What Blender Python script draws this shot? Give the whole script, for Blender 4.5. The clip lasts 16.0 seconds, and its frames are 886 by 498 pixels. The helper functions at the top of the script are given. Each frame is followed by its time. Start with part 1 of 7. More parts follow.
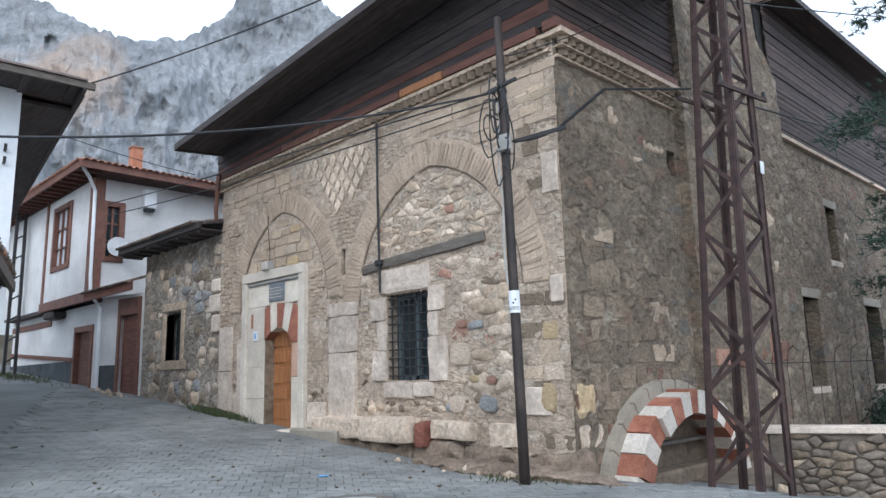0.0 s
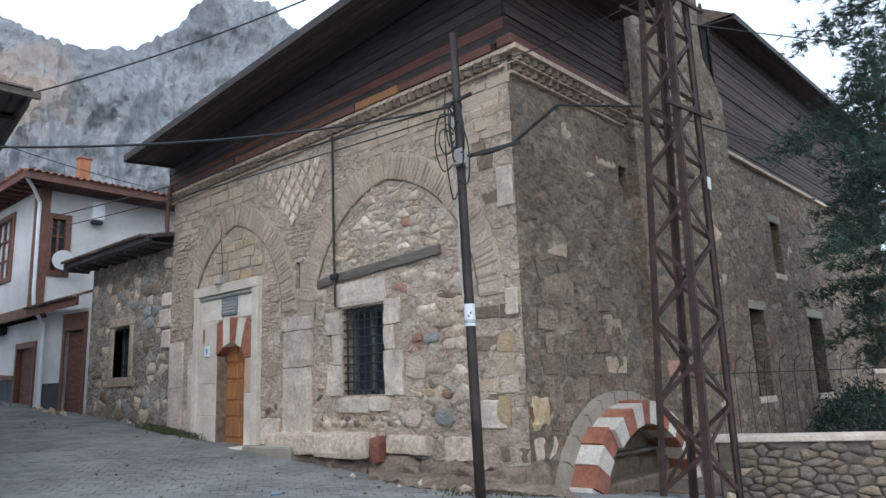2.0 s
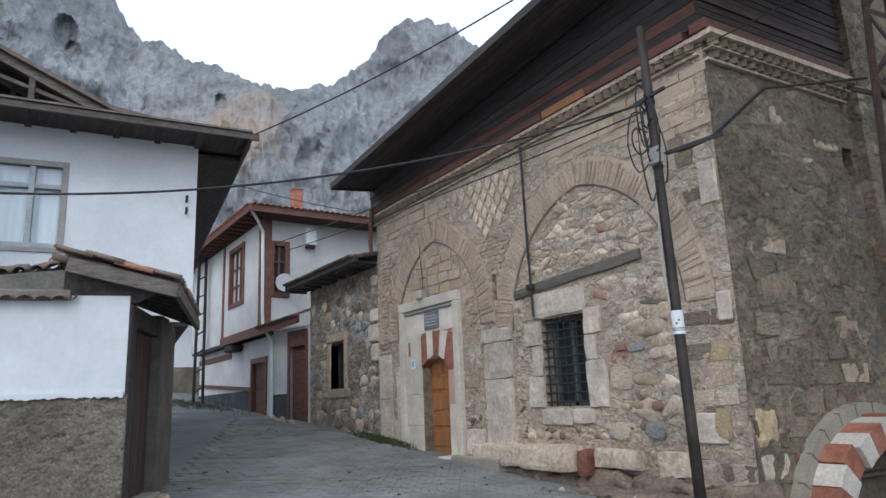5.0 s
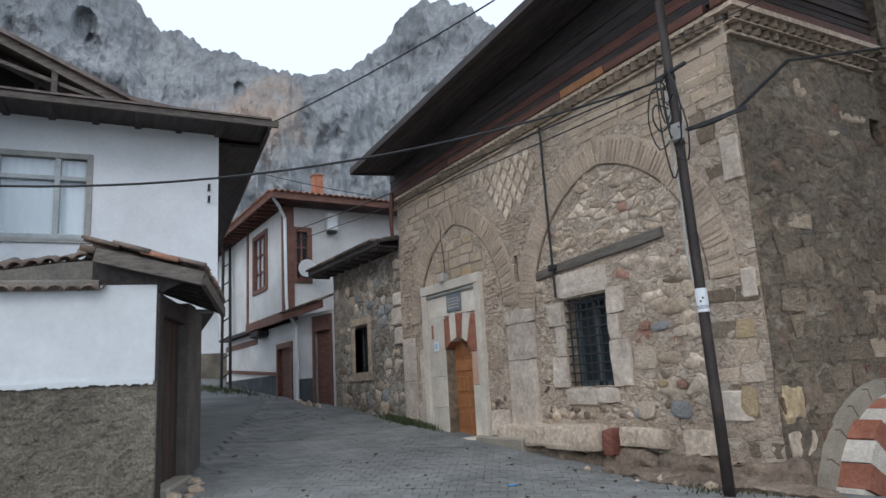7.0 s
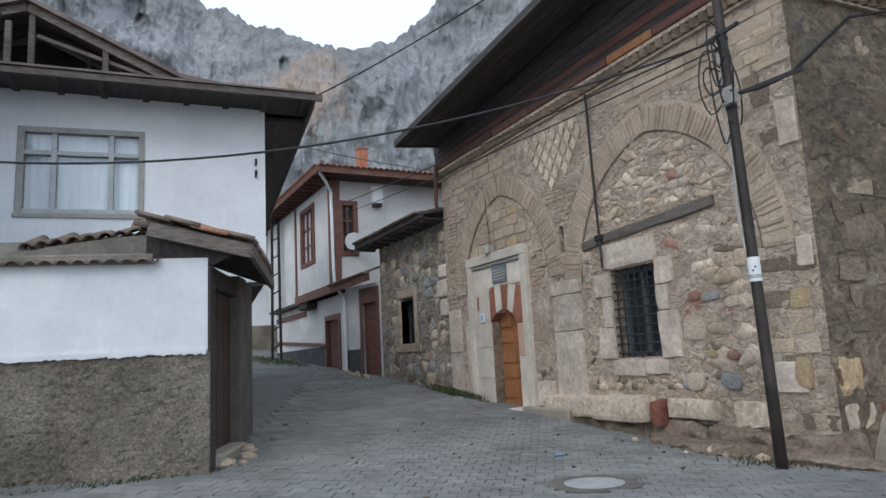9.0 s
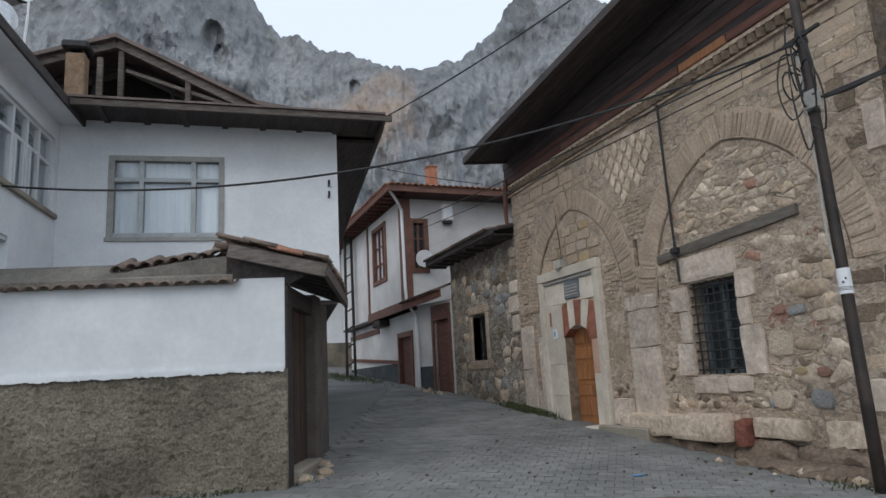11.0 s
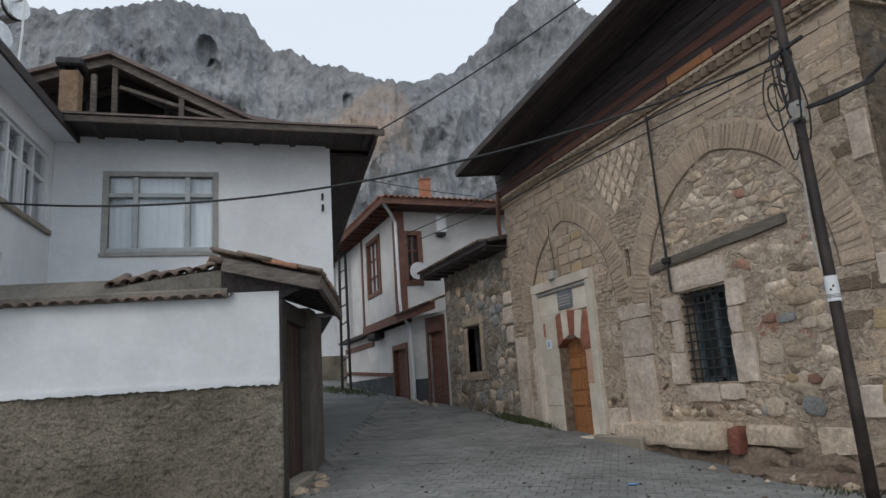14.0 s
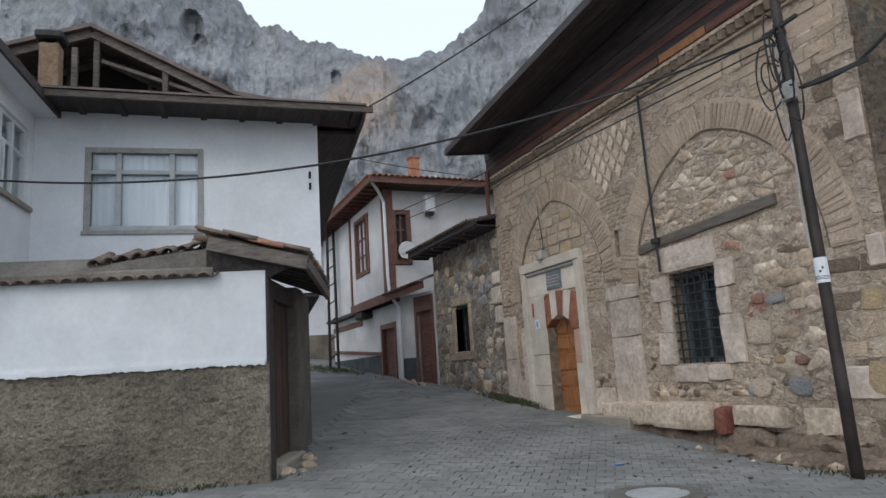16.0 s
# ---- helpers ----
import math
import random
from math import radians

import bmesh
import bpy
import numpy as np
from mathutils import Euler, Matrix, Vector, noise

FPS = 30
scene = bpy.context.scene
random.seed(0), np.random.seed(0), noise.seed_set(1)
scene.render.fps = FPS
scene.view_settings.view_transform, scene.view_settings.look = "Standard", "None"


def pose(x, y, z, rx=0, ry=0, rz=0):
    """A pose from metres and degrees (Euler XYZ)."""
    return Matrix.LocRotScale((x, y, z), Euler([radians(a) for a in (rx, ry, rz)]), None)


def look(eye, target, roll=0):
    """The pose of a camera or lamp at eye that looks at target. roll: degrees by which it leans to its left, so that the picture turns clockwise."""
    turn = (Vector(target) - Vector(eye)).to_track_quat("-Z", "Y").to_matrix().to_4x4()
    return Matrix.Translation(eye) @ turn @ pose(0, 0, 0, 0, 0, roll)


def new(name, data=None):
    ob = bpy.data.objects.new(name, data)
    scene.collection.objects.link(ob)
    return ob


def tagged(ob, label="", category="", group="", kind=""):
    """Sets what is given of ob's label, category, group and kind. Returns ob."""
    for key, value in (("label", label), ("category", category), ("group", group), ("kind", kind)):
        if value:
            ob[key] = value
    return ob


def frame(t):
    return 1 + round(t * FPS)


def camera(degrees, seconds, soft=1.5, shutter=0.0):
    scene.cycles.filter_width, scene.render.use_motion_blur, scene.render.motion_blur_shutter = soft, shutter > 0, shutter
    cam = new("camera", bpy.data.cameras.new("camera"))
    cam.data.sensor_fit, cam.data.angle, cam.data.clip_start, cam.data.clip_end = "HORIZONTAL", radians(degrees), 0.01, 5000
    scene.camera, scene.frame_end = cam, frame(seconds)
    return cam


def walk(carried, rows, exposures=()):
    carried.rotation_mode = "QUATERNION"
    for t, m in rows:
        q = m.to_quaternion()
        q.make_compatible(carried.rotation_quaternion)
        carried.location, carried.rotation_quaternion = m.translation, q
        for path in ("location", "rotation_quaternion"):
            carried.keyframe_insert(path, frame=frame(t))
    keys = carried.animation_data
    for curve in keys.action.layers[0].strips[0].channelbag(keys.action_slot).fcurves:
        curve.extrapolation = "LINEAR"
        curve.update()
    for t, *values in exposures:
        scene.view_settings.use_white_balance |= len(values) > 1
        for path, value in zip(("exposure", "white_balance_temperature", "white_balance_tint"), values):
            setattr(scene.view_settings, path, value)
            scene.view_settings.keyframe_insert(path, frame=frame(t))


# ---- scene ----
cam = camera(65.44, 16.0)
PATH = [
    (0, pose(-0.030, -0.033, 1.274, 100.30, 1.54, -45.54)),
    (0.5, pose(-0.033, -0.053, 1.268, 102.63, 1.81, -47.51)),
    (1, pose(-0.025, -0.056, 1.259, 102.00, 2.15, -48.72)),
    (1.5, pose(-0.015, -0.050, 1.270, 101.15, 2.20, -49.11)),
    (2, pose(-0.022, -0.054, 1.271, 101.31, 2.19, -49.03)),
    (2.5, pose(0.008, -0.022, 1.284, 101.46, 2.25, -49.34)),
    (3, pose(-0.004, -0.025, 1.279, 101.76, 2.54, -49.40)),
    (3.5, pose(0.005, 0.010, 1.295, 101.58, 2.26, -49.17)),
    (4, pose(0.008, 0.027, 1.324, 100.49, 1.35, -43.18)),
    (4.5, pose(-0.013, 0.025, 1.361, 101.21, 1.76, -38.77)),
    (5, pose(-0.007, 0.043, 1.324, 102.58, 2.28, -32.89)),
    (5.2, pose(-0.030, 0.029, 1.334, 102.56, 2.47, -32.72)),
    (7.5, pose(-0.001, 0.033, 1.318, 100.05, 3.09, -30.35)),
    (8, pose(0.006, 0.043, 1.312, 98.51, 2.86, -30.05)),
    (8.5, pose(0.012, 0.052, 1.312, 98.21, 3.23, -29.43)),
    (9, pose(0.015, 0.043, 1.308, 99.16, 3.02, -27.07)),
    (9.5, pose(0.023, 0.040, 1.313, 99.41, 2.93, -26.18)),
    (10, pose(0.018, 0.050, 1.312, 99.50, 2.86, -24.26)),
    (12.3, pose(0.004, -0.009, 1.314, 102.21, 3.30, -19.90)),
    (12.5, pose(-0.008, -0.030, 1.299, 102.21, 3.29, -19.96)),
    (13, pose(-0.007, -0.028, 1.301, 102.20, 3.36, -20.21)),
    (13.5, pose(-0.005, -0.028, 1.298, 102.28, 3.39, -20.79)),
    (14, pose(0.004, -0.028, 1.299, 101.79, 3.68, -21.46)),
    (14.5, pose(0.006, -0.029, 1.300, 101.08, 3.51, -22.33)),
    (15, pose(0.021, 0.039, 1.314, 99.82, 3.51, -23.21)),
    (15.5, pose(0.030, 0.050, 1.316, 99.61, 3.51, -22.68)),
    (16, pose(0.034, 0.053, 1.322, 100.00, 3.60, -22.45)),
]
walk(cam, PATH, [(0, 0.7, 5600, 8), (1.2, 0.36, 5600, 8), (4, 0.38, 5600, 8), (4.5, 0.42, 5600, 8), (5, 0.2, 5700, 8), (7.5, 0.02, 5800, 8), (8.5, 0.12, 5800, 8), (9.5, 0.08, 5800, 8), (12.3, -0.36, 6200, 9), (14, -0.34, 6200, 9), (16, -0.08, 6000, 9)])

# ---- light ----
world = bpy.data.worlds.new("sky")
scene.world = world
world.use_nodes = True
wn, wl = world.node_tree.nodes, world.node_tree.links
wn.clear()
sky = wn.new("ShaderNodeTexSky")
sky.sky_type, sky.sun_disc = "NISHITA", False
sky.sun_elevation, sky.sun_rotation = radians(42), radians(233)
sky.air_density, sky.dust_density = 1.6, 4.0
veil = wn.new("ShaderNodeMix")
veil.data_type = "RGBA"
veil.inputs["Factor"].default_value = 0.8
veil.inputs["B"].default_value = (8.6, 9.0, 9.5, 1)
bg = wn.new("ShaderNodeBackground")
bg.inputs["Strength"].default_value = 0.136
wo = wn.new("ShaderNodeOutputWorld")
wl.new(sky.outputs[0], veil.inputs["A"])
wl.new(veil.outputs["Result"], bg.inputs[0])
wl.new(bg.outputs[0], wo.inputs[0])
sun = new("sun", bpy.data.lights.new("sun", "SUN"))
sun.data.energy, sun.data.angle, sun.data.color = 0.6, radians(25), (1.0, 0.96, 0.9)
sun.matrix_world = look((-32, -24, 38), (4, 8, 0))
scene.view_settings.exposure = 0.0

# ---- materials ----


def surface(name, a, b, scale=2.0, fine=30.0, bump=0.3, rough=0.85, c=None, metal=0.0, vary=0.0, stretch=(1, 1, 1), depth=0.02, island=0.0, grain=0.2, stain=0.0):
    """Two colours mixed by broad noise, speckled by fine noise, with relief."""
    m = bpy.data.materials.new(name)
    m.use_nodes = True
    n, l = m.node_tree.nodes, m.node_tree.links
    p = n["Principled BSDF"]
    tc, mp = n.new("ShaderNodeTexCoord"), n.new("ShaderNodeMapping")
    mp.inputs["Scale"].default_value = stretch
    l.new(tc.outputs["Object"], mp.inputs["Vector"])
    info = n.new("ShaderNodeObjectInfo")
    off = n.new("ShaderNodeVectorMath")
    off.operation = "MULTIPLY_ADD"
    off.inputs[1].default_value = (17.0, 9.0, 23.0)
    comb = n.new("ShaderNodeCombineXYZ")
    for k in range(3):
        l.new(info.outputs["Random"], comb.inputs[k])
    l.new(comb.outputs[0], off.inputs[0])
    l.new(mp.outputs[0], off.inputs[2])
    big, small = n.new("ShaderNodeTexNoise"), n.new("ShaderNodeTexNoise")
    for t, s, d in ((big, scale, 5.0), (small, fine, 6.0)):
        t.inputs["Scale"].default_value, t.inputs["Detail"].default_value, t.inputs["Roughness"].default_value = s, d, 0.62
        l.new(off.outputs[0], t.inputs["Vector"])
    ramp = n.new("ShaderNodeValToRGB")
    ramp.color_ramp.elements[0].position, ramp.color_ramp.elements[0].color = 0.34, (*a, 1)
    ramp.color_ramp.elements[1].position, ramp.color_ramp.elements[1].color = 0.66, (*b, 1)
    if c:
        e = ramp.color_ramp.elements.new(0.8)
        e.color = (*c, 1)
    l.new(big.outputs["Fac"], ramp.inputs[0])
    speck = n.new("ShaderNodeMapRange")
    for k, v in zip(("From Min", "From Max", "To Min", "To Max"), (0.3, 0.7, 1 - grain, 1 + grain)):
        speck.inputs[k].default_value = v
    l.new(small.outputs["Fac"], speck.inputs["Value"])
    tone = n.new("ShaderNodeVectorMath")
    tone.operation = "SCALE"
    l.new(ramp.outputs[0], tone.inputs[0])
    l.new(speck.outputs[0], tone.inputs["Scale"])
    out = tone.outputs[0]
    if vary or island:
        src = n.new("ShaderNodeNewGeometry").outputs["Random Per Island"] if island else info.outputs["Random"]
        rng = n.new("ShaderNodeMapRange")
        v = vary or island
        rng.inputs["To Min"].default_value, rng.inputs["To Max"].default_value = 1 - v, 1 + v
        l.new(src, rng.inputs["Value"])
        t2 = n.new("ShaderNodeVectorMath")
        t2.operation = "SCALE"
        l.new(out, t2.inputs[0])
        l.new(rng.outputs[0], t2.inputs["Scale"])
        out = t2.outputs[0]
    if stain:
        geo = n.new("ShaderNodeNewGeometry")
        patch, rng2, t3 = n.new("ShaderNodeTexNoise"), n.new("ShaderNodeMapRange"), n.new("ShaderNodeVectorMath")
        patch.inputs["Scale"].default_value, patch.inputs["Detail"].default_value, patch.inputs["Roughness"].default_value = 0.9, 8.0, 0.65
        l.new(geo.outputs["Position"], patch.inputs["Vector"])
        for k, v in zip(("From Min", "From Max", "To Min", "To Max"), (0.32, 0.66, 1 - stain, 1 + stain * 0.5)):
            rng2.inputs[k].default_value = v
        l.new(patch.outputs["Fac"], rng2.inputs["Value"])
        t3.operation = "SCALE"
        l.new(out, t3.inputs[0])
        l.new(rng2.outputs[0], t3.inputs["Scale"])
        out = t3.outputs[0]
    l.new(out, p.inputs["Base Color"])
    p.inputs["Roughness"].default_value, p.inputs["Metallic"].default_value = rough, metal
    if bump:
        add = n.new("ShaderNodeMath")
        add.operation = "MULTIPLY_ADD"
        add.inputs[1].default_value = 0.5
        l.new(small.outputs["Fac"], add.inputs[0])
        l.new(big.outputs["Fac"], add.inputs[2])
        b_ = n.new("ShaderNodeBump")
        b_.inputs["Strength"].default_value, b_.inputs["Distance"].default_value = bump, depth
        l.new(add.outputs[0], b_.inputs["Height"])
        l.new(b_.outputs[0], p.inputs["Normal"])
    return m


def glass(name, tint):
    m = bpy.data.materials.new(name)
    m.use_nodes = True
    p = m.node_tree.nodes["Principled BSDF"]
    p.inputs["Base Color"].default_value = (*tint, 1)
    p.inputs["Roughness"].default_value, p.inputs["Transmission Weight"].default_value = 0.03, 1.0
    return m


MORTAR = surface("mortar", (0.428, 0.333, 0.248), (0.53, 0.428, 0.329), 2.4, 22, 1.0, 0.95, c=(0.58, 0.49, 0.4), stain=0.32, depth=0.04, grain=0.34)
MORTAR_DARK = surface("dark_mortar", (0.142, 0.105, 0.076), (0.228, 0.174, 0.125), 2.2, 12, 1.0, 0.95, c=(0.284, 0.219, 0.16), stain=0.4, depth=0.045, grain=0.36)
LIMESTONE = surface("limestone", (0.479, 0.393, 0.32), (0.632, 0.542, 0.454), 3.2, 14, 0.8, 0.88, vary=0.1, stain=0.3, grain=0.22, depth=0.03)
RUBBLE_TAN = surface("tan_rubble", (0.408, 0.308, 0.22), (0.551, 0.438, 0.32), 6, 15, 0.9, 0.9, vary=0.16, stain=0.28, grain=0.34)
RUBBLE_PALE = surface("pale_rubble", (0.5, 0.398, 0.301), (0.653, 0.542, 0.425), 6, 15, 0.9, 0.9, vary=0.14, stain=0.25, grain=0.34)
RUBBLE_RED = surface("red_rubble", (0.27, 0.14, 0.099), (0.36, 0.216, 0.158), 6, 15, 0.9, 0.9, vary=0.2, stain=0.28, grain=0.34)
RUBBLE_GREY = surface("blue_grey_rubble", (0.225, 0.225, 0.221), (0.342, 0.338, 0.329), 6, 15, 0.9, 0.9, vary=0.2, stain=0.28, grain=0.34)
RUBBLE_YELLOW = surface("ochre_rubble", (0.428, 0.308, 0.172), (0.541, 0.418, 0.258), 6, 15, 0.9, 0.9, vary=0.15, stain=0.28, grain=0.34)
BRICK_TAN = surface("tan_brick", (0.439, 0.333, 0.244), (0.561, 0.448, 0.344), 7, 18, 0.8, 0.9, vary=0.14, stain=0.28, grain=0.34)
RED_STONE = surface("red_voussoir", (0.25, 0.09, 0.055), (0.36, 0.15, 0.095), 5, 30, 0.5, 0.88, vary=0.12, stain=0.25)
WHITE_STONE = surface("white_voussoir", (0.55, 0.49, 0.42), (0.66, 0.6, 0.53), 5, 30, 0.4, 0.85, vary=0.08, stain=0.2)
CEMENT = surface("cement_render", (0.27, 0.24, 0.194), (0.36, 0.317, 0.255), 2, 40, 0.5, 0.9)
WHITEWASH = surface("whitewash", (0.6, 0.615, 0.632), (0.7, 0.71, 0.725), 0.9, 14, 0.18, 0.8, grain=0.04, stain=0.1)
HOUSE_WHITE = surface("house_plaster", (0.75, 0.765, 0.79), (0.82, 0.83, 0.845), 0.7, 18, 0.2, 0.8, grain=0.04, stain=0.1)
ROUGHCAST = surface("rough_render", (0.17, 0.145, 0.112), (0.26, 0.228, 0.178), 1.3, 34, 1.0, 0.97, c=(0.36, 0.325, 0.265), depth=0.07, stain=0.35, grain=0.45)
# Side-wall mortar: the wall's shade is mixed into its darker tone.
SIDE_MORTAR = surface("shaded_side_mortar", (0.168, 0.129, 0.0917), (0.255, 0.201, 0.143), 2.6, 20, 1.0, 0.95, c=(0.36, 0.3, 0.23), stain=0.45, depth=0.045, grain=0.45)
DARK_JOINT = surface("dark_joint_earth", (0.09, 0.075, 0.06), (0.15, 0.125, 0.1), 3, 20, 0.8, 0.97)
# Darker copies of the tan and red rubble, carrying the side wall's shade.
SIDE_TAN = surface("dark_tan_rubble", (0.184, 0.141, 0.1), (0.27, 0.213, 0.151), 5, 14, 1.0, 0.93, vary=0.2, stain=0.35, grain=0.36, depth=0.035)
SIDE_RED = surface("dark_red_rubble", (0.17, 0.09, 0.065), (0.25, 0.145, 0.105), 5, 14, 1.0, 0.93, vary=0.2, stain=0.35, grain=0.36, depth=0.035)
WOOD_DARK = surface("dark_wood", (0.03, 0.025, 0.025), (0.075, 0.059, 0.055), 3, 30, 0.5, 0.75, stretch=(6, 0.6, 6), vary=0.3)
WOOD_RED = surface("red_brown_wood", (0.085, 0.035, 0.025), (0.16, 0.07, 0.05), 3, 30, 0.4, 0.7, stretch=(5, 0.6, 5), vary=0.2)
WOOD_ORANGE = surface("oak_door_wood", (0.28, 0.115, 0.04), (0.4, 0.18, 0.075), 3, 40, 0.25, 0.5, stretch=(8, 8, 0.8), vary=0.1)
WOOD_GREY = surface("grey_wood", (0.09, 0.075, 0.065), (0.2, 0.17, 0.145), 4, 30, 0.5, 0.9, stretch=(1, 6, 6), vary=0.3)
TRIM_BROWN = surface("brown_trim_paint", (0.115, 0.048, 0.032), (0.18, 0.08, 0.052), 4, 40, 0.15, 0.55)
TILE = surface("clay_tile", (0.2, 0.1, 0.065), (0.34, 0.19, 0.13), 6, 40, 0.4, 0.9, vary=0.3)
TILE_OLD = surface("mossy_clay_tile", (0.11, 0.085, 0.07), (0.22, 0.16, 0.125), 5, 30, 0.6, 0.95, vary=0.35)
TILE_RED = surface("orange_clay_tile", (0.27, 0.12, 0.075), (0.38, 0.2, 0.13), 6, 40, 0.4, 0.9, vary=0.25)
IRON = surface("dark_iron", (0.018, 0.018, 0.02), (0.045, 0.042, 0.042), 8, 60, 0.3, 0.6, metal=0.3)
RUST = surface("rusty_steel", (0.034, 0.022, 0.02), (0.082, 0.048, 0.042), 5, 50, 0.3, 0.75, metal=0.2)
POLE = surface("pole_steel", (0.022, 0.017, 0.015), (0.055, 0.04, 0.034), 3, 50, 0.3, 0.6, metal=0.2)
BLACK = surface("black_rubber", (0.012, 0.012, 0.013), (0.025, 0.025, 0.026), 8, 60, 0.1, 0.6)
# Near-black colour standing in for unlit depth behind openings and eaves.
VOID = surface("unlit_black", (0.012, 0.011, 0.011), (0.03, 0.027, 0.025), 2, 20, 0.1, 0.95)
PAPER = surface("white_paper", (0.66, 0.68, 0.7), (0.76, 0.77, 0.78), 5, 40, 0.05, 0.7, grain=0.04)
PVC = surface("white_pvc", (0.66, 0.67, 0.68), (0.74, 0.75, 0.76), 3, 40, 0.03, 0.4, grain=0.04)
FRAME_GREY = surface("grey_window_paint", (0.3, 0.29, 0.27), (0.42, 0.41, 0.38), 4, 40, 0.2, 0.7)
STEEL = surface("galvanised_steel", (0.5, 0.51, 0.52), (0.66, 0.67, 0.68), 3, 30, 0.05, 0.3, metal=0.9)
CURTAIN = surface("white_curtain", (0.78, 0.83, 0.88), (0.86, 0.9, 0.93), 1.5, 30, 0.1, 0.9, grain=0.04)
ASPHALT = surface("worn_concrete_road", (0.14, 0.143, 0.141), (0.2, 0.205, 0.199), 0.8, 40, 0.3, 0.9, c=(0.24, 0.236, 0.223), stain=0.2)
PAVER = surface("concrete_paver", (0.178, 0.18, 0.174), (0.25, 0.25, 0.24), 1.2, 50, 0.4, 0.9, island=0.1, stain=0.3)
PAVER_ONE = surface("concrete_paver_piece", (0.178, 0.18, 0.174), (0.25, 0.25, 0.24), 1.2, 50, 0.4, 0.9, vary=0.1, stain=0.3)
DIRT = surface("dry_dirt", (0.13, 0.1, 0.075), (0.23, 0.18, 0.13), 1.5, 25, 0.8, 0.97)
CLIFF = surface("grey_cliff", (0.185, 0.19, 0.198), (0.29, 0.295, 0.302), 0.05, 0.5, 1.0, 0.95, c=(0.36, 0.352, 0.34), depth=3.5, stretch=(1, 1, 0.65), grain=0.3)
NEEDLE = surface("pine_needles", (0.025, 0.05, 0.035), (0.06, 0.095, 0.07), 2, 20, 0.2, 0.85, island=0.35)
BARK = surface("bark", (0.06, 0.045, 0.035), (0.13, 0.1, 0.075), 5, 30, 0.8, 0.95)
GRASS = surface("weeds", (0.035, 0.05, 0.018), (0.085, 0.1, 0.04), 3, 20, 0.1, 0.9, island=0.35)
BLUE = surface("blue_enamel", (0.1, 0.3, 0.6), (0.15, 0.4, 0.7), 5, 40, 0.05, 0.5)
SLATE = surface("grey_plaque", (0.13, 0.15, 0.17), (0.2, 0.22, 0.24), 8, 60, 0.3, 0.7)
GLASS = glass("window_glass", (0.95, 0.98, 1.0))
TIN = surface("rusted_tin", (0.09, 0.07, 0.065), (0.2, 0.15, 0.13), 2, 20, 0.2, 0.6, metal=0.3)


def stain_cliff(m):
    n, l = m.node_tree.nodes, m.node_tree.links
    p = n["Principled BSDF"]
    src = p.inputs["Base Color"].links[0].from_socket
    tc = n.new("ShaderNodeTexCoord")
    d = n.new("ShaderNodeVectorMath")
    d.operation = "DISTANCE"
    d.inputs[1].default_value = (38, 146, 66)
    l.new(tc.outputs["Object"], d.inputs[0])
    wob = n.new("ShaderNodeTexNoise")
    wob.inputs["Scale"].default_value, wob.inputs["Detail"].default_value = 0.09, 6.0
    l.new(tc.outputs["Object"], wob.inputs["Vector"])
    add = n.new("ShaderNodeMath")
    add.operation = "MULTIPLY_ADD"
    add.inputs[1].default_value = -34.0
    l.new(wob.outputs["Fac"], add.inputs[0])
    l.new(d.outputs["Value"], add.inputs[2])
    rg = n.new("ShaderNodeMapRange")
    for k, v in zip(("From Min", "From Max", "To Min", "To Max"), (-10.0, 2.0, 0.75, 0.0)):
        rg.inputs[k].default_value = v
    l.new(add.outputs[0], rg.inputs["Value"])
    mx = n.new("ShaderNodeMix")
    mx.data_type = "RGBA"
    mx.inputs["B"].default_value = (0.36, 0.25, 0.17, 1)
    l.new(rg.outputs[0], mx.inputs["Factor"])
    l.new(src, mx.inputs["A"])
    l.new(mx.outputs["Result"], p.inputs["Base Color"])


def fracture_cliff(m):
    """Ridged crags and cracks over the broad tones, their shadows and highlights multiplied into the colour."""
    n, l = m.node_tree.nodes, m.node_tree.links
    p = n["Principled BSDF"]
    src = p.inputs["Base Color"].links[0].from_socket
    nrm = p.inputs["Normal"].links[0].from_socket
    tc, mp = n.new("ShaderNodeTexCoord"), n.new("ShaderNodeMapping")
    mp.inputs["Scale"].default_value = (1, 1, 0.55)
    l.new(tc.outputs["Object"], mp.inputs["Vector"])
    crag = n.new("ShaderNodeTexNoise")
    crag.noise_type = "RIDGED_MULTIFRACTAL"
    crag.inputs["Scale"].default_value, crag.inputs["Detail"].default_value, crag.inputs["Roughness"].default_value = 0.12, 8.0, 0.62
    l.new(mp.outputs[0], crag.inputs["Vector"])
    rg = n.new("ShaderNodeMapRange")
    for k, v in zip(("From Min", "From Max", "To Min", "To Max"), (0.2, 1.7, 1.22, 0.6)):
        rg.inputs[k].default_value = v
    l.new(crag.outputs["Fac"], rg.inputs["Value"])
    sc = n.new("ShaderNodeVectorMath")
    sc.operation = "SCALE"
    l.new(src, sc.inputs[0])
    l.new(rg.outputs[0], sc.inputs["Scale"])
    l.new(sc.outputs[0], p.inputs["Base Color"])
    b_ = n.new("ShaderNodeBump")
    b_.invert = True
    b_.inputs["Strength"].default_value, b_.inputs["Distance"].default_value = 0.8, 2.2
    l.new(crag.outputs["Fac"], b_.inputs["Height"])
    l.new(nrm, b_.inputs["Normal"])
    l.new(b_.outputs[0], p.inputs["Normal"])


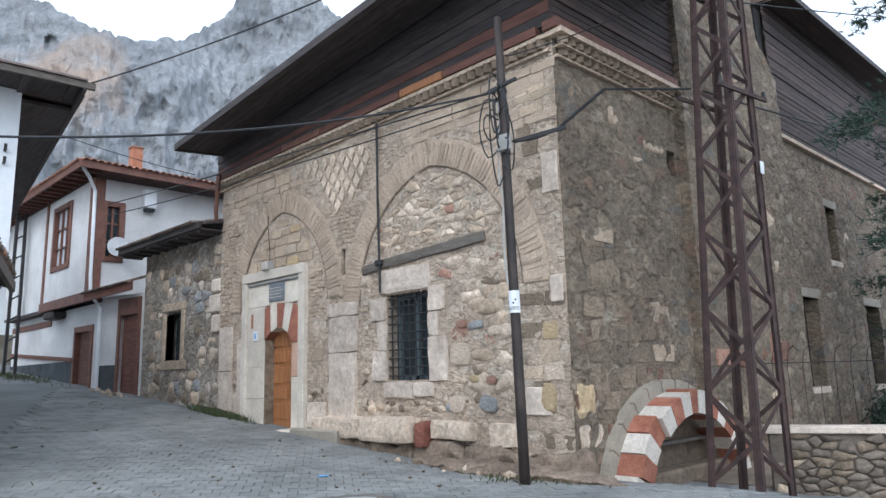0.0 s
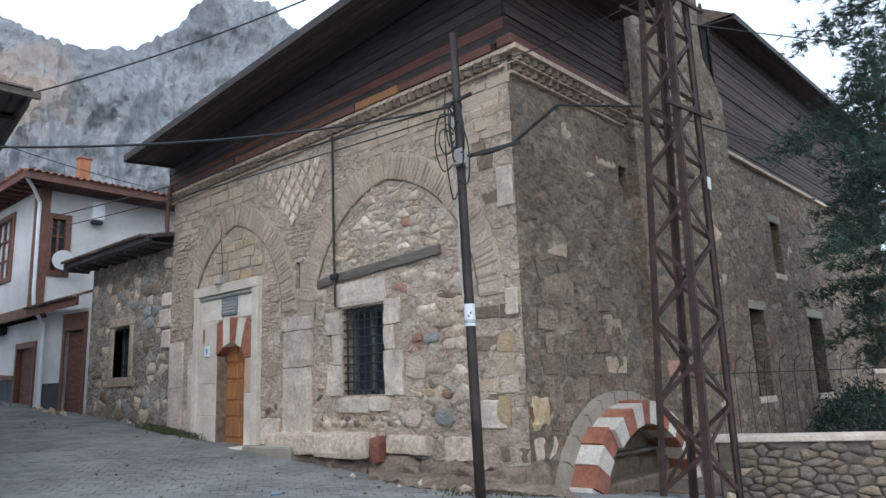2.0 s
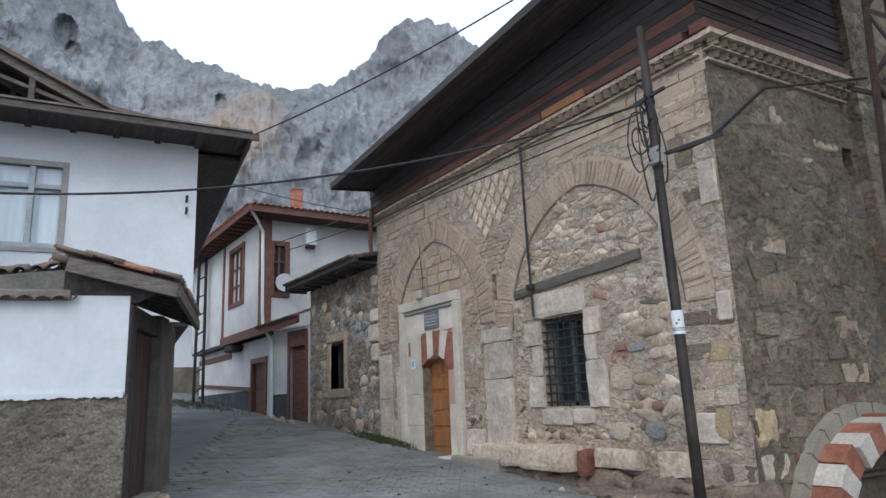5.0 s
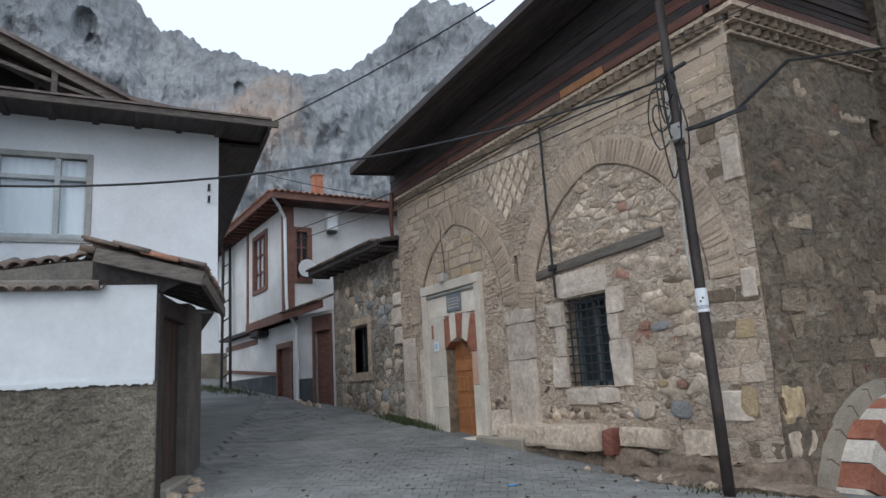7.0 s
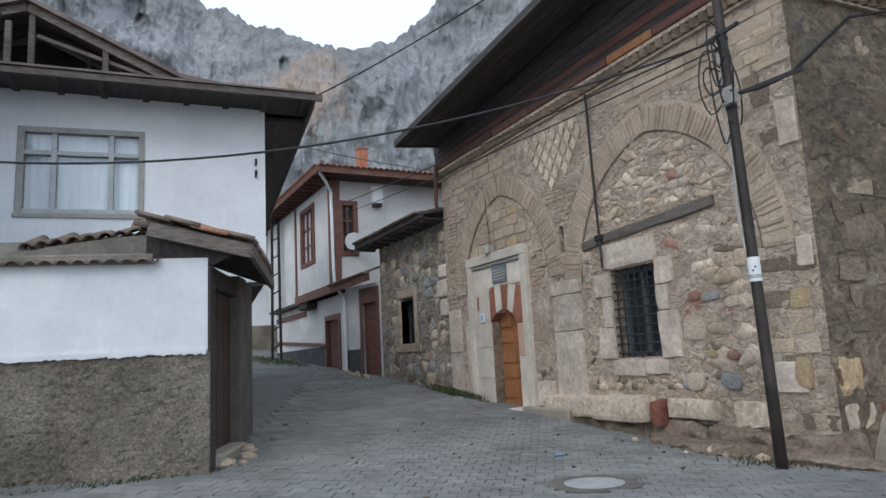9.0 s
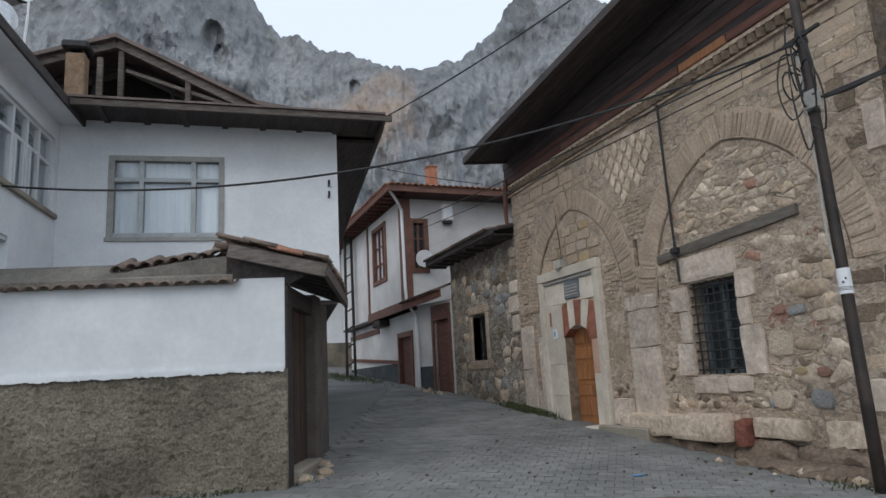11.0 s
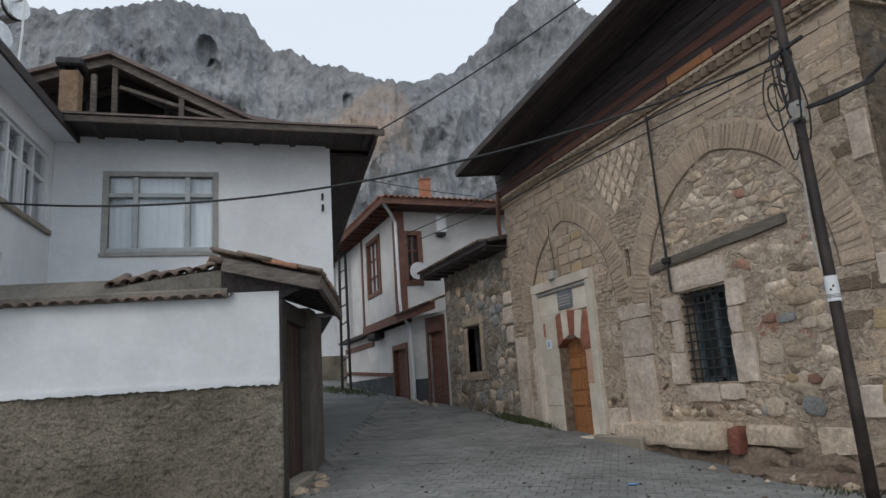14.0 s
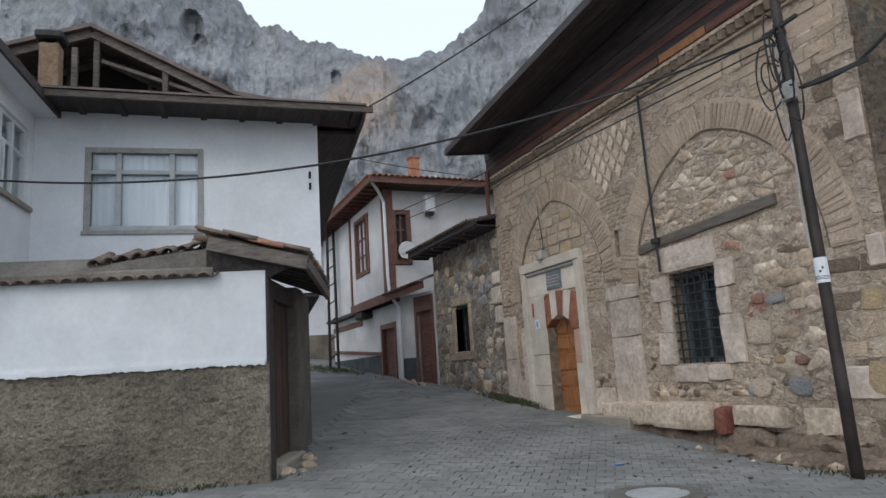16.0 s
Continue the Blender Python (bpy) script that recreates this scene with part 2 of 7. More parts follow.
def weather_masonry(m, stones, size=4.4, flat=1.5, amount=0.75, joint=0.1, low=0.6, bold=0.6):
    """Buried stones, smeared joints, lime streaks and pits showing through a wall's face."""
    n, l = m.node_tree.nodes, m.node_tree.links
    p = n["Principled BSDF"]
    src = p.inputs["Base Color"].links[0].from_socket
    nrm = p.inputs["Normal"].links[0].from_socket
    geo, mp = n.new("ShaderNodeNewGeometry"), n.new("ShaderNodeMapping")
    mp.inputs["Scale"].default_value = (1, 1, flat)
    l.new(geo.outputs["Position"], mp.inputs["Vector"])
    wob = n.new("ShaderNodeTexNoise")
    wob.inputs["Scale"].default_value, wob.inputs["Detail"].default_value = 5.0, 4.0
    l.new(mp.outputs[0], wob.inputs["Vector"])
    bend = n.new("ShaderNodeVectorMath")
    bend.operation = "MULTIPLY_ADD"
    bend.inputs[1].default_value = (0.2, 0.2, 0.2)
    l.new(wob.outputs["Color"], bend.inputs[0])
    l.new(mp.outputs[0], bend.inputs[2])
    cell, edge = n.new("ShaderNodeTexVoronoi"), n.new("ShaderNodeTexVoronoi")
    edge.feature = "DISTANCE_TO_EDGE"
    for t in (cell, edge):
        t.inputs["Scale"].default_value = size
        l.new(bend.outputs[0], t.inputs["Vector"])
    sep = n.new("ShaderNodeSeparateColor")
    l.new(cell.outputs["Color"], sep.inputs[0])
    ramp = n.new("ShaderNodeValToRGB")
    ramp.color_ramp.interpolation = "CONSTANT"
    els = ramp.color_ramp.elements
    while len(els) < len(stones):
        els.new(0.5)
    for e, (at, col) in zip(els, stones):
        e.position, e.color = at, (*col, 1)
    l.new(sep.outputs[0], ramp.inputs[0])
    cover = n.new("ShaderNodeTexNoise")
    cover.inputs["Scale"].default_value, cover.inputs["Detail"].default_value, cover.inputs["Roughness"].default_value = 1.7, 6.0, 0.62
    l.new(geo.outputs["Position"], cover.inputs["Vector"])
    lay_ = n.new("ShaderNodeMath")
    lay_.operation = "MULTIPLY_ADD"
    lay_.inputs[1].default_value = -0.34
    l.new(cover.outputs["Fac"], lay_.inputs[0])
    l.new(edge.outputs["Distance"], lay_.inputs[2])
    show = n.new("ShaderNodeMapRange")
    for k, v in zip(("From Min", "From Max", "To Min", "To Max"), (-0.17, -0.17 + joint, 0.0, amount)):
        show.inputs[k].default_value = v
    l.new(lay_.outputs[0], show.inputs["Value"])
    mx = n.new("ShaderNodeMix")
    mx.data_type = "RGBA"
    l.new(show.outputs[0], mx.inputs["Factor"])
    l.new(src, mx.inputs["A"])
    l.new(ramp.outputs[0], mx.inputs["B"])
    pit, rough_ = n.new("ShaderNodeTexNoise"), n.new("ShaderNodeMapRange")
    pit.inputs["Scale"].default_value, pit.inputs["Detail"].default_value, pit.inputs["Roughness"].default_value = 9.0, 9.0, 0.7
    l.new(mp.outputs[0], pit.inputs["Vector"])
    for k, v in zip(("From Min", "From Max", "To Min", "To Max"), (0.34, 0.62, low, 1.18)):
        rough_.inputs[k].default_value = v
    l.new(pit.outputs["Fac"], rough_.inputs["Value"])
    sc = n.new("ShaderNodeVectorMath")
    sc.operation = "SCALE"
    l.new(mx.outputs["Result"], sc.inputs[0])
    l.new(rough_.outputs[0], sc.inputs["Scale"])
    l.new(sc.outputs[0], p.inputs["Base Color"])
    tall = n.new("ShaderNodeMath")
    tall.operation = "MULTIPLY_ADD"
    tall.inputs[1].default_value = bold
    l.new(show.outputs[0], tall.inputs[0])
    l.new(pit.outputs["Fac"], tall.inputs[2])
    b_ = n.new("ShaderNodeBump")
    b_.inputs["Strength"].default_value, b_.inputs["Distance"].default_value = 0.9, 0.05
    l.new(tall.outputs[0], b_.inputs["Height"])
    l.new(nrm, b_.inputs["Normal"])
    l.new(b_.outputs[0], p.inputs["Normal"])


stain_cliff(CLIFF)
fracture_cliff(CLIFF)
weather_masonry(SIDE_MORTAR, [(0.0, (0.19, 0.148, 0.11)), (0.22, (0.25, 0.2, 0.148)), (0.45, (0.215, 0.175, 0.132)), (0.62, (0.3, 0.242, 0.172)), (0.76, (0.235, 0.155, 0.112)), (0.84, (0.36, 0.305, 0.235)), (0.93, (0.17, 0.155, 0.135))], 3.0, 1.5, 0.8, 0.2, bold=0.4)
weather_masonry(MORTAR, [(0.0, (0.45, 0.36, 0.28)), (0.3, (0.52, 0.43, 0.34)), (0.55, (0.42, 0.33, 0.25)), (0.75, (0.58, 0.5, 0.41)), (0.92, (0.38, 0.3, 0.25))], 5.0, 1.5, 0.5, low=0.68)
MORTAR_GREY = surface("grey_mortar", (0.27, 0.232, 0.19), (0.37, 0.322, 0.268), 2.2, 12, 1.0, 0.95, c=(0.43, 0.38, 0.325), stain=0.35, depth=0.04, grain=0.36)
weather_masonry(MORTAR_GREY, [(0.0, (0.3, 0.25, 0.2)), (0.3, (0.4, 0.34, 0.27)), (0.6, (0.24, 0.2, 0.165)), (0.8, (0.46, 0.41, 0.35))], 4.0, 1.4, 0.8)
MARBLE = surface("portal_marble", (0.571, 0.507, 0.42), (0.704, 0.637, 0.544), 2.4, 22, 0.4, 0.8, vary=0.07, stain=0.16, grain=0.1)
# Brown and umber rubble, toned down to hold the side wall's shade.
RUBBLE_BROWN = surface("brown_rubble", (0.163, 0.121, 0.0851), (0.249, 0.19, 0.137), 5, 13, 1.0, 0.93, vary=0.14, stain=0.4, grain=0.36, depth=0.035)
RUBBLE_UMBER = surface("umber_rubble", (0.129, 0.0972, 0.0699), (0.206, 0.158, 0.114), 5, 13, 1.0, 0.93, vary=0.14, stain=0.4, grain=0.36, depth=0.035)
BAND = surface("lime_plaster_band", (0.418, 0.323, 0.239), (0.51, 0.403, 0.306), 1.4, 26, 0.6, 0.92, stain=0.25, grain=0.34)
WOOD_CROSS = surface("dark_boarding", (0.034, 0.023, 0.021), (0.08, 0.051, 0.043), 3, 30, 0.5, 0.75, stretch=(0.6, 6, 6), vary=0.35)
WALL_STONE = surface("low_wall_stone", (0.122, 0.0972, 0.0756), (0.209, 0.173, 0.137), 6, 15, 0.9, 0.9, vary=0.3, stain=0.3, grain=0.3)

# ---- building tools ----


def wallspace(x, y, heading, z=0.0):
    """Along a wall seen from outside: x to the right, y into the wall, z up. Heading: degrees from +Y towards +X."""
    h = radians(heading)
    return Matrix(((math.sin(h), -math.cos(h), 0, x), (math.cos(h), math.sin(h), 0, y), (0, 0, 1, z), (0, 0, 0, 1)))


def mesh_of(bm, name, mat, smooth=False):
    bmesh.ops.recalc_face_normals(bm, faces=bm.faces)
    me = bpy.data.meshes.new(name)
    bm.to_mesh(me)
    bm.free()
    me.materials.append(mat)
    if smooth:
        for p in me.polygons:
            p.use_smooth = True
    return me


def part(name, bm, mat, parent=None, label="", smooth=False):
    """Links a bmesh as one mesh object, under a thing or a part if given."""
    ob = new(name, mesh_of(bm, name, mat, smooth))
    ob.parent = parent
    if label:
        ob["label"] = label
    return ob


def place(name, me, m, parent=None):
    """An object of its own on a shared mesh."""
    ob = new(name, me)
    ob.parent = parent
    ob.matrix_basis = m
    return ob


def thing(name, label, category, group="", kind="", at=(0, 0, 0)):
    ob = new(name)
    ob.location = at
    ob.empty_display_size = 0.2
    tagged(ob, label, category, group, kind)
    return ob


def hull(bm, lo, hi, m=None, bevel=0.0):
    """A box between two corners, in the space m."""
    vs = [bm.verts.new((x, y, z)) for x in (lo[0], hi[0]) for y in (lo[1], hi[1]) for z in (lo[2], hi[2])]
    fs = [bm.faces.new([vs[i] for i in q]) for q in ((0, 1, 3, 2), (4, 6, 7, 5), (0, 4, 5, 1), (2, 3, 7, 6), (0, 2, 6, 4), (1, 5, 7, 3))]
    if bevel:
        es = list({e for f in fs for e in f.edges})
        r = bmesh.ops.bevel(bm, geom=es, offset=bevel, segments=1, affect="EDGES")
        vs = list({v for f in r["faces"] for v in f.verts} | {v for v in vs if v.is_valid})
    if m:
        bmesh.ops.transform(bm, matrix=m, verts=vs)
    return vs


def block(lo, hi, m=None, bevel=0.0):
    bm = bmesh.new()
    hull(bm, lo, hi, m, bevel)
    return bm


def solid(outline, depth0, depth1, m=None):
    """A flat outline in x and z, extruded along y."""
    bm = bmesh.new()
    a = [bm.verts.new((x, depth0, z)) for x, z in outline]
    b = [bm.verts.new((x, depth1, z)) for x, z in outline]
    bm.faces.new(a)
    bm.faces.new(b[::-1])
    k = len(a)
    for i in range(k):
        bm.faces.new((a[i], b[i], b[(i + 1) % k], a[(i + 1) % k]))
    if m:
        bmesh.ops.transform(bm, matrix=m, verts=bm.verts)
    return bm


def tube(points, r=0.02, sides=8, r1=None, close=True):
    """A round bar along points, tapering from r to r1."""
    bm = bmesh.new()
    pts = [Vector(p) for p in points]
    r1 = r if r1 is None else r1
    rings = []
    for i, p in enumerate(pts):
        d = (pts[min(i + 1, len(pts) - 1)] - pts[max(i - 1, 0)]).normalized()
        q = d.to_track_quat("Z", "Y")
        rr = r + (r1 - r) * i / max(1, len(pts) - 1)
        rings.append([bm.verts.new(p + q @ Vector((rr * math.cos(2 * math.pi * k / sides), rr * math.sin(2 * math.pi * k / sides), 0))) for k in range(sides)])
    for a, b in zip(rings, rings[1:]):
        for k in range(sides):
            bm.faces.new((a[k], a[(k + 1) % sides], b[(k + 1) % sides], b[k]))
    if close:
        bm.faces.new(rings[0][::-1])
        bm.faces.new(rings[-1])
    return bm


def bar(bm, p, q, w, h=None):
    """A square bar from p to q."""
    p, q = Vector(p), Vector(q)
    h = w if h is None else h
    d = q - p
    m = Matrix.Translation(p) @ d.to_track_quat("Y", "Z").to_matrix().to_4x4()
    hull(bm, (-w / 2, 0, -h / 2), (w / 2, d.length, h / 2), m)


def beam(p, q, w, h=None):
    bm = bmesh.new()
    bar(bm, p, q, w, h)
    return bm


def holed(u0, u1, z0, z1, holes, thick, m, cuts=0.0, warp=None):
    """A wall with thickness and rectangular openings (u0, u1, z0, z1) right through it."""
    us = sorted({u0, u1, *(h[0] for h in holes), *(h[1] for h in holes)})
    zs = sorted({z0, z1, *(h[2] for h in holes), *(h[3] for h in holes)})
    if cuts:
        us = sorted({*us, *(u0 + cuts * k for k in range(1, int((u1 - u0) / cuts)))})
        zs = sorted({*zs, *(z0 + cuts * k for k in range(1, int((z1 - z0) / cuts)))})
    bm = bmesh.new()
    cache = {}

    def v(i, j, back):
        k = (i, j, back)
        if k not in cache:
            u, z, y = us[i], zs[j], thick if back else 0.0
            if warp and not back:
                y += warp(u, z)
            cache[k] = bm.verts.new(m @ Vector((u, y, z)))
        return cache[k]

    def full(i, j):
        if not (0 <= i < len(us) - 1 and 0 <= j < len(zs) - 1):
            return False
        cu, cz = (us[i] + us[i + 1]) / 2, (zs[j] + zs[j + 1]) / 2
        return not any(h[0] < cu < h[1] and h[2] < cz < h[3] for h in holes)

    for i in range(len(us) - 1):
        for j in range(len(zs) - 1):
            if not full(i, j):
                continue
            for b in (False, True):
                bm.faces.new((v(i, j, b), v(i + 1, j, b), v(i + 1, j + 1, b), v(i, j + 1, b)))
            for di, dj, e in ((-1, 0, ((i, j), (i, j + 1))), (1, 0, ((i + 1, j), (i + 1, j + 1))), (0, -1, ((i, j), (i + 1, j))), (0, 1, ((i, j + 1), (i + 1, j + 1)))):
                if not full(i + di, j + dj):
                    bm.faces.new((v(*e[0], False), v(*e[1], False), v(*e[1], True), v(*e[0], True)))
    return bm


def rise(x, y):
    """The ground: level by the corner, climbing up the lane, with a slight crown and dips."""
    t = max(0.0, y - 6.3)
    z = 0.085 * t * t / (t + 0.6)
    if x > 7.4:
        z -= 0.16 * min(1.7, x - 7.4)
    return z + 0.02 * noise.noise((x * 0.4, y * 0.4, 0.3))


def rough_block(lo, hi, m=None, amp=0.012, seed=0.0, soften=0.25):
    """A hewn block: a box with worn corners and an uneven face."""
    bm = bmesh.new()
    bmesh.ops.create_cube(bm, size=1.0)
    bmesh.ops.subdivide_edges(bm, edges=bm.edges[:], cuts=4, use_grid_fill=True)
    c = (Vector(lo) + Vector(hi)) / 2
    d = Vector(hi) - Vector(lo)
    r = min(d) * soften
    for v in bm.verts:
        p = Vector((v.co.x * d.x, v.co.y * d.y, v.co.z * d.z))
        q = Vector([max(-d[i] / 2 + r, min(d[i] / 2 - r, p[i])) for i in range(3)])
        e = p - q
        if e.length > r:
            p = q + e.normalized() * r
        n = (p + c) * 3.1 + Vector((seed, 0, seed))
        p += Vector((noise.noise(n), noise.noise(n + Vector((9, 0, 0))), noise.noise(n + Vector((0, 9, 0))))) * amp * 2
        p += Vector((noise.noise(n * 3), noise.noise(n * 3 + Vector((9, 0, 0))), noise.noise(n * 3 + Vector((0, 9, 0))))) * amp
        v.co = c + p
    if m:
        bmesh.ops.transform(bm, matrix=m, verts=bm.verts)
    return bm

# ---- ground ----
xs = sorted({*np.arange(-14, 26.01, 0.5), *np.linspace(-1500, -14, 14), *np.linspace(26, 1500, 14)})
ys = sorted({*np.arange(-10, 40.01, 0.5), *np.linspace(-1500, -10, 14), *np.linspace(40, 1500, 14)})
bm = bmesh.new()
grid = [[bm.verts.new((x, y, rise(x, y) if y < 60 else rise(x, 60) + (y - 60) * 0.02)) for y in ys] for x in xs]
for i in range(len(xs) - 1):
    for j in range(len(ys) - 1):
        bm.faces.new((grid[i][j], grid[i + 1][j], grid[i + 1][j + 1], grid[i][j + 1]))
tagged(part("ground", bm, ASPHALT, smooth=True), "grey worn concrete lane climbing between houses", "ground", kind="structure")

# ---- old stone bath house: facade and side ----
FACADE = wallspace(7.3, 13.9, 180)
SIDE = wallspace(7.3, 4.93, 92.5)
FLEN = 8.97
DOOR = (1.87, 2.88, 0.3, 2.33)
WIN = (5.52, 6.46, 1.2, 2.55)
SLIT = (4.3, 4.41, 3.03, 3.5)
facade = part("wall_facade", holed(0, FLEN, -0.4, 5.75, [DOOR, WIN, SLIT], 0.7, FACADE, 0.06, lambda u, z: 0.012 * noise.noise((u * 2, z * 2, 4)) + 0.012 * noise.noise((u * 6, z * 6, 8)) + 0.006 * noise.noise((u * 13, z * 17, 8))), MORTAR)
tagged(facade, "weathered tan stone facade with brick arches and rubble infill", "wall", kind="structure")
S1 = (7.9, 8.8, 0.82, 2.65)
S2 = (12.0, 13.1, 0.75, 2.65)
S3 = (18.2, 20.0, 1.3, 3.7)
PUTLOG = (2.82, 3.08, 4.3, 4.72)
SARCH = (10.0, 10.6, 3.6, 4.85)
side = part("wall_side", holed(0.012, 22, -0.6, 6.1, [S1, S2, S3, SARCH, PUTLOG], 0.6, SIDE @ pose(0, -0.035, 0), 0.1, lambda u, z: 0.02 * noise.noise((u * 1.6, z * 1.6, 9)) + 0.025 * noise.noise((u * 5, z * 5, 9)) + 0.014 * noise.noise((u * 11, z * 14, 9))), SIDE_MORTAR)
tagged(side, "dark weathered stone side wall with tall narrow windows", "wall", kind="structure")
# Near-black filler block in place of the building's unlit inside.
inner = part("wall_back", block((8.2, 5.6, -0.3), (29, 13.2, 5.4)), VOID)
tagged(inner, "near-black block standing for the unlit interior behind the openings", "wall", kind="structure")
bm = holed(3.15, 7.35, -0.6, 9.6, [], 0.9, SIDE @ pose(0, -0.22, 0), 0.12, lambda u, z: 0.02 * noise.noise((u * 1.6, z * 1.6, 19)) + 0.025 * noise.noise((u * 5, z * 5, 9)) + 0.012 * noise.noise((u * 11, z * 14, 9)))
to_wall = SIDE.inverted()
for v in bm.verts:
    q = to_wall @ v.co
    # a worn shoulder narrows the head of the buttress
    end = 7.35 + 0.03 * noise.noise((q.z * 3, 0, 5)) - 0.85 * min(1.0, max(0.0, (q.z - 7.0) / 0.8)) ** 1.5
    v.co = SIDE @ Vector((3.15 + (q.x - 3.15) * (end - 3.15) / 4.2, q.y, q.z))
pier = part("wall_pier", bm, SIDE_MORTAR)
tagged(pier, "broad stone buttress rising to the eaves", "buttress", kind="structure")

# ---- cornice of brick teeth, timber frieze, eaves ----
CORN = FACADE @ pose(0, 0, -0.1, 0, -0.8, 0)
cornice = part("cornice", block((-0.05, -0.1, 5.7), (FLEN + 0.1, 0.02, 5.76), CORN), BRICK_TAN)
tagged(cornice, "saw-tooth brick cornice under the wooden eaves", "cornice", kind="structure")
part("band", block((-0.05, -0.05, 5.52), (FLEN + 0.05, 0.02, 5.56), CORN), BRICK_TAN, cornice)
part("side_band", block((-0.1, -0.24, 5.72), (3.08, 0.02, 5.79), SIDE), BRICK_TAN, cornice)
part("side_band", block((0.0, -0.17, 5.585), (3.08, 0.02, 5.605), SIDE), BRICK_TAN, cornice)
part("side_band", block((0.0, -0.09, 5.44), (3.08, 0.02, 5.475), SIDE), BRICK_TAN, cornice)
part("side_band", block((7.45, -0.12, 6.0), (22, 0.02, 6.08), SIDE), BRICK_TAN, cornice)
tooth = mesh_of(solid([(-0.06, 0.0), (0.06, 0.0), (0.06, 0.135), (-0.06, 0.135)], -0.06, 0.06), "tooth", RUBBLE_BROWN)
side_tooth = mesh_of(solid([(-0.066, 0.0), (0.066, 0.0), (0.066, 0.11), (-0.066, 0.11)], -0.066, 0.066), "tooth", RUBBLE_BROWN)
for k in range(56):
    place("tooth", tooth, CORN @ pose(0.1 + k * 0.16, -0.05, 5.563, 0, 0, 45), cornice)
for k in range(17):
    place("tooth", side_tooth, SIDE @ pose(0.06 + k * 0.178, -0.13, 5.607, 0, 0, 45), cornice)
    place("tooth", side_tooth, SIDE @ pose(0.15 + k * 0.178, -0.06, 5.477, 0, 0, 45) @ Matrix.Diagonal((1, 1, 0.96, 1)), cornice)

roof = thing("hipped_roof", "wide dark roof with deep boarded wooden eaves over stone walls", "roof", kind="structure")
EA, EB, EC = Vector((6.15, 13.9, 6.17)), Vector((6.15, 3.4, 7.18)), Vector((10.3, 3.22, 7.27))
FA, FB = Vector((14.72, 3.96, 8.93)), Vector((30.0, 3.26, 9.3))


def shell(pts, faces, mat, name):
    bm = bmesh.new()
    vs = [bm.verts.new(q) for q in pts]
    for f in faces:
        bm.faces.new([vs[k] for k in f])
    part(name, bm, mat, roof)


lift = Vector((0, 0, 0.1))
shell([EA + lift, EB + lift, EC + lift, (10.3, 9.2, 9.9), (10.3, 13.9, 7.4)], ((0, 3, 1), (1, 3, 2), (0, 4, 3)), TILE_OLD, "covering")
shell([FA + lift, FB + lift, (30, 9.0, 12.0), (14.72, 9.0, 12.0), (14.72, 14.0, 9.0), (30, 14.0, 9.0)], ((0, 1, 2, 3), (3, 2, 5, 4), (0, 3, 4)), TILE_OLD, "covering")
for p, q in ((EA, EB), (EB, EC), (FA, FB), (EA, Vector((8.0, 13.9, 6.35)))):
    part("fascia", beam(p + Vector((0, 0, 0.04)), q + Vector((0, 0, 0.04)), 0.05, 0.14), WOOD_DARK, roof)
rnd = random.Random(4)


def board(p, q, r, s, thick, mat, name):
    """A plank with the corners p q r s, thickened along thick."""
    bm = bmesh.new()
    lo = [bm.verts.new(c) for c in (p, q, r, s)]
    hi = [bm.verts.new(Vector(c) + thick) for c in (p, q, r, s)]
    bm.faces.new(lo)
    bm.faces.new(hi[::-1])
    for i in range(4):
        bm.faces.new((lo[i], hi[i], hi[(i + 1) % 4], lo[(i + 1) % 4]))
    part(name, bm, mat, roof)


for k in range(8):
    a, b = k / 8, (k + 0.94) / 8
    pa, pb = EA + Vector((0.03, 0, 0.02)), EB + Vector((0.03, 0, 0.02))
    qa, qb = Vector((7.2, 13.9, 6.27)), Vector((7.2, 4.75, 7.2))
    d = Vector((0, 0, rnd.uniform(-0.014, 0.014)))
    board(pa.lerp(qa, a) + d, pb.lerp(qb, a) + d, pb.lerp(qb, b) + d, pa.lerp(qa, b) + d, Vector((0, 0, 0.03)), WOOD_DARK, "soffit_board")
for k in range(7):
    a, b = k / 7, (k + 0.94) / 7
    pa, pb = EB + Vector((0.05, 0.03, 0.0)), EC + Vector((0, 0.03, 0.0))
    qa, qb = Vector((7.15, 4.85, 7.25)), Vector((10.3, 4.72, 7.35))
    d = Vector((0, 0, rnd.uniform(-0.014, 0.014)))
    board(pa.lerp(qa, a) + d, pb.lerp(qb, a) + d, pb.lerp(qb, b) + d, pa.lerp(qa, b) + d, Vector((0, 0, 0.03)), WOOD_CROSS, "soffit_board")
for k in range(7):
    a, b = k / 7, (k + 0.95) / 7
    o = -0.05 + rnd.uniform(-0.014, 0.014)
    z0, z1 = lambda t: 5.91 + (6.42 - 5.91) * t, lambda t: 5.91 + (7.2 - 5.91) * t
    board(CORN @ Vector((-0.12, o, z0(a))), CORN @ Vector((FLEN + 0.1, o, z1(a))), CORN @ Vector((FLEN + 0.1, o, z1(b))), CORN @ Vector((-0.12, o, z0(b))), CORN.to_3x3() @ Vector((0, 0.03, 0)), WOOD_RED if k == 1 else WOOD_DARK, "frieze_board")
for k in range(14):
    z = 5.94 + k * 0.1
    o = rnd.uniform(-0.016, 0.016)
    part("frieze_board", block((-0.14, -0.12 + o, z), (3.15, -0.09 + o, z + 0.092), SIDE, 0.005), WOOD_CROSS, roof)
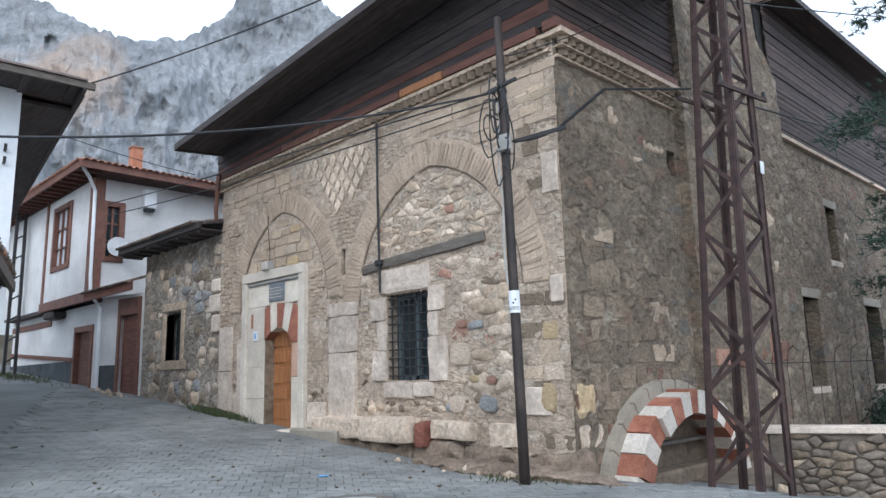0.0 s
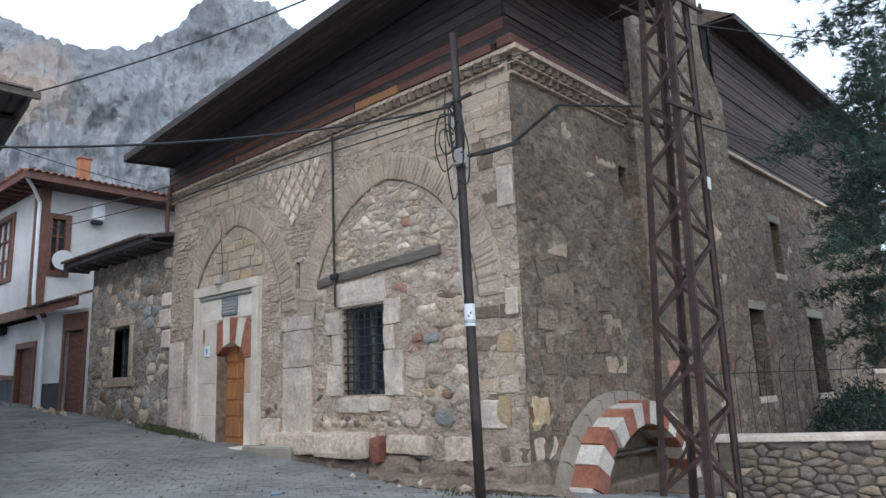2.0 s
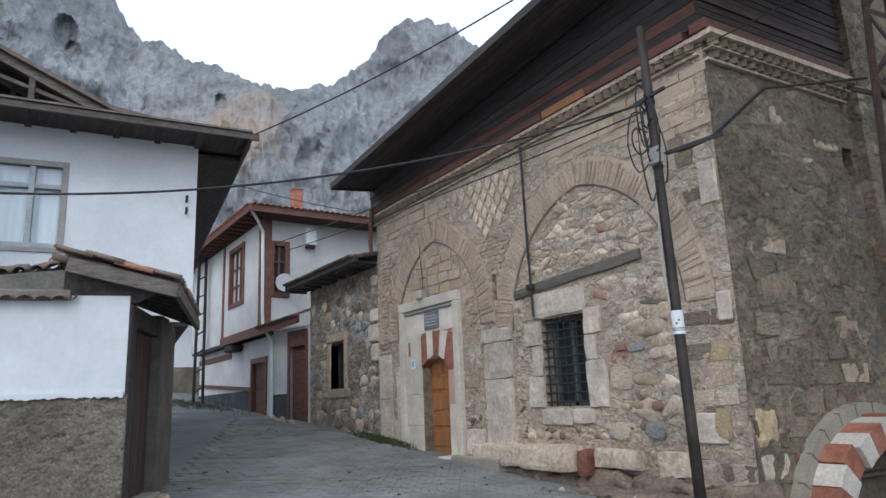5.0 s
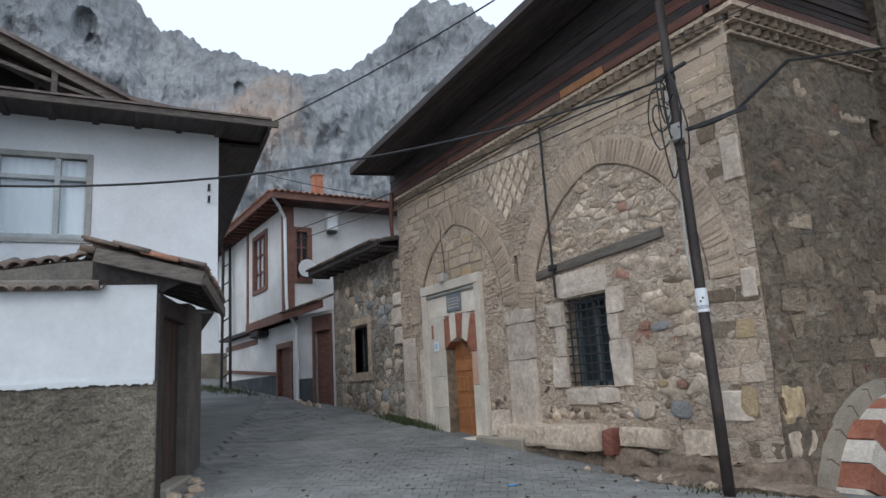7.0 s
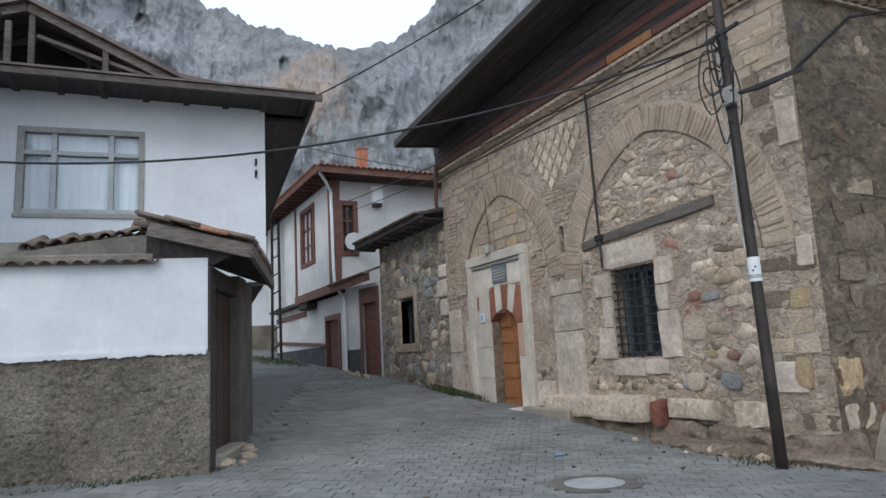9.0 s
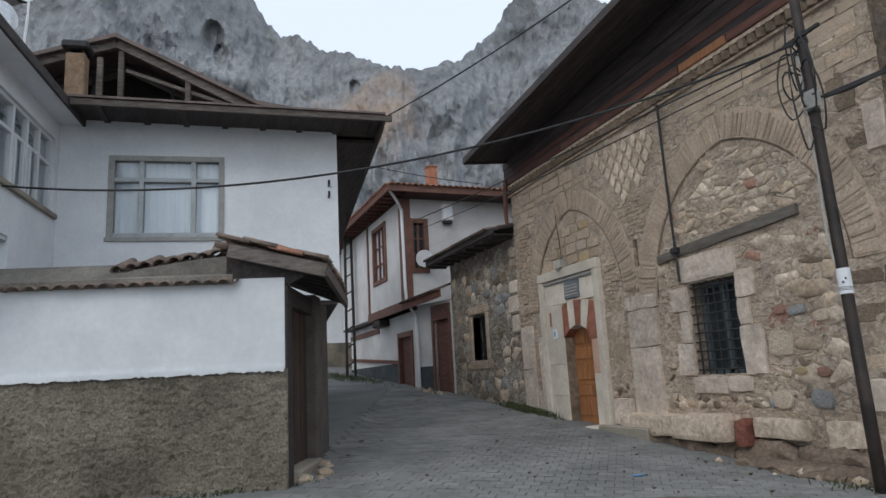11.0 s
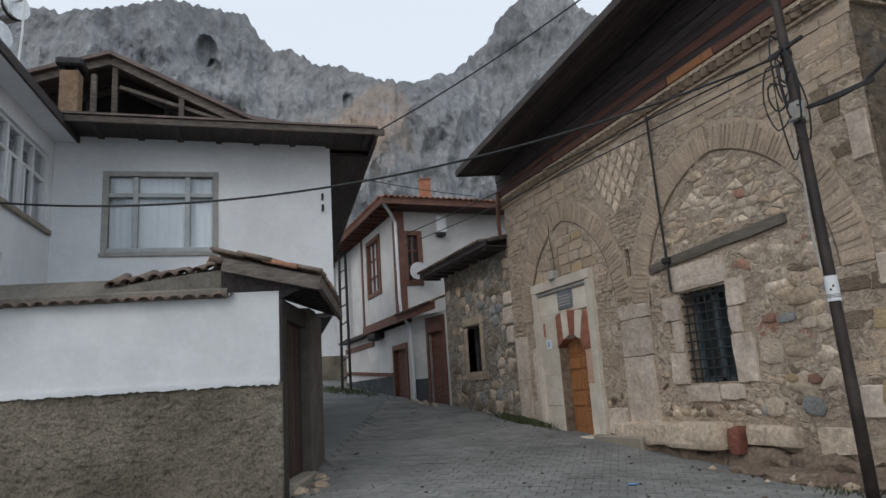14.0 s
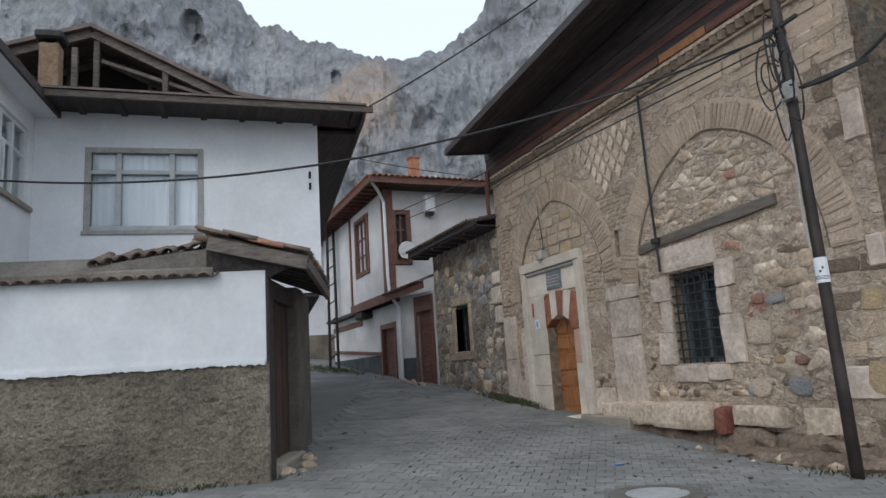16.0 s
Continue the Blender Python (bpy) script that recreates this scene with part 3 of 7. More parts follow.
for k in range(4):
    a, b = k / 4, (k + 0.94) / 4
    pa, pb = FA + Vector((0, 0.03, 0.0)), FB + Vector((0, 0.03, 0.0))
    qa, qb = Vector((14.72, 4.62, 8.98)), Vector((30, 3.95, 9.35))
    board(pa.lerp(qa, a), pb.lerp(qb, a), pb.lerp(qb, b), pa.lerp(qa, b), Vector((0, 0, 0.03)), WOOD_CROSS, "soffit_board")
for k in range(25):
    z = 6.1 + k * 0.12
    o = rnd.uniform(-0.016, 0.016)
    part("frieze_board", block((7.45, -0.08 + o, z), (22.5, -0.05 + o, z + 0.111), SIDE, 0.005), WOOD_CROSS, roof)
# Hidden black boards added to stop sky leaking past the frieze.
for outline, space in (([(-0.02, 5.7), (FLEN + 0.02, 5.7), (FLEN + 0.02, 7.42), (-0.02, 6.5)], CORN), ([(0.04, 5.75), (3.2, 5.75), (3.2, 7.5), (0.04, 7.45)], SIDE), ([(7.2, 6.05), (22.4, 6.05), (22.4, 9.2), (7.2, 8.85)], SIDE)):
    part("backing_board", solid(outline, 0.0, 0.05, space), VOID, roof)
# Black sheets added above the soffits to keep sky light out.
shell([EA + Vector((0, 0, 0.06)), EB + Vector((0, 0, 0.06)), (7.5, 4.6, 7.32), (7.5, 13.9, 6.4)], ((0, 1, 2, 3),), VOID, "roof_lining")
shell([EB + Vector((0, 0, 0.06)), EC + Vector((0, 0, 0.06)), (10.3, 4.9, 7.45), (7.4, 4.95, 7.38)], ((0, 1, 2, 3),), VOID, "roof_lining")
s0 = 0.0
for w, mat in ((2.6, WOOD_RED), (1.3, TRIM_BROWN), (2.2, WOOD_RED), (1.0, WOOD_ORANGE), (1.8, WOOD_RED)):
    part("wall_plate", block((s0, -0.13, 5.765), (s0 + w - 0.02, 0.05, 5.9), CORN, 0.01), mat, roof, "reddish timber plate")
    s0 += w
part("wall_plate", block((-0.14, -0.2, 5.795), (3.1, 0.05, 5.94), SIDE, 0.01), WOOD_RED, roof, "reddish timber plate")
part("downpipe", tube([FACADE @ Vector(q) for q in ((0.05, -0.15, 5.8), (0.02, -0.16, 5.35), (-0.06, -0.14, 5.05), (-0.1, -0.1, 4.78))], 0.055, 10, 0.045), TRIM_BROWN, roof, "short brown rainwater pipe")
part("closing_board", block((-0.04, -0.02, 5.7), (0.0, 0.6, 6.5), CORN), WOOD_DARK, roof)

# ---- door of the bath house ----
portal = thing("door_portal", "pale marble door surround with a red and white arch", "door surround", kind="structure")
part("jamb", block((1.1, -0.1, 0.3), (1.26, 0.03, 3.2), FACADE, 0.012), MARBLE, portal)
part("jamb", block((3.12, -0.1, 0.3), (3.3, 0.03, 3.2), FACADE, 0.012), MARBLE, portal)
part("lintel", block((1.1, -0.11, 3.2), (3.3, 0.03, 3.39), FACADE, 0.012), MARBLE, portal)
part("moulding", block((1.26, -0.075, 3.12), (3.12, 0.02, 3.197), FACADE, 0.025), FRAME_GREY, portal, "dark moulded strip")
part("tympanum", block((1.263, -0.03, 2.7), (3.117, 0.03, 3.117), FACADE, 0.004), MARBLE, portal)
STAINED = surface("red_stained_marble", (0.5, 0.29, 0.2), (0.6, 0.42, 0.33), 2.0, 30, 0.3, 0.8)
for a, b, z0, z1 in ((1.263, 1.9, 0.3, 0.9), (1.263, 1.9, 0.905, 1.5), (1.263, 1.9, 1.505, 2.695), (2.84, 3.117, 0.3, 1.3), (2.84, 3.117, 1.305, 1.93)):
    part("jamb_block", block((a, -0.04, z0), (b, 0.26, z1), FACADE, 0.008), STAINED if a > 2 and z0 > 1 else MARBLE, portal)
# flat arch of five wedges over the door
WEDGES = [((1.903, 2.025), (2.13, 2.17), (2.11, 2.69), (1.903, 2.64)), ((2.135, 2.175), (2.35, 2.24), (2.34, 2.71), (2.115, 2.695)), ((2.355, 2.245), (2.54, 2.22), (2.62, 2.7), (2.345, 2.715)), ((2.545, 2.217), (2.72, 2.13), (2.88, 2.66), (2.625, 2.695)), ((2.725, 2.125), (2.84, 1.94), (3.115, 1.94), (3.115, 2.56), (2.89, 2.655))]
for k, w in enumerate(WEDGES):
    part("voussoir", solid(w, -0.05 - 0.004 * (k % 2), 0.26, FACADE), MARBLE if k % 2 else RED_STONE, portal)
# Thin dark slab added to paint the doorway's shade on the reveal.
part("reveal", block((1.905, -0.036, 0.36), (1.938, 0.168, 2.02), FACADE, 0.006), RUBBLE_BROWN, portal, "thin brown slab painting shade on the door reveal")
part("threshold", block((1.1, -0.3, 0.12), (3.36, 0.3, 0.36), FACADE, 0.02), MARBLE, portal)
door = thing("door_panelled", "varnished oak panelled door standing shut in a marble arch", "door", kind="structure")
part("leaf", block((1.92, 0.17, 0.34), (2.83, 0.22, 2.3), FACADE), WOOD_ORANGE, door)
for u0, u1 in ((1.94, 2.34), (2.41, 2.8)):
    for z0, z1 in ((0.5, 0.8), (0.88, 1.1), (1.18, 1.5), (1.58, 1.8), (1.88, 2.2)):
        part("panel", block((u0, 0.15, z0), (u1, 0.175, z1), FACADE, 0.02), WOOD_ORANGE, door)
part("handle", tube([FACADE @ Vector(p) for p in ((2.72, 0.17, 1.3), (2.72, 0.11, 1.3), (2.65, 0.11, 1.3))], 0.012), STEEL, door, "small metal lever handle")
plaque = part("inscription_plaque", block((2.06, -0.062, 2.76), (2.58, -0.028, 3.11), FACADE, 0.008), SLATE)
tagged(plaque, "weathered grey stone inscription plaque over the door", "plaque")
for k in range(4):
    part("inscription_line", block((2.11, -0.064, 2.83 + k * 0.06), (2.53 - 0.03 * (k % 2), -0.06, 2.845 + k * 0.06), FACADE), LIMESTONE, plaque)
sign = part("wall_sign", block((1.5, -0.06, 2.02), (1.66, -0.045, 2.22), FACADE, 0.004), PAPER)
tagged(sign, "small white and blue sign fixed to the door jamb", "sign")
part("emblem", block((1.555, -0.066, 2.07), (1.605, -0.059, 2.17), FACADE), BLUE, sign)
red_plate = part("narrow_plate", block((1.42, -0.06, 2.28), (1.46, -0.04, 2.56), FACADE), RED_STONE)
tagged(red_plate, "narrow dark red plate on the door jamb", "plate")
lamp = thing("wall_lamp", "small caged bulkhead lamp above the door surround", "lamp", at=FACADE @ Vector((2.05, -0.1, 3.47)))
part("lamp_body", block((-0.1, -0.07, -0.09), (0.1, 0.09, 0.09), FACADE.to_3x3().to_4x4(), 0.02), FRAME_GREY, lamp)
for k in range(4):
    part("cage_bar", block((-0.085 + k * 0.05, -0.1, -0.08), (-0.07 + k * 0.05, -0.07, 0.08), FACADE.to_3x3().to_4x4()), WHITE_STONE, lamp)
wire = part("lamp_wire", tube([FACADE @ Vector(p) for p in ((2.05, -0.05, 3.55), (2.03, -0.05, 3.9), (1.98, -0.06, 4.25), (1.97, -0.05, 4.5))], 0.008, 5), WOOD_DARK)
tagged(wire, "thin brown wire running up to the arch crown", "wire")

# ---- barred window ----
win = thing("window_1", "deep window with a square iron grille and dark glass", "window", kind="structure")
part("pane", block((5.52, 0.3, 1.2), (6.46, 0.31, 2.55), FACADE), surface("dusty_dark_glass", (0.02, 0.03, 0.035), (0.05, 0.065, 0.075), 1.5, 20, 0.02, 0.15), win)
BLUE_PAINT = surface("blue_grey_paint", (0.07, 0.1, 0.115), (0.12, 0.15, 0.165), 4, 40, 0.2, 0.6)
for u0, u1, z0, z1 in ((5.52, 5.59, 1.2, 2.55), (6.39, 6.46, 1.2, 2.55), (5.955, 6.025, 1.2, 2.55), (5.59, 6.39, 1.2, 1.28), (5.59, 6.39, 2.47, 2.55)):
    part("window_frame", block((u0, 0.21, z0), (u1, 0.299, z1), FACADE, 0.006), BLUE_PAINT, win)
for k in range(7):
    u = 5.52 + 0.94 * (k + 0.5) / 7
    part("grille_bar", tube([FACADE @ Vector((u, 0.045, 1.17)), FACADE @ Vector((u, 0.045, 2.58))], 0.013, 6), IRON, win)
for k in range(10):
    z = 1.2 + 1.35 * (k + 0.5) / 10
    part("grille_bar", tube([FACADE @ Vector((5.49, 0.028, z)), FACADE @ Vector((6.49, 0.028, z))], 0.013, 6), IRON, win)
for u0, u1, z0, z1 in ((5.36, 6.52, 2.57, 2.97), (5.12, 5.5, 2.15, 2.53), (6.48, 6.82, 2.23, 2.61), (6.48, 6.7, 1.85, 2.22), (6.48, 6.86, 1.17, 1.84), (5.16, 5.5, 1.19, 1.67), (5.3, 5.5, 1.68, 2.14), (5.44, 6.12, 0.93, 1.18), (6.13, 6.56, 0.95, 1.17)):
    part("surround_block", rough_block((u0, -0.045, z0), (u1, 0.2 if u0 > 6.47 or u1 < 5.51 else 0.3, z1), FACADE, 0.01, u0 + z0, 0.1), LIMESTONE, win)
tiebeam = part("tie_beam", rough_block((-1.37, -0.05, -0.075), (1.37, 0.1, 0.075), FACADE @ pose(6.3, 0, 3.12, 0, -3.6, 0), 0.014, 2.0, 0.12), surface("grey_weathered_beam", (0.1, 0.085, 0.07), (0.17, 0.15, 0.125), 3, 40, 0.5, 0.9, stretch=(5, 1, 5)))
tagged(tiebeam, "weathered grey timber tie beam let into the arch infill", "beam")
conduit = thing("cable_conduit", "thin black cable conduit running down the facade", "conduit")
part("pipe", tube([FACADE @ Vector(p) for p in ((5.39, -0.08, 5.5), (5.4, -0.08, 4.2), (5.45, -0.09, 2.6))], 0.02, 8), BLACK, conduit)
part("clip", block((5.34, -0.12, 3.05), (5.5, -0.05, 3.14), FACADE, 0.01), IRON, conduit)
for u0, u1, z0, z1 in ((4.0, 4.74, 0.58, 1.68), (4.0, 4.78, 1.69, 2.3), (3.96, 4.8, 2.31, 2.54), (0.1, 0.62, 0.42, 1.45), (0.08, 0.6, 1.46, 2.38), (0.68, 0.84, 0.4, 1.0), (0.86, 1.08, 0.4, 1.3), (0.84, 1.08, 1.31, 2.1), (3.36, 3.9, 0.42, 0.85)):
    part("pilaster_block", rough_block((u0, -0.05, z0), (u1, 0.1, z1), FACADE, 0.008, u0 + z0, 0.12), LIMESTONE, facade)

EARTH_RENDER = surface("red_brown_render", (0.17, 0.122, 0.09), (0.28, 0.215, 0.16), 2.5, 18, 1.0, 0.96, c=(0.36, 0.29, 0.225), stain=0.35, grain=0.4, depth=0.05)
# footing stones along the base
for u0, u1, z0, z1, y in ((3.8, 4.6, 0.1, 0.62, -0.28), (4.62, 5.15, 0.3, 0.62, -0.32), (5.17, 6.28, 0.28, 0.66, -0.36), (6.58, 7.36, 0.36, 0.62, -0.15), (7.62, 8.2, 0.3, 0.6, -0.05)):
    part("footing_stone", rough_block((u0, y, z0), (u1, 0.05, z1), FACADE, 0.013, u0, 0.16), RUBBLE_PALE, facade)
part("footing_stone", rough_block((6.34, -0.24, 0.26), (6.54, 0.05, 0.6), FACADE, 0.016, 3.0, 0.15), surface("dark_red_stone", (0.13, 0.045, 0.03), (0.22, 0.085, 0.06), 7, 30, 0.8, 0.9, grain=0.3), facade, "red block")
for k in range(6):
    part("footing_ledge", rough_block((3.2 + k, -0.22, -0.2), (4.25 + k, 0.08, 0.3), FACADE, 0.075, k * 2.3, 0.42), EARTH_RENDER, facade, smooth=True)
part("kerb_stone", block((3.25, -0.34, 0.0), (4.6, -0.2, 0.42), FACADE, 0.03), CEMENT, facade)
part("slit_back", block((4.28, 0.07, 3.0), (4.43, 0.12, 3.53), FACADE), MORTAR_DARK, facade)

# side windows
for i, (u0, u1, z0, z1) in enumerate((S1, S2, S3, SARCH)):
    w = thing("window_%d" % (i + 2), "tall narrow dark window in the stone side wall", "window", kind="structure")
    part("pane", block((u0, 0.4, z0), (u1, 0.41, z1), SIDE), bpy.data.materials["dusty_dark_glass"], w)
    for k in range(3):
        u = u0 + (u1 - u0) * (k + 0.5) / 3
        part("grille_bar", tube([SIDE @ Vector((u, 0.2, z0)), SIDE @ Vector((u, 0.2, z1))], 0.012, 5), IRON, w)
    part("sill", block((u0 - 0.1, -0.06, z0 - 0.14), (u1 + 0.1, 0.35, z0), SIDE, 0.015), LIMESTONE, w)
    part("lintel", block((u0 - 0.15, -0.05, z1), (u1 + 0.15, 0.35, z1 + 0.2), SIDE, 0.015), CEMENT, w)

# ---- striped fountain arch at the side wall ----
fountain = thing("fountain_arch", "low arched stone fountain with red and white striped voussoirs", "fountain", at=(9.2, 4.6, -0.1))
FO = Matrix.Translation((-9.2, -4.6, 0.1)) @ wallspace(9.36, 4.42, 92.5, -0.05)


def ring_piece(r0, r1, a0, a1, y0, y1, zc, steps=2):
    arc = [radians(a0 + (a1 - a0) * k / steps) for k in range(steps + 1)]
    return [(r0 * math.cos(a), zc + r0 * math.sin(a)) for a in arc] + [(r1 * math.cos(a), zc + r1 * math.sin(a)) for a in arc[::-1]]


for k in range(15):
    a0 = 166 - k * 10.13
    o = rnd.uniform(-0.02, 0.02)
    part("voussoir", solid(ring_piece(1.35 + 0.3 * o, 1.665 + 1.6 * o, a0, a0 - 9.8, 0, 0, -0.645), -0.1 + 2 * o, 0.36, FO), RED_STONE if k % 2 else WHITE_STONE, fountain)
part("cement_backing", solid(ring_piece(1.36, 1.83, 168, 12, 0, 0, -0.66, 20), 0.24, 0.56, FO), CEMENT, fountain)
for k in range(12):
    a_ = 160 - k * 12.3
    part("cement_joint", solid(ring_piece(1.68, 1.835, a_, a_ - 0.6, 0, 0, -0.66, 1), 0.236, 0.3, FO), MORTAR_DARK, fountain)
# Niche back uses the darker mortar so its shade is in the colour.
part("recess", block((-1.3, 0.36, -0.4), (1.3, 0.42, 0.7), FO), MORTAR_DARK, fountain, "back of the niche, its shade put into darker mortar")
part("trough", block((-1.2, 0.05, -0.4), (1.25, 0.36, -0.02), FO, 0.03), RUBBLE_BROWN, fountain, "stone trough")
part("ledge", block((-1.1, 0.2, 0.28), (1.2, 0.37, 0.33), FO, 0.01), WOOD_GREY, fountain)

# ---- white house with the open attic ----
LEFT = wallspace(-1.75, 12.16, 98.5)
HW = (0.79, 2.53, 3.85, 5.16)
house = thing("white_house", "white plastered two-storey house with an open timber attic gable", "house", at=LEFT @ Vector((2.2, 2, 0)))
LH = Matrix.Translation(-house.location) @ LEFT
part("wall", holed(0, 4.455, 2.75, 5.95, [HW], 0.3, LH), HOUSE_WHITE, house)
part("wall", block((4.155, 0.3, 2.75), (4.455, 9.5, 5.85), LH), HOUSE_WHITE, house)
part("lower_wall", block((0, 0.05, -0.3), (4.0, 0.3, 2.75), LH), HOUSE_WHITE, house)
part("lower_wall", block((3.75, 0.3, -0.3), (4.0, 9.5, 2.75), LH), HOUSE_WHITE, house)
part("jetty", block((0.0, 0.02, 2.68), (4.4, 9.4, 2.747), LH), WOOD_DARK, house)
part("wall", block((0, 9.2, -0.3), (3.74, 9.5, 5.85), LH), HOUSE_WHITE, house)
part("floor_slab", block((0.0, 0.3, 5.7), (4.15, 9.2, 5.8), LH), WOOD_DARK, house)
# Black sheet added for the unlit room behind the window.
part("room_back", block((0.1, 2.5, 3.0), (4.1, 2.6, 5.6), LH), VOID, house)
SASH = surface("pale_sash_paint", (0.4, 0.42, 0.43), (0.52, 0.54, 0.55), 4, 40, 0.15, 0.7)
hw = part("house_window", block((HW[0] - 0.07, -0.03, HW[2] - 0.07), (HW[1] + 0.07, 0.0, HW[2] - 0.004), LH, 0.006), FRAME_GREY, house, "grey-painted timber window with white curtains")
for u0, u1, z0, z1 in ((-0.04, 0.06, -0.07, 1.38), (1.68, 1.77, -0.07, 1.38), (0.06, 1.68, 1.29, 1.38), (0.06, 1.68, -0.004, 0.07), (0.43, 0.51, 0.07, 1.28), (1.24, 1.32, 0.07, 1.28)):
    part("window_frame", block((HW[0] + u0, -0.025, HW[2] + z0), (HW[0] + u1, 0.09, HW[2] + z1), LH, 0.006), FRAME_GREY if u0 < 0 or u1 > 1.75 or z0 > 1 else SASH, hw)
for u0, u1 in ((0.06, 0.43), (0.51, 1.24), (1.32, 1.68)):
    part("transom", block((HW[0] + u0, -0.02, HW[2] + 0.93), (HW[0] + u1, 0.09, HW[2] + 1.0), LH, 0.006), SASH, hw)
part("pane", block((HW[0], 0.05, HW[2]), (HW[1], 0.058, HW[3]), LH), GLASS, hw).visible_shadow = False
bm = bmesh.new()
cols = [[bm.verts.new(LH @ Vector((HW[0] - 0.05 + k * 0.02, 0.1 + 0.007 * math.sin(k * 1.1) + 0.008 * math.sin(k * 0.37), z))) for z in (HW[2] - 0.05, HW[3] + 0.05)] for k in range(96)]
for a, b in zip(cols, cols[1:]):
    bm.faces.new((a[0], b[0], b[1], a[1]))
part("curtain", bm, CURTAIN, hw, "white curtain drawn behind the glass", smooth=True)
for k, z in enumerate((4.55, 4.75)):
    part("insulator", tube([LH @ Vector((4.3, -0.0, z)), LH @ Vector((4.3, -0.09, z)), LH @ Vector((4.3, -0.1, z + 0.08))], 0.022, 6), IRON, house)

hr = part("house_roof", block((-2.0, -0.82, 5.78), (5.2, -0.76, 5.88), LH @ pose(0, 0, 0, 0, 1.3, 0) @ pose(0, 0, 0.0)), WOOD_GREY, house, "weathered eaves of boards and old tiles")
# slopes over the attic
for pts in (((0.81, 7.27), (3.1, 6.16), (5.3, 5.8)), ((0.81, 7.27), (-1.6, 6.45))):
    bm = bmesh.new()
    lo = [[bm.verts.new(LH @ Vector((x, y, z))) for y in (-0.15, 9.9)] for x, z in pts]
    hi = [[bm.verts.new(LH @ Vector((x, y, z + 0.07))) for y in (-0.15, 9.9)] for x, z in pts]
    for i in range(len(pts) - 1):
        bm.faces.new((lo[i][0], lo[i + 1][0], lo[i + 1][1], lo[i][1]))
        bm.faces.new((hi[i][0], hi[i][1], hi[i + 1][1], hi[i + 1][0]))
        for e in (0, 1):
            bm.faces.new((lo[i][e], hi[i][e], hi[i + 1][e], lo[i + 1][e]))
    for i in (0, -1):
        bm.faces.new((lo[i][0], lo[i][1], hi[i][1], hi[i][0]))
    part("roof_slope", bm, TIN, hr)
part("pent_roof", solid([(-1.9, 5.94), (5.22, 5.77), (5.22, 5.8), (-1.9, 5.98)], -0.85, 0.3, LH), TIN, hr)
part("street_eave", block((4.455, 0.3, 5.66), (5.2, 9.9, 5.72), LH), WOOD_DARK, hr)
part("eave_board", block((5.17, -0.8, 5.64), (5.22, 9.9, 5.8), LH), WOOD_DARK, hr)
part("soffit", solid([(-1.9, 5.885), (5.2, 5.715), (5.2, 5.74), (-1.9, 5.91)], -0.78, 0.02, LH), WOOD_DARK, hr)
for k in range(11):
    u = -1.2 + k * 0.62
    part("rafter_tail", block((u, -0.72, 5.8 - 0.024 * u), (u + 0.1, 0.0, 5.86 - 0.024 * u), LH, 0.008), WOOD_DARK, hr)
attic = part("attic_beam", block((-1.6, -0.1, 6.0), (3.3, 0.08, 6.1), LH @ pose(0, 0, 0, 0, 0.6, 0), 0.01), WOOD_GREY, house, "open roof frame of grey timbers")
for p, q in (((0.81, 0.0, 7.2), (3.05, 0.0, 6.1)), ((0.81, 0.0, 7.2), (-1.5, 0.0, 6.42))):
    part("rafter", beam(LH @ Vector(p), LH @ Vector(q), 0.08, 0.13), WOOD_GREY, attic)
for u, z in ((-0.85, 6.5), (-0.3, 6.7), (0.55, 6.95), (0.88, 7.08), (1.95, 6.62)):
    part("post", block((u - 0.045, -0.02, 6.05), (u + 0.045, 0.07, z), LH, 0.008), WOOD_GREY, attic)
part("brace", beam(LH @ Vector((0.95, 0.05, 6.75)), LH @ Vector((2.6, 0.05, 6.2)), 0.06), WOOD_GREY, attic)
# Near-black sheet added so the open attic reads as unlit.
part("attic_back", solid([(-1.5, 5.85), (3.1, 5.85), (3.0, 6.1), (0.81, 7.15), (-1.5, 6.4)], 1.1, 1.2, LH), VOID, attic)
for p, q in (((0.81, 0.7, 7.15), (3.0, 0.7, 6.1)), ((0.81, 0.7, 7.15), (-1.5, 0.7, 6.4)), ((0.3, 0.7, 6.0), (0.3, 0.7, 6.95)), ((1.6, 0.7, 6.0), (1.6, 0.7, 6.7))):
    part("rafter", beam(LH @ Vector(p), LH @ Vector(q), 0.07, 0.11), WOOD_DARK, attic)
ch = part("chimney", block((0.2, -0.62, 5.93), (0.48, -0.34, 6.72), LH, 0.015), surface("sooty_brick", (0.2, 0.12, 0.075), (0.36, 0.26, 0.17), 4, 30, 0.5, 0.9), house, "sooty brick chimney with a tin hood")
part("hood", block((0.14, -0.68, 6.78), (0.54, -0.28, 6.92), LH, 0.03), IRON, ch)
part("hood_leg", block((0.22, -0.58, 6.71), (0.26, -0.4, 6.79), LH), IRON, ch)
part("hood_leg", block((0.42, -0.58, 6.71), (0.46, -0.4, 6.79), LH), IRON, ch)

# ---- yard wall with tiled coping ----
YARD = wallspace(-4.47, 10.2, 105)
yard = thing("wall_yard", "yard wall, whitewashed above rough grey-brown render", "wall", kind="structure")
part("white_plaster", holed(0, 5.97, 1.53, 2.68, [], 0.32, YARD, 0.12, lambda u, z: 0.012 * noise.noise((u * 1.4, z * 1.4, 2)) + (0.02 * noise.noise((u * 9, z, 5)) if z < 1.58 else 0)), WHITEWASH, yard)
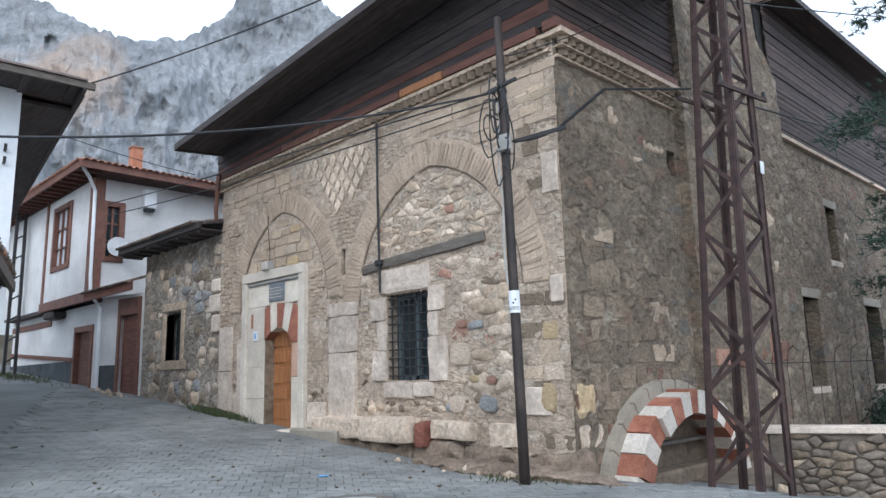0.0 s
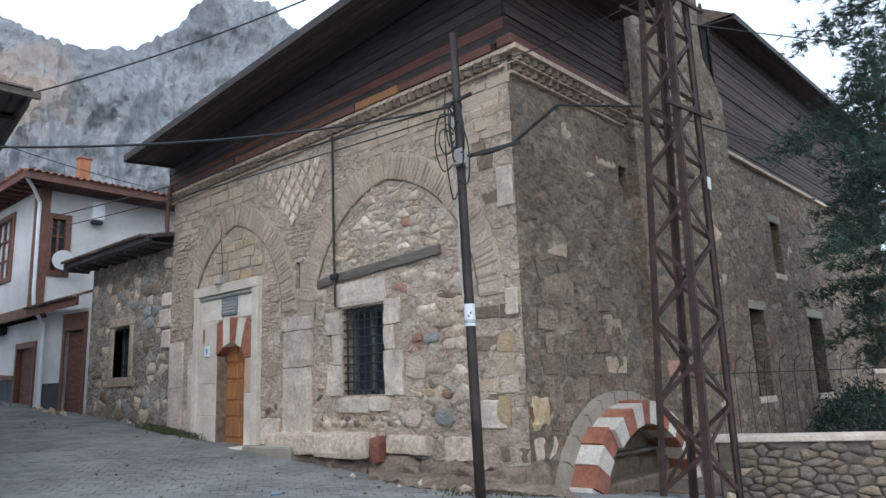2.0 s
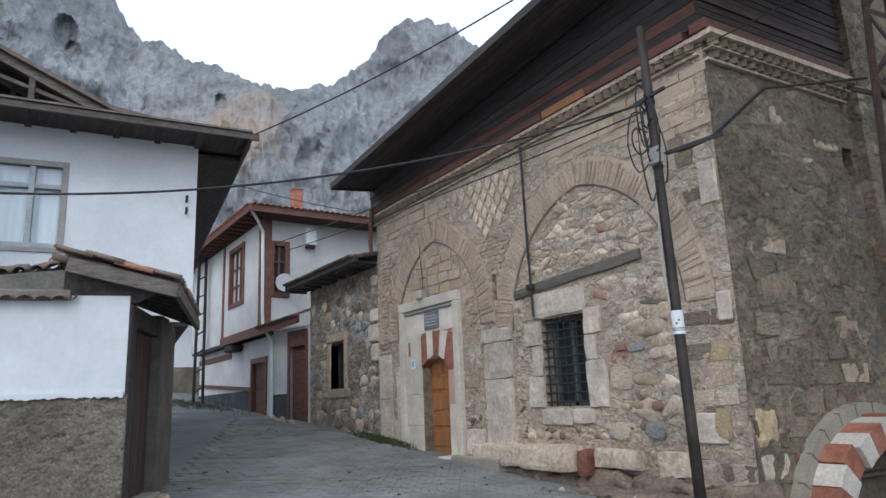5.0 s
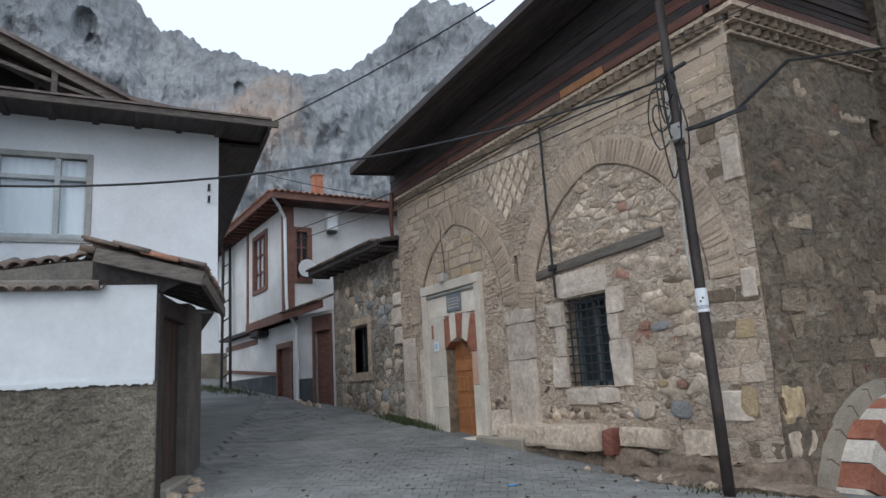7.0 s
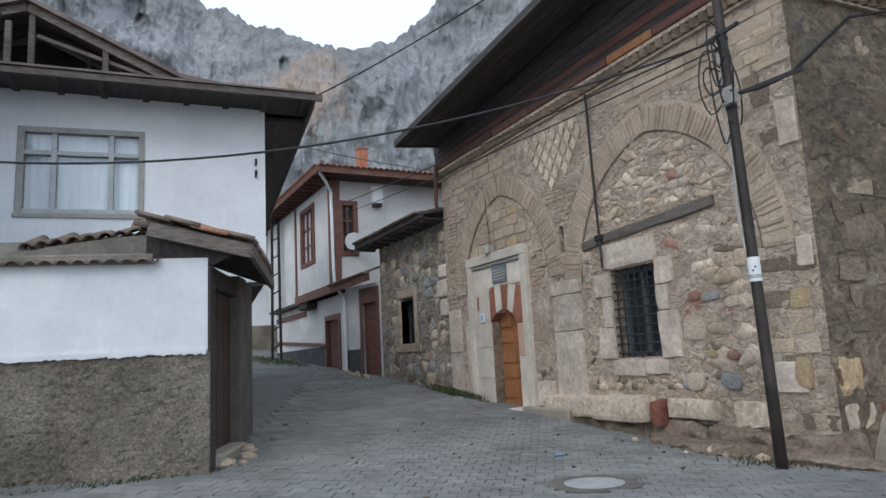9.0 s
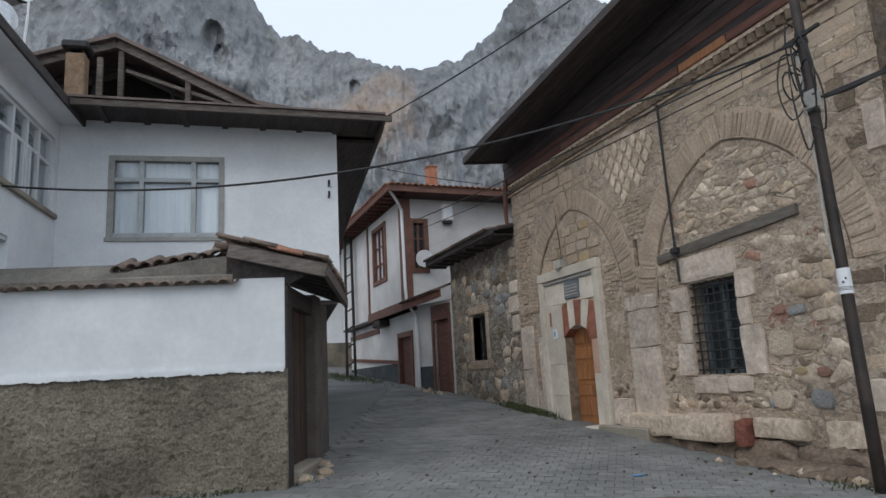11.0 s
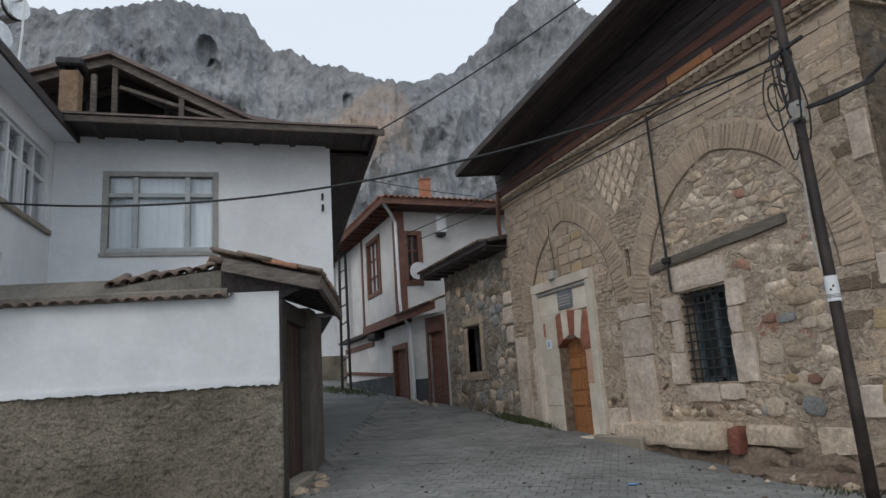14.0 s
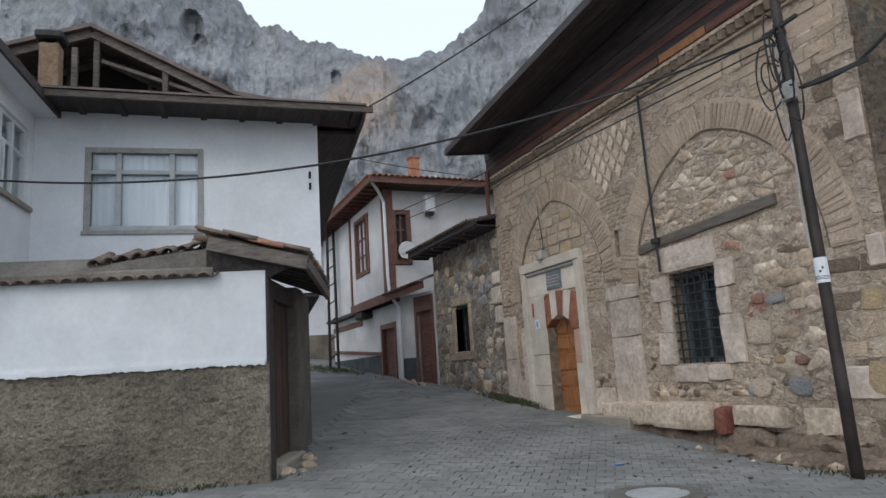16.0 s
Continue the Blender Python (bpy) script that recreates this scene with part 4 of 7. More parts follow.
part("rough_render", holed(0, 6.0, -0.3, 1.56, [], 0.32, YARD @ pose(0, -0.035, 0), 0.024, lambda u, z: 0.02 * noise.noise((u * 2.2, z * 2.2, 1)) + 0.03 * abs(noise.noise((u * 8, z * 12, 3))) + 0.06 * abs(noise.noise((u * 14, z * 20, 3))) - 0.05 * max(0, 0.5 - z)), ROUGHCAST, yard, smooth=True)
bm = solid([(0, 0), (0.38, 0), (0.38, 0.3), (0.3, 0.33), (0.0, 0.1)], 0, 5.35)
bmesh.ops.transform(bm, matrix=YARD @ Matrix(((0, 1, 0, 0), (1, 0, 0, -0.04), (0, 0, 1, 2.62), (0, 0, 0, 1))), verts=bm.verts)
part("mortar_coping", bm, surface("lichen_mortar", (0.12, 0.11, 0.095), (0.22, 0.2, 0.17), 2, 25, 0.8, 0.95), yard, "lichen-grey mortar coping")


def half_tile(length, r0, r1, t=0.016, sag=False):
    """A half-round clay tile lying along y, hollow below, or above if sag."""
    bm = bmesh.new()
    n = 7
    rows = []
    for y, r in ((0, r0), (length, r1)):
        for rr in (r, r - t):
            rows.append([bm.verts.new((rr * math.cos(math.pi * k / (n - 1)), y, (-1 if sag else 1) * rr * 0.8 * math.sin(math.pi * k / (n - 1)))) for k in range(n)])
    o0, i0, o1, i1 = rows
    for k in range(n - 1):
        bm.faces.new((o0[k], o0[k + 1], o1[k + 1], o1[k]))
        bm.faces.new((i0[k], i1[k], i1[k + 1], i0[k + 1]))
        bm.faces.new((o0[k], i0[k], i0[k + 1], o0[k + 1]))
        bm.faces.new((o1[k], o1[k + 1], i1[k + 1], i1[k]))
    for k in (0, n - 1):
        bm.faces.new((o0[k], o1[k], i1[k], i0[k]))
    return bm


cover = mesh_of(half_tile(0.42, 0.085, 0.07), "tile", TILE_OLD, True)
trough_tile = mesh_of(half_tile(0.42, 0.075, 0.09, sag=True), "tile", TILE_OLD, True)
red_cover = mesh_of(half_tile(0.42, 0.085, 0.07), "tile", TILE_RED, True)
for k in range(31):
    u = 0.1 + k * 0.172
    place("tile", cover, YARD @ pose(u, -0.13 + rnd.uniform(-0.02, 0.02), 2.6, 16 + rnd.uniform(-4, 4), rnd.uniform(-5, 5), rnd.uniform(-5, 5)), yard)
    place("tile", trough_tile, YARD @ pose(u + 0.086, -0.1 + rnd.uniform(-0.02, 0.02), 2.67, 15, 0, rnd.uniform(-4, 4)), yard)

part("mortar_bed", solid([(3.7, 2.7), (5.36, 2.64), (5.36, 2.98), (4.9, 2.94), (4.2, 2.84)], 0.0, 0.34, YARD), bpy.data.materials["lichen_mortar"], yard)
edge = [(0.02 * k, 1.59) for k in range(298, -1, -1)]
ragged = [(0.02 * k, 1.535 + 0.02 * noise.noise((k * 0.11, 0, 3)) + 0.018 * noise.noise((k * 0.45, 0, 8)) + 0.012 * noise.noise((k * 1.3, 0, 8))) for k in range(299)]
part("plaster_edge", solid(ragged + edge, -0.062, 0.0, YARD), WHITEWASH, yard, "ragged lower edge of the whitewash")

# ---- gate with its little roof ----
GATE = wallspace(1.33, 8.65, 22)
GATE_WOOD = surface("brown_gate_wood", (0.042, 0.025, 0.02), (0.085, 0.05, 0.041), 3, 30, 0.4, 0.8, stretch=(6, 6, 0.7), vary=0.25)
gate = thing("yard_gate", "dark wooden yard gate under a small tiled canopy", "gate", at=(1.8, 9.8, 0.2))
TG = Matrix.Translation(-gate.location)
G = TG @ GATE
part("corner_pier", block((0.0, 0.0, -0.2), (0.28, 0.34, 2.6), G, 0.02), bpy.data.materials["dark_wood"], gate)
part("post", block((1.6, -0.04, -0.1), (2.0, 0.3, 2.66), G, 0.02), surface("grey_gatepost", (0.09, 0.077, 0.066), (0.15, 0.13, 0.112), 3, 30, 0.5, 0.9), gate, "grey rendered gatepost")
part("post", block((2.0, -0.02, -0.1), (2.6, 0.3, 2.6), G, 0.02), bpy.data.materials["grey_gatepost"], gate)
for k in range(6):
    part("door_board", block((0.3 + k * 0.215, 0.1 + 0.01 * (k % 2), 0.35), (0.505 + k * 0.215, 0.15, 2.35), G, 0.006), GATE_WOOD, gate)
part("lintel", block((0.25, 0.02, 2.36), (1.65, 0.3, 2.6), G, 0.01), WOOD_DARK, gate)
part("threshold", block((0.25, -0.1, 0.0), (1.65, 0.3, 0.34), G, 0.03), CEMENT, gate)
A1, A2, E1, E2 = Vector((0.62, 8.62, 3.0)), Vector((1.45, 11.2, 3.1)), Vector((1.78, 8.48, 2.74)), Vector((2.56, 10.7, 2.6))
canopy = part("canopy", beam(TG @ A1, TG @ E1, 0.06, 0.16), WOOD_GREY, gate, "tiled canopy on old timbers")
part("canopy_beam", beam(TG @ E1, TG @ E2, 0.06, 0.14), WOOD_GREY, canopy)
bm = bmesh.new()
lo = [bm.verts.new(TG @ (p + Vector((0, 0, 0.06)))) for p in (A1, E1, E2, A2)]
hi = [bm.verts.new(TG @ (p + Vector((0, 0, 0.1)))) for p in (A1, E1, E2, A2)]
bm.faces.new(lo)
bm.faces.new(hi[::-1])
for i in range(4):
    bm.faces.new((lo[i], hi[i], hi[(i + 1) % 4], lo[(i + 1) % 4]))
part("canopy_deck", bm, WOOD_DARK, canopy)
# Dark sheet added in place of the shadow under the canopy front.
bm = bmesh.new()
gq = [TG @ Vector(p) for p in ((0.62, 8.74, 3.02), (1.72, 8.6, 2.78), (1.36, 8.68, 2.6), (0.62, 8.86, 2.62))]
lo = [bm.verts.new(p) for p in gq]
hi = [bm.verts.new(p + Vector((0.01, 0.04, 0))) for p in gq]
bm.faces.new(lo)
bm.faces.new(hi[::-1])
for i in range(4):
    bm.faces.new((lo[i], hi[i], hi[(i + 1) % 4], lo[(i + 1) % 4]))
part("gable_board", bm, WOOD_DARK, canopy)
for k in range(7):
    t = 0.06 + k * 0.14
    part("canopy_rafter", beam(TG @ (A1.lerp(A2, t) + Vector((0, 0, -0.02))), TG @ (E1.lerp(E2, t) + Vector((0, 0, -0.02))), 0.07, 0.09), WOOD_DARK, canopy)
down = (E1 - A1).normalized()
across = (A2 - A1).normalized()
up_ = down.cross(across).normalized()
if up_.z < 0:
    up_ = -up_
tm = Matrix((across.to_4d(), (-down).to_4d(), up_.to_4d(), (0, 0, 0, 1))).transposed()
tm[3] = (0, 0, 0, 1)
for c in range(15):
    for r in range(4):
        t = 0.01 + c * 0.068
        top_, low = A1.lerp(A2, t), E1.lerp(E2, t)
        p = low.lerp(top_, 0.0 + r * 0.27) + up_ * (0.13 + rnd.uniform(-0.01, 0.015))
        loc = Matrix.Translation(TG @ p) @ tm @ pose(0, 0, 0, 4 + rnd.uniform(-3, 3), rnd.uniform(-6, 6), rnd.uniform(-6, 6))
        place("tile", red_cover if rnd.random() < (0.45 if c < 2 else 0.1) else cover, loc, canopy)
        if c < 14:
            place("tile", trough_tile, Matrix.Translation(TG @ (p + across * 0.09 - up_ * 0.03)) @ tm, canopy)
for k in range(8):
    place("tile", cover, TG @ YARD @ pose(3.95 + k * 0.17, 0.05, 2.84 + 0.022 * k, 20 + rnd.uniform(-5, 5), rnd.uniform(-8, 8), rnd.uniform(-25, 10)), canopy)
    place("tile", trough_tile, TG @ YARD @ pose(4.03 + k * 0.17, 0.1, 2.86 + 0.022 * k, 20, 0, rnd.uniform(-15, 10)), canopy)
for k in range(7):
    a = rnd.uniform(0, 6.28)
    s = rnd.uniform(0.06, 0.16)
    bm = bmesh.new()
    bmesh.ops.create_icosphere(bm, subdivisions=2, radius=s)
    for v in bm.verts:
        v.co *= 1 + 0.3 * noise.noise(v.co * 9 + Vector((k, 0, 0)))
        v.co.z *= 0.6
    x, y = 1.75 + 0.28 * math.cos(a) + 0.08 * k * 0.3, 8.95 + 0.25 * math.sin(a) + 0.12 * k
    ob = part("loose_stone", bm, RUBBLE_TAN)
    ob.location = (x, y, rise(x, y) + s * 0.25)
    tagged(ob, "rough broken stone lying beside the gate", "stone", "stones by the gate")

# ---- white block with the long window band ----
ANNEX = wallspace(-2.376, 8.61, 10)
annex = thing("annex_building", "white rendered building with a long band of plastic windows", "building", at=ANNEX @ Vector((2.6, 1.5, 0)))
AN = Matrix.Translation(-annex.location) @ ANNEX
part("wall", holed(0, 3.6, 2.95, 5.72, [(0.1, 3.42, 4.2, 5.42), (1.2, 1.9, 2.98, 3.5)], 0.3, AN), HOUSE_WHITE, annex)
part("wall", block((0, 0.3, 2.95), (0.3, 5, 5.72), AN), HOUSE_WHITE, annex)
part("wall", block((0.3, 4.7, 2.95), (3.5, 5.0, 5.72), AN), HOUSE_WHITE, annex)
part("lower_wall", block((1.6, 0.02, -0.2), (3.58, 4.9, 2.94), AN), HOUSE_WHITE, annex)
band = part("window_band", block((0.05, -0.06, 4.12), (3.5, 0.1, 4.2), AN, 0.01), CEMENT, annex, "band of white plastic windows")
part("pane", block((0.1, 0.1, 4.2), (3.42, 0.107, 5.42), AN), GLASS, band).visible_shadow = False
# The blind's pale grey also holds the sky's reflection in the panes.
part("blind", block((0.1, 0.45, 4.1), (3.42, 0.47, 5.5), AN), surface("reflection_grey_blind", (0.46, 0.49, 0.52), (0.6, 0.63, 0.66), 1.5, 20, 0.1, 0.8), band)
for u in (0.1, 0.75, 1.35, 1.9, 2.4, 2.85, 3.34):
    part("mullion", block((u, 0.04, 4.2), (u + 0.07, 0.13, 5.42), AN, 0.006), PVC, band)
for z in (4.2, 4.95, 5.36):
    part("rail", block((0.1, 0.045, z), (3.42, 0.125, z + 0.06), AN, 0.006), PVC, band)
for u in (0.85, 1.98, 2.5):
    part("sash", block((u, 0.02, 4.26), (u + 0.05, 0.06, 4.95), AN), PVC, band)
    part("sash", block((u + 0.28, 0.02, 4.26), (u + 0.33, 0.06, 4.95), AN), PVC, band)
low_w = part("stair_window", block((1.2, 0.1, 2.98), (1.9, 0.11, 3.5), AN), bpy.data.materials["reflection_grey_blind"], annex)
part("frame", block((1.2, 0.02, 3.44), (1.9, 0.1, 3.5), AN), PVC, low_w)
ar = part("annex_roof", block((-0.4, -0.34, 5.725), (3.6, 5.2, 5.77), AN), HOUSE_WHITE, annex, "flat overhanging eave with a dark edge")
part("eave_edge", block((-0.42, -0.38, 5.71), (3.62, -0.34, 5.85), AN), WOOD_DARK, ar)
part("roof_sheet", block((-0.4, -0.34, 5.78), (3.6, 5.2, 5.82), AN), TIN, ar)
heater = thing("solar_water_heater", "steel solar water tanks with a white panel on the roof", "water heater", at=(-2.24, 10.3, 6.06))
HT = Matrix.Rotation(radians(-40), 4, "Z")
for z, y in ((0.42, -0.12), (0.98, 0.12)):
    t = part("tank", tube([HT @ Vector((x, y, z)) for x in (-1.2, -1.17, 0.15, 0.18)], 0.2, 24), STEEL, heater, "shiny horizontal steel tank")
    part("tank_ring", tube([HT @ Vector((x, y, z)) for x in (0.1, 0.14)], 0.207, 24), IRON, t)
part("panel", block((-1.2, -0.14, 1.19), (0.1, 0.3, 1.23), HT, 0.01), PVC, heater)
for u in (-1.0, -0.1):
    part("stand_leg", beam(HT @ Vector((u, 0.05, -0.24)), HT @ Vector((u, 0.12, 0.8)), 0.04), STEEL, heater)
    part("stand_leg", beam(HT @ Vector((u, -0.25, -0.24)), HT @ Vector((u, -0.12, 0.24)), 0.04), STEEL, heater)
part("overflow_pipe", tube([HT @ Vector(p) for p in ((0.18, 0.12, 1.05), (0.3, 0.12, 1.05), (0.32, 0.1, 0.5), (0.32, 0.05, -0.24))], 0.018, 6), PVC, heater, "white plastic pipe")

# ---- low stone house against the bath house ----
LOWH = wallspace(7.36, 18.05, 180)
LW = (1.4, 2.2, 1.72, 2.93)
low = thing("stone_house", "low rubble stone house with a tiled lean-to roof", "house", at=LOWH @ Vector((2, 1, 0.8)))
LO = Matrix.Translation(-low.location) @ LOWH
part("wall", holed(0, 4.14, 0.2, 4.5, [LW], 0.4, LO, 0.2, lambda u, z: 0.02 * noise.noise((u * 3, z * 3, 7))), MORTAR_GREY, low)
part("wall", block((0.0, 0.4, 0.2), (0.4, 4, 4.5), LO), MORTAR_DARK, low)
w = part("window", block((LW[0], 0.25, LW[2]), (LW[1], 0.26, LW[3]), LO), bpy.data.materials["dusty_dark_glass"], low, "small dark window with stone jambs")
for u0, u1, z0, z1 in ((LW[0] - 0.2, LW[0], 1.77, 2.9), (LW[1], LW[1] + 0.16, 1.77, 2.95), (LW[0] - 0.25, LW[1] + 0.3, 1.55, 1.766), (LW[0] - 0.25, LW[1] + 0.2, 2.955, 3.15)):
    part("surround_stone", block((u0, -0.03, z0), (u1, 0.25, z1), LO, 0.015), RUBBLE_TAN, w)
for k in range(3):
    u = LW[0] + 0.12 + k * 0.24
    part("grille_bar", tube([LO @ Vector((u, 0.15, 1.77)), LO @ Vector((u, 0.15, 2.9))], 0.012, 5), IRON, w)
part("wall_plate", block((0.0, 0.02, 4.49), (4.12, 0.36, 4.62), LO), WOOD_DARK, low)
lr = part("roof", solid([(-0.55, 4.62), (3.5, 5.4), (3.5, 5.46), (-0.55, 4.68)], -0.4, 4.2, LO @ Matrix(((0, 1, 0, 0), (1, 0, 0, 0), (0, 0, 1, 0), (0, 0, 0, 1)))), WOOD_DARK, low, "tiled lean-to roof with dark timber eaves")
part("eave_fascia", block((-0.42, -0.58, 4.56), (4.1, -0.53, 4.7), LO), WOOD_DARK, lr)
for k in range(9):
    part("rafter_tail", block((-0.3 + k * 0.52, -0.52, 4.48), (-0.22 + k * 0.52, -0.01, 4.53), LO), WOOD_DARK, lr)
part("eave_soffit", block((-0.4, -0.53, 4.53), (4.1, -0.01, 4.56), LO), WOOD_DARK, lr)
for k in range(24):
    for r in range(3):
        place("tile", cover, LO @ pose(-0.32 + k * 0.18, -0.66 + r * 0.36, 4.68 + r * 0.07, 11 + rnd.uniform(-3, 3), 0, rnd.uniform(-4, 4)), lr)

# ---- half-timbered house ----
CREAM = surface("cream_plaster", (0.56, 0.545, 0.53), (0.66, 0.645, 0.63), 0.8, 18, 0.2, 0.85, grain=0.06, stain=0.15)
red = thing("timbered_house", "white half-timbered house with brown beams and a tiled roof", "house", at=(8, 22, 1.1))
TR = Matrix.Translation(-red.location)
RS = TR @ wallspace(6.65, 28.5, 180)
RF = TR @ wallspace(6.65, 20.0, 90)
RW, RN = (5.15, 6.55, 4.8, 6.6), (0.3, 0.7, 4.75, 6.25)
part("upper_wall", holed(0, 8.5, 3.6, 7.0, [RW], 0.25, RS), CREAM, red)
part("upper_wall", holed(0.252, 6.0, 3.6, 7.0, [RN], 0.25, RF), CREAM, red)
part("floor", block((0.02, 0.02, 3.5), (8.48, 5.0, 3.6), RS), WOOD_DARK, red)
GS = TR @ wallspace(7.0, 28.5, 180)
part("ground_wall", holed(0, 8.5, 0.6, 3.5, [(6.55, 7.95, 0.6, 2.85)], 0.25, GS), CREAM, red)
# Plinth grey is darkened further to include the shade below the jetty.
part("plinth", block((0, -0.03, 0.5), (6.5, 0.0, 1.95), GS), surface("shaded_plinth_grey", (0.03, 0.038, 0.042), (0.075, 0.08, 0.085), 2, 30, 0.3, 0.9), red, "dark grey painted plinth, darkened further for the jetty's shade")
part("plinth_rail", beam(GS @ Vector((0, -0.04, 2.35)), GS @ Vector((6.5, -0.04, 1.98)), 0.05, 0.12), TRIM_BROWN, red)
d1 = part("house_door", block((6.6, 0.1, 0.9), (7.9, 0.16, 2.75), GS), WOOD_RED, red, "brown plank door")
for u0, u1, z0, z1 in ((6.5, 6.62, 0.8, 2.92), (7.88, 8.0, 0.8, 2.92), (6.62, 7.88, 2.75, 2.92)):
    part("door_frame", block((u0, -0.05, z0), (u1, 0.1, z1), GS, 0.01), TRIM_BROWN, d1)
LINK = TR @ wallspace(7.0, 20.0, 169.3)
part("link_wall", holed(0, 1.95, 0.8, 3.6, [(0.95, 1.75, 0.8, 3.05)], 0.2, LINK), CREAM, red)
part("link_plinth", block((0.0, -0.02, 0.7), (0.9, 0.0, 1.75), LINK), bpy.data.materials["shaded_plinth_grey"], red)
d2 = part("house_door", block((0.95, 0.08, 0.9), (1.75, 0.13, 3.05), LINK), WOOD_RED, red, "brown plank door")
for u0, u1, z0, z1 in ((0.83, 0.95, 0.9, 3.5), (1.75, 1.87, 0.9, 3.5), (0.95, 1.75, 3.05, 3.5)):
    part("door_frame", block((u0, -0.04, z0), (u1, 0.08, z1), LINK, 0.01), TRIM_BROWN, d2)
pc = part("porch_roof", beam(LINK @ Vector((-0.2, -0.4, 3.62)), LINK @ Vector((2.0, -0.4, 3.75)), 0.06, 0.24), WOOD_RED, red, "small tiled porch roof")
for k in range(13):
    place("tile", cover, LINK @ pose(-0.15 + k * 0.17, -0.5, 3.68 + k * 0.01, 20, 0, 0), pc)
    place("tile", cover, LINK @ pose(-0.15 + k * 0.17, -0.14, 3.81 + k * 0.01, 20, 0, 0), pc)
part("oriel_sill", block((4.3, -0.08, 3.5), (8.55, 0.3, 3.78), RS, 0.01), TRIM_BROWN, red)
part("corner_post", block((8.2, -0.05, 3.6), (8.52, 0.0, 7.0), RS, 0.01), TRIM_BROWN, red)
part("corner_post", block((-0.05, -0.06, 3.6), (0.24, 0.0, 7.0), RF, 0.01), TRIM_BROWN, red)
part("post", block((4.3, -0.05, 3.78), (4.45, 0.0, 7.0), RS, 0.01), TRIM_BROWN, red)
part("wall_band", block((0, -0.04, 3.1), (4.3, 0.0, 3.3), GS, 0.01), TRIM_BROWN, red)
part("jetty_bracket", block((4.7, -0.05, 3.25), (5.6, 0.35, 3.5), RS, 0.05), WOOD_DARK, red)
for spc, (u0, u1, z0, z1), n_ in ((RS, RW, 2), (RF, RN, 1)):
    w = part("house_window", block((u0, 0.1, z0), (u1, 0.107, z1), spc), bpy.data.materials["reflection_grey_blind"] if n_ == 2 else bpy.data.materials["dusty_dark_glass"], red, "brown-framed window")
    for a, b, c_, d_ in ((u0 - 0.12, u0 + 0.03, z0 - 0.12, z1 + 0.12), (u1 - 0.03, u1 + 0.12, z0 - 0.12, z1 + 0.12), (u0 + 0.03, u1 - 0.03, z1 - 0.03, z1 + 0.12), (u0 + 0.03, u1 - 0.03, z0 - 0.12, z0 + 0.03)):
        part("window_frame", block((a, -0.05, c_), (b, 0.09, d_), spc, 0.008), TRIM_BROWN, w)
    for k in range(1, n_ + 1):
        u = u0 + (u1 - u0) * k / (n_ + 1)
        part("mullion", block((u - 0.03, 0.03, z0), (u + 0.03, 0.09, z1), spc), TRIM_BROWN, w)
    for f_ in (0.33, 0.66):
        part("transom", block((u0, 0.035, z0 + (z1 - z0) * f_ - 0.02), (u1, 0.095, z0 + (z1 - z0) * f_ + 0.02), spc), TRIM_BROWN, w)
rr = part("roof", block((6.05, 19.35, 7.12), (14, 29.2, 7.2), TR), WOOD_RED, red, "red clay tile roof with boarded eaves")
bm = bmesh.new()
base = [bm.verts.new(TR @ Vector(p)) for p in ((6.0, 19.3, 7.21), (14.05, 19.3, 7.21), (14.05, 29.25, 7.21), (6.0, 29.25, 7.21))]
rid = [bm.verts.new(TR @ Vector(p)) for p in ((9.5, 23.0, 8.15), (11.0, 25.5, 8.15))]
for q in ((base[0], base[1], rid[0]), (base[1], base[2], rid[1], rid[0]), (base[2], base[3], rid[1]), (base[3], base[0], rid[0], rid[1])):
    bm.faces.new(q)
bm.faces.new(base[::-1])
part("tile_bed", bm, TILE, rr)
for p, q in (((6.0, 19.3, 7.14), (14, 19.3, 7.14)), ((6.0, 19.3, 7.14), (6.0, 29.2, 7.14))):
    part("fascia", beam(TR @ Vector(p), TR @ Vector(q), 0.05, 0.2), TRIM_BROWN, rr)
for k in range(34):
    place("tile", red_cover, TR @ pose(6.1 + k * 0.19, 19.2, 7.22, 14, 0, 0), rr)
for k in range(45):
    place("tile", red_cover, TR @ pose(5.92, 19.4 + k * 0.2, 7.22, 0, 0, -90) @ pose(0, 0, 0, 12), rr)
for k in range(20):
    part("rafter_tail", block((6.07, 19.6 + k * 0.48, 7.02), (6.65, 19.7 + k * 0.48, 7.12), TR), WOOD_RED, rr)
chm = part("chimney", block((7.75, 20.4, 7.3), (8.05, 20.7, 8.25), TR, 0.01), surface("orange_brick", (0.34, 0.13, 0.07), (0.44, 0.2, 0.12), 4, 30, 0.4, 0.9), red, "orange brick chimney")
part("chimney_cap", block((7.72, 20.37, 8.25), (8.08, 20.73, 8.3), TR, 0.01), TILE_RED, chm)
part("gutter_pipe", tube([TR @ Vector(p) for p in ((6.05, 19.4, 7.1), (6.35, 19.7, 6.9), (6.6, 19.93, 6.6), (6.62, 19.93, 4.2), (6.65, 19.93, 3.7), (6.92, 19.93, 3.3), (6.95, 19.93, 1.1))], 0.05, 8), PVC, red, "white plastic downpipe")
ac = thing("heater_flue_box", "white appliance box mounted high on the white wall", "appliance", at=(8.1, 19.9, 6.3))
part("case", block((-0.17, -0.14, 0.0), (0.17, 0.09, 0.55), None, 0.02), PVC, ac)
part("outlet", block((-0.14, -0.12, -0.09), (0.14, 0.06, 0.0), None, 0.01), IRON, ac)
dish = thing("satellite_dish", "white satellite dish on a wall bracket", "satellite dish", at=(7.2, 19.97, 4.86))
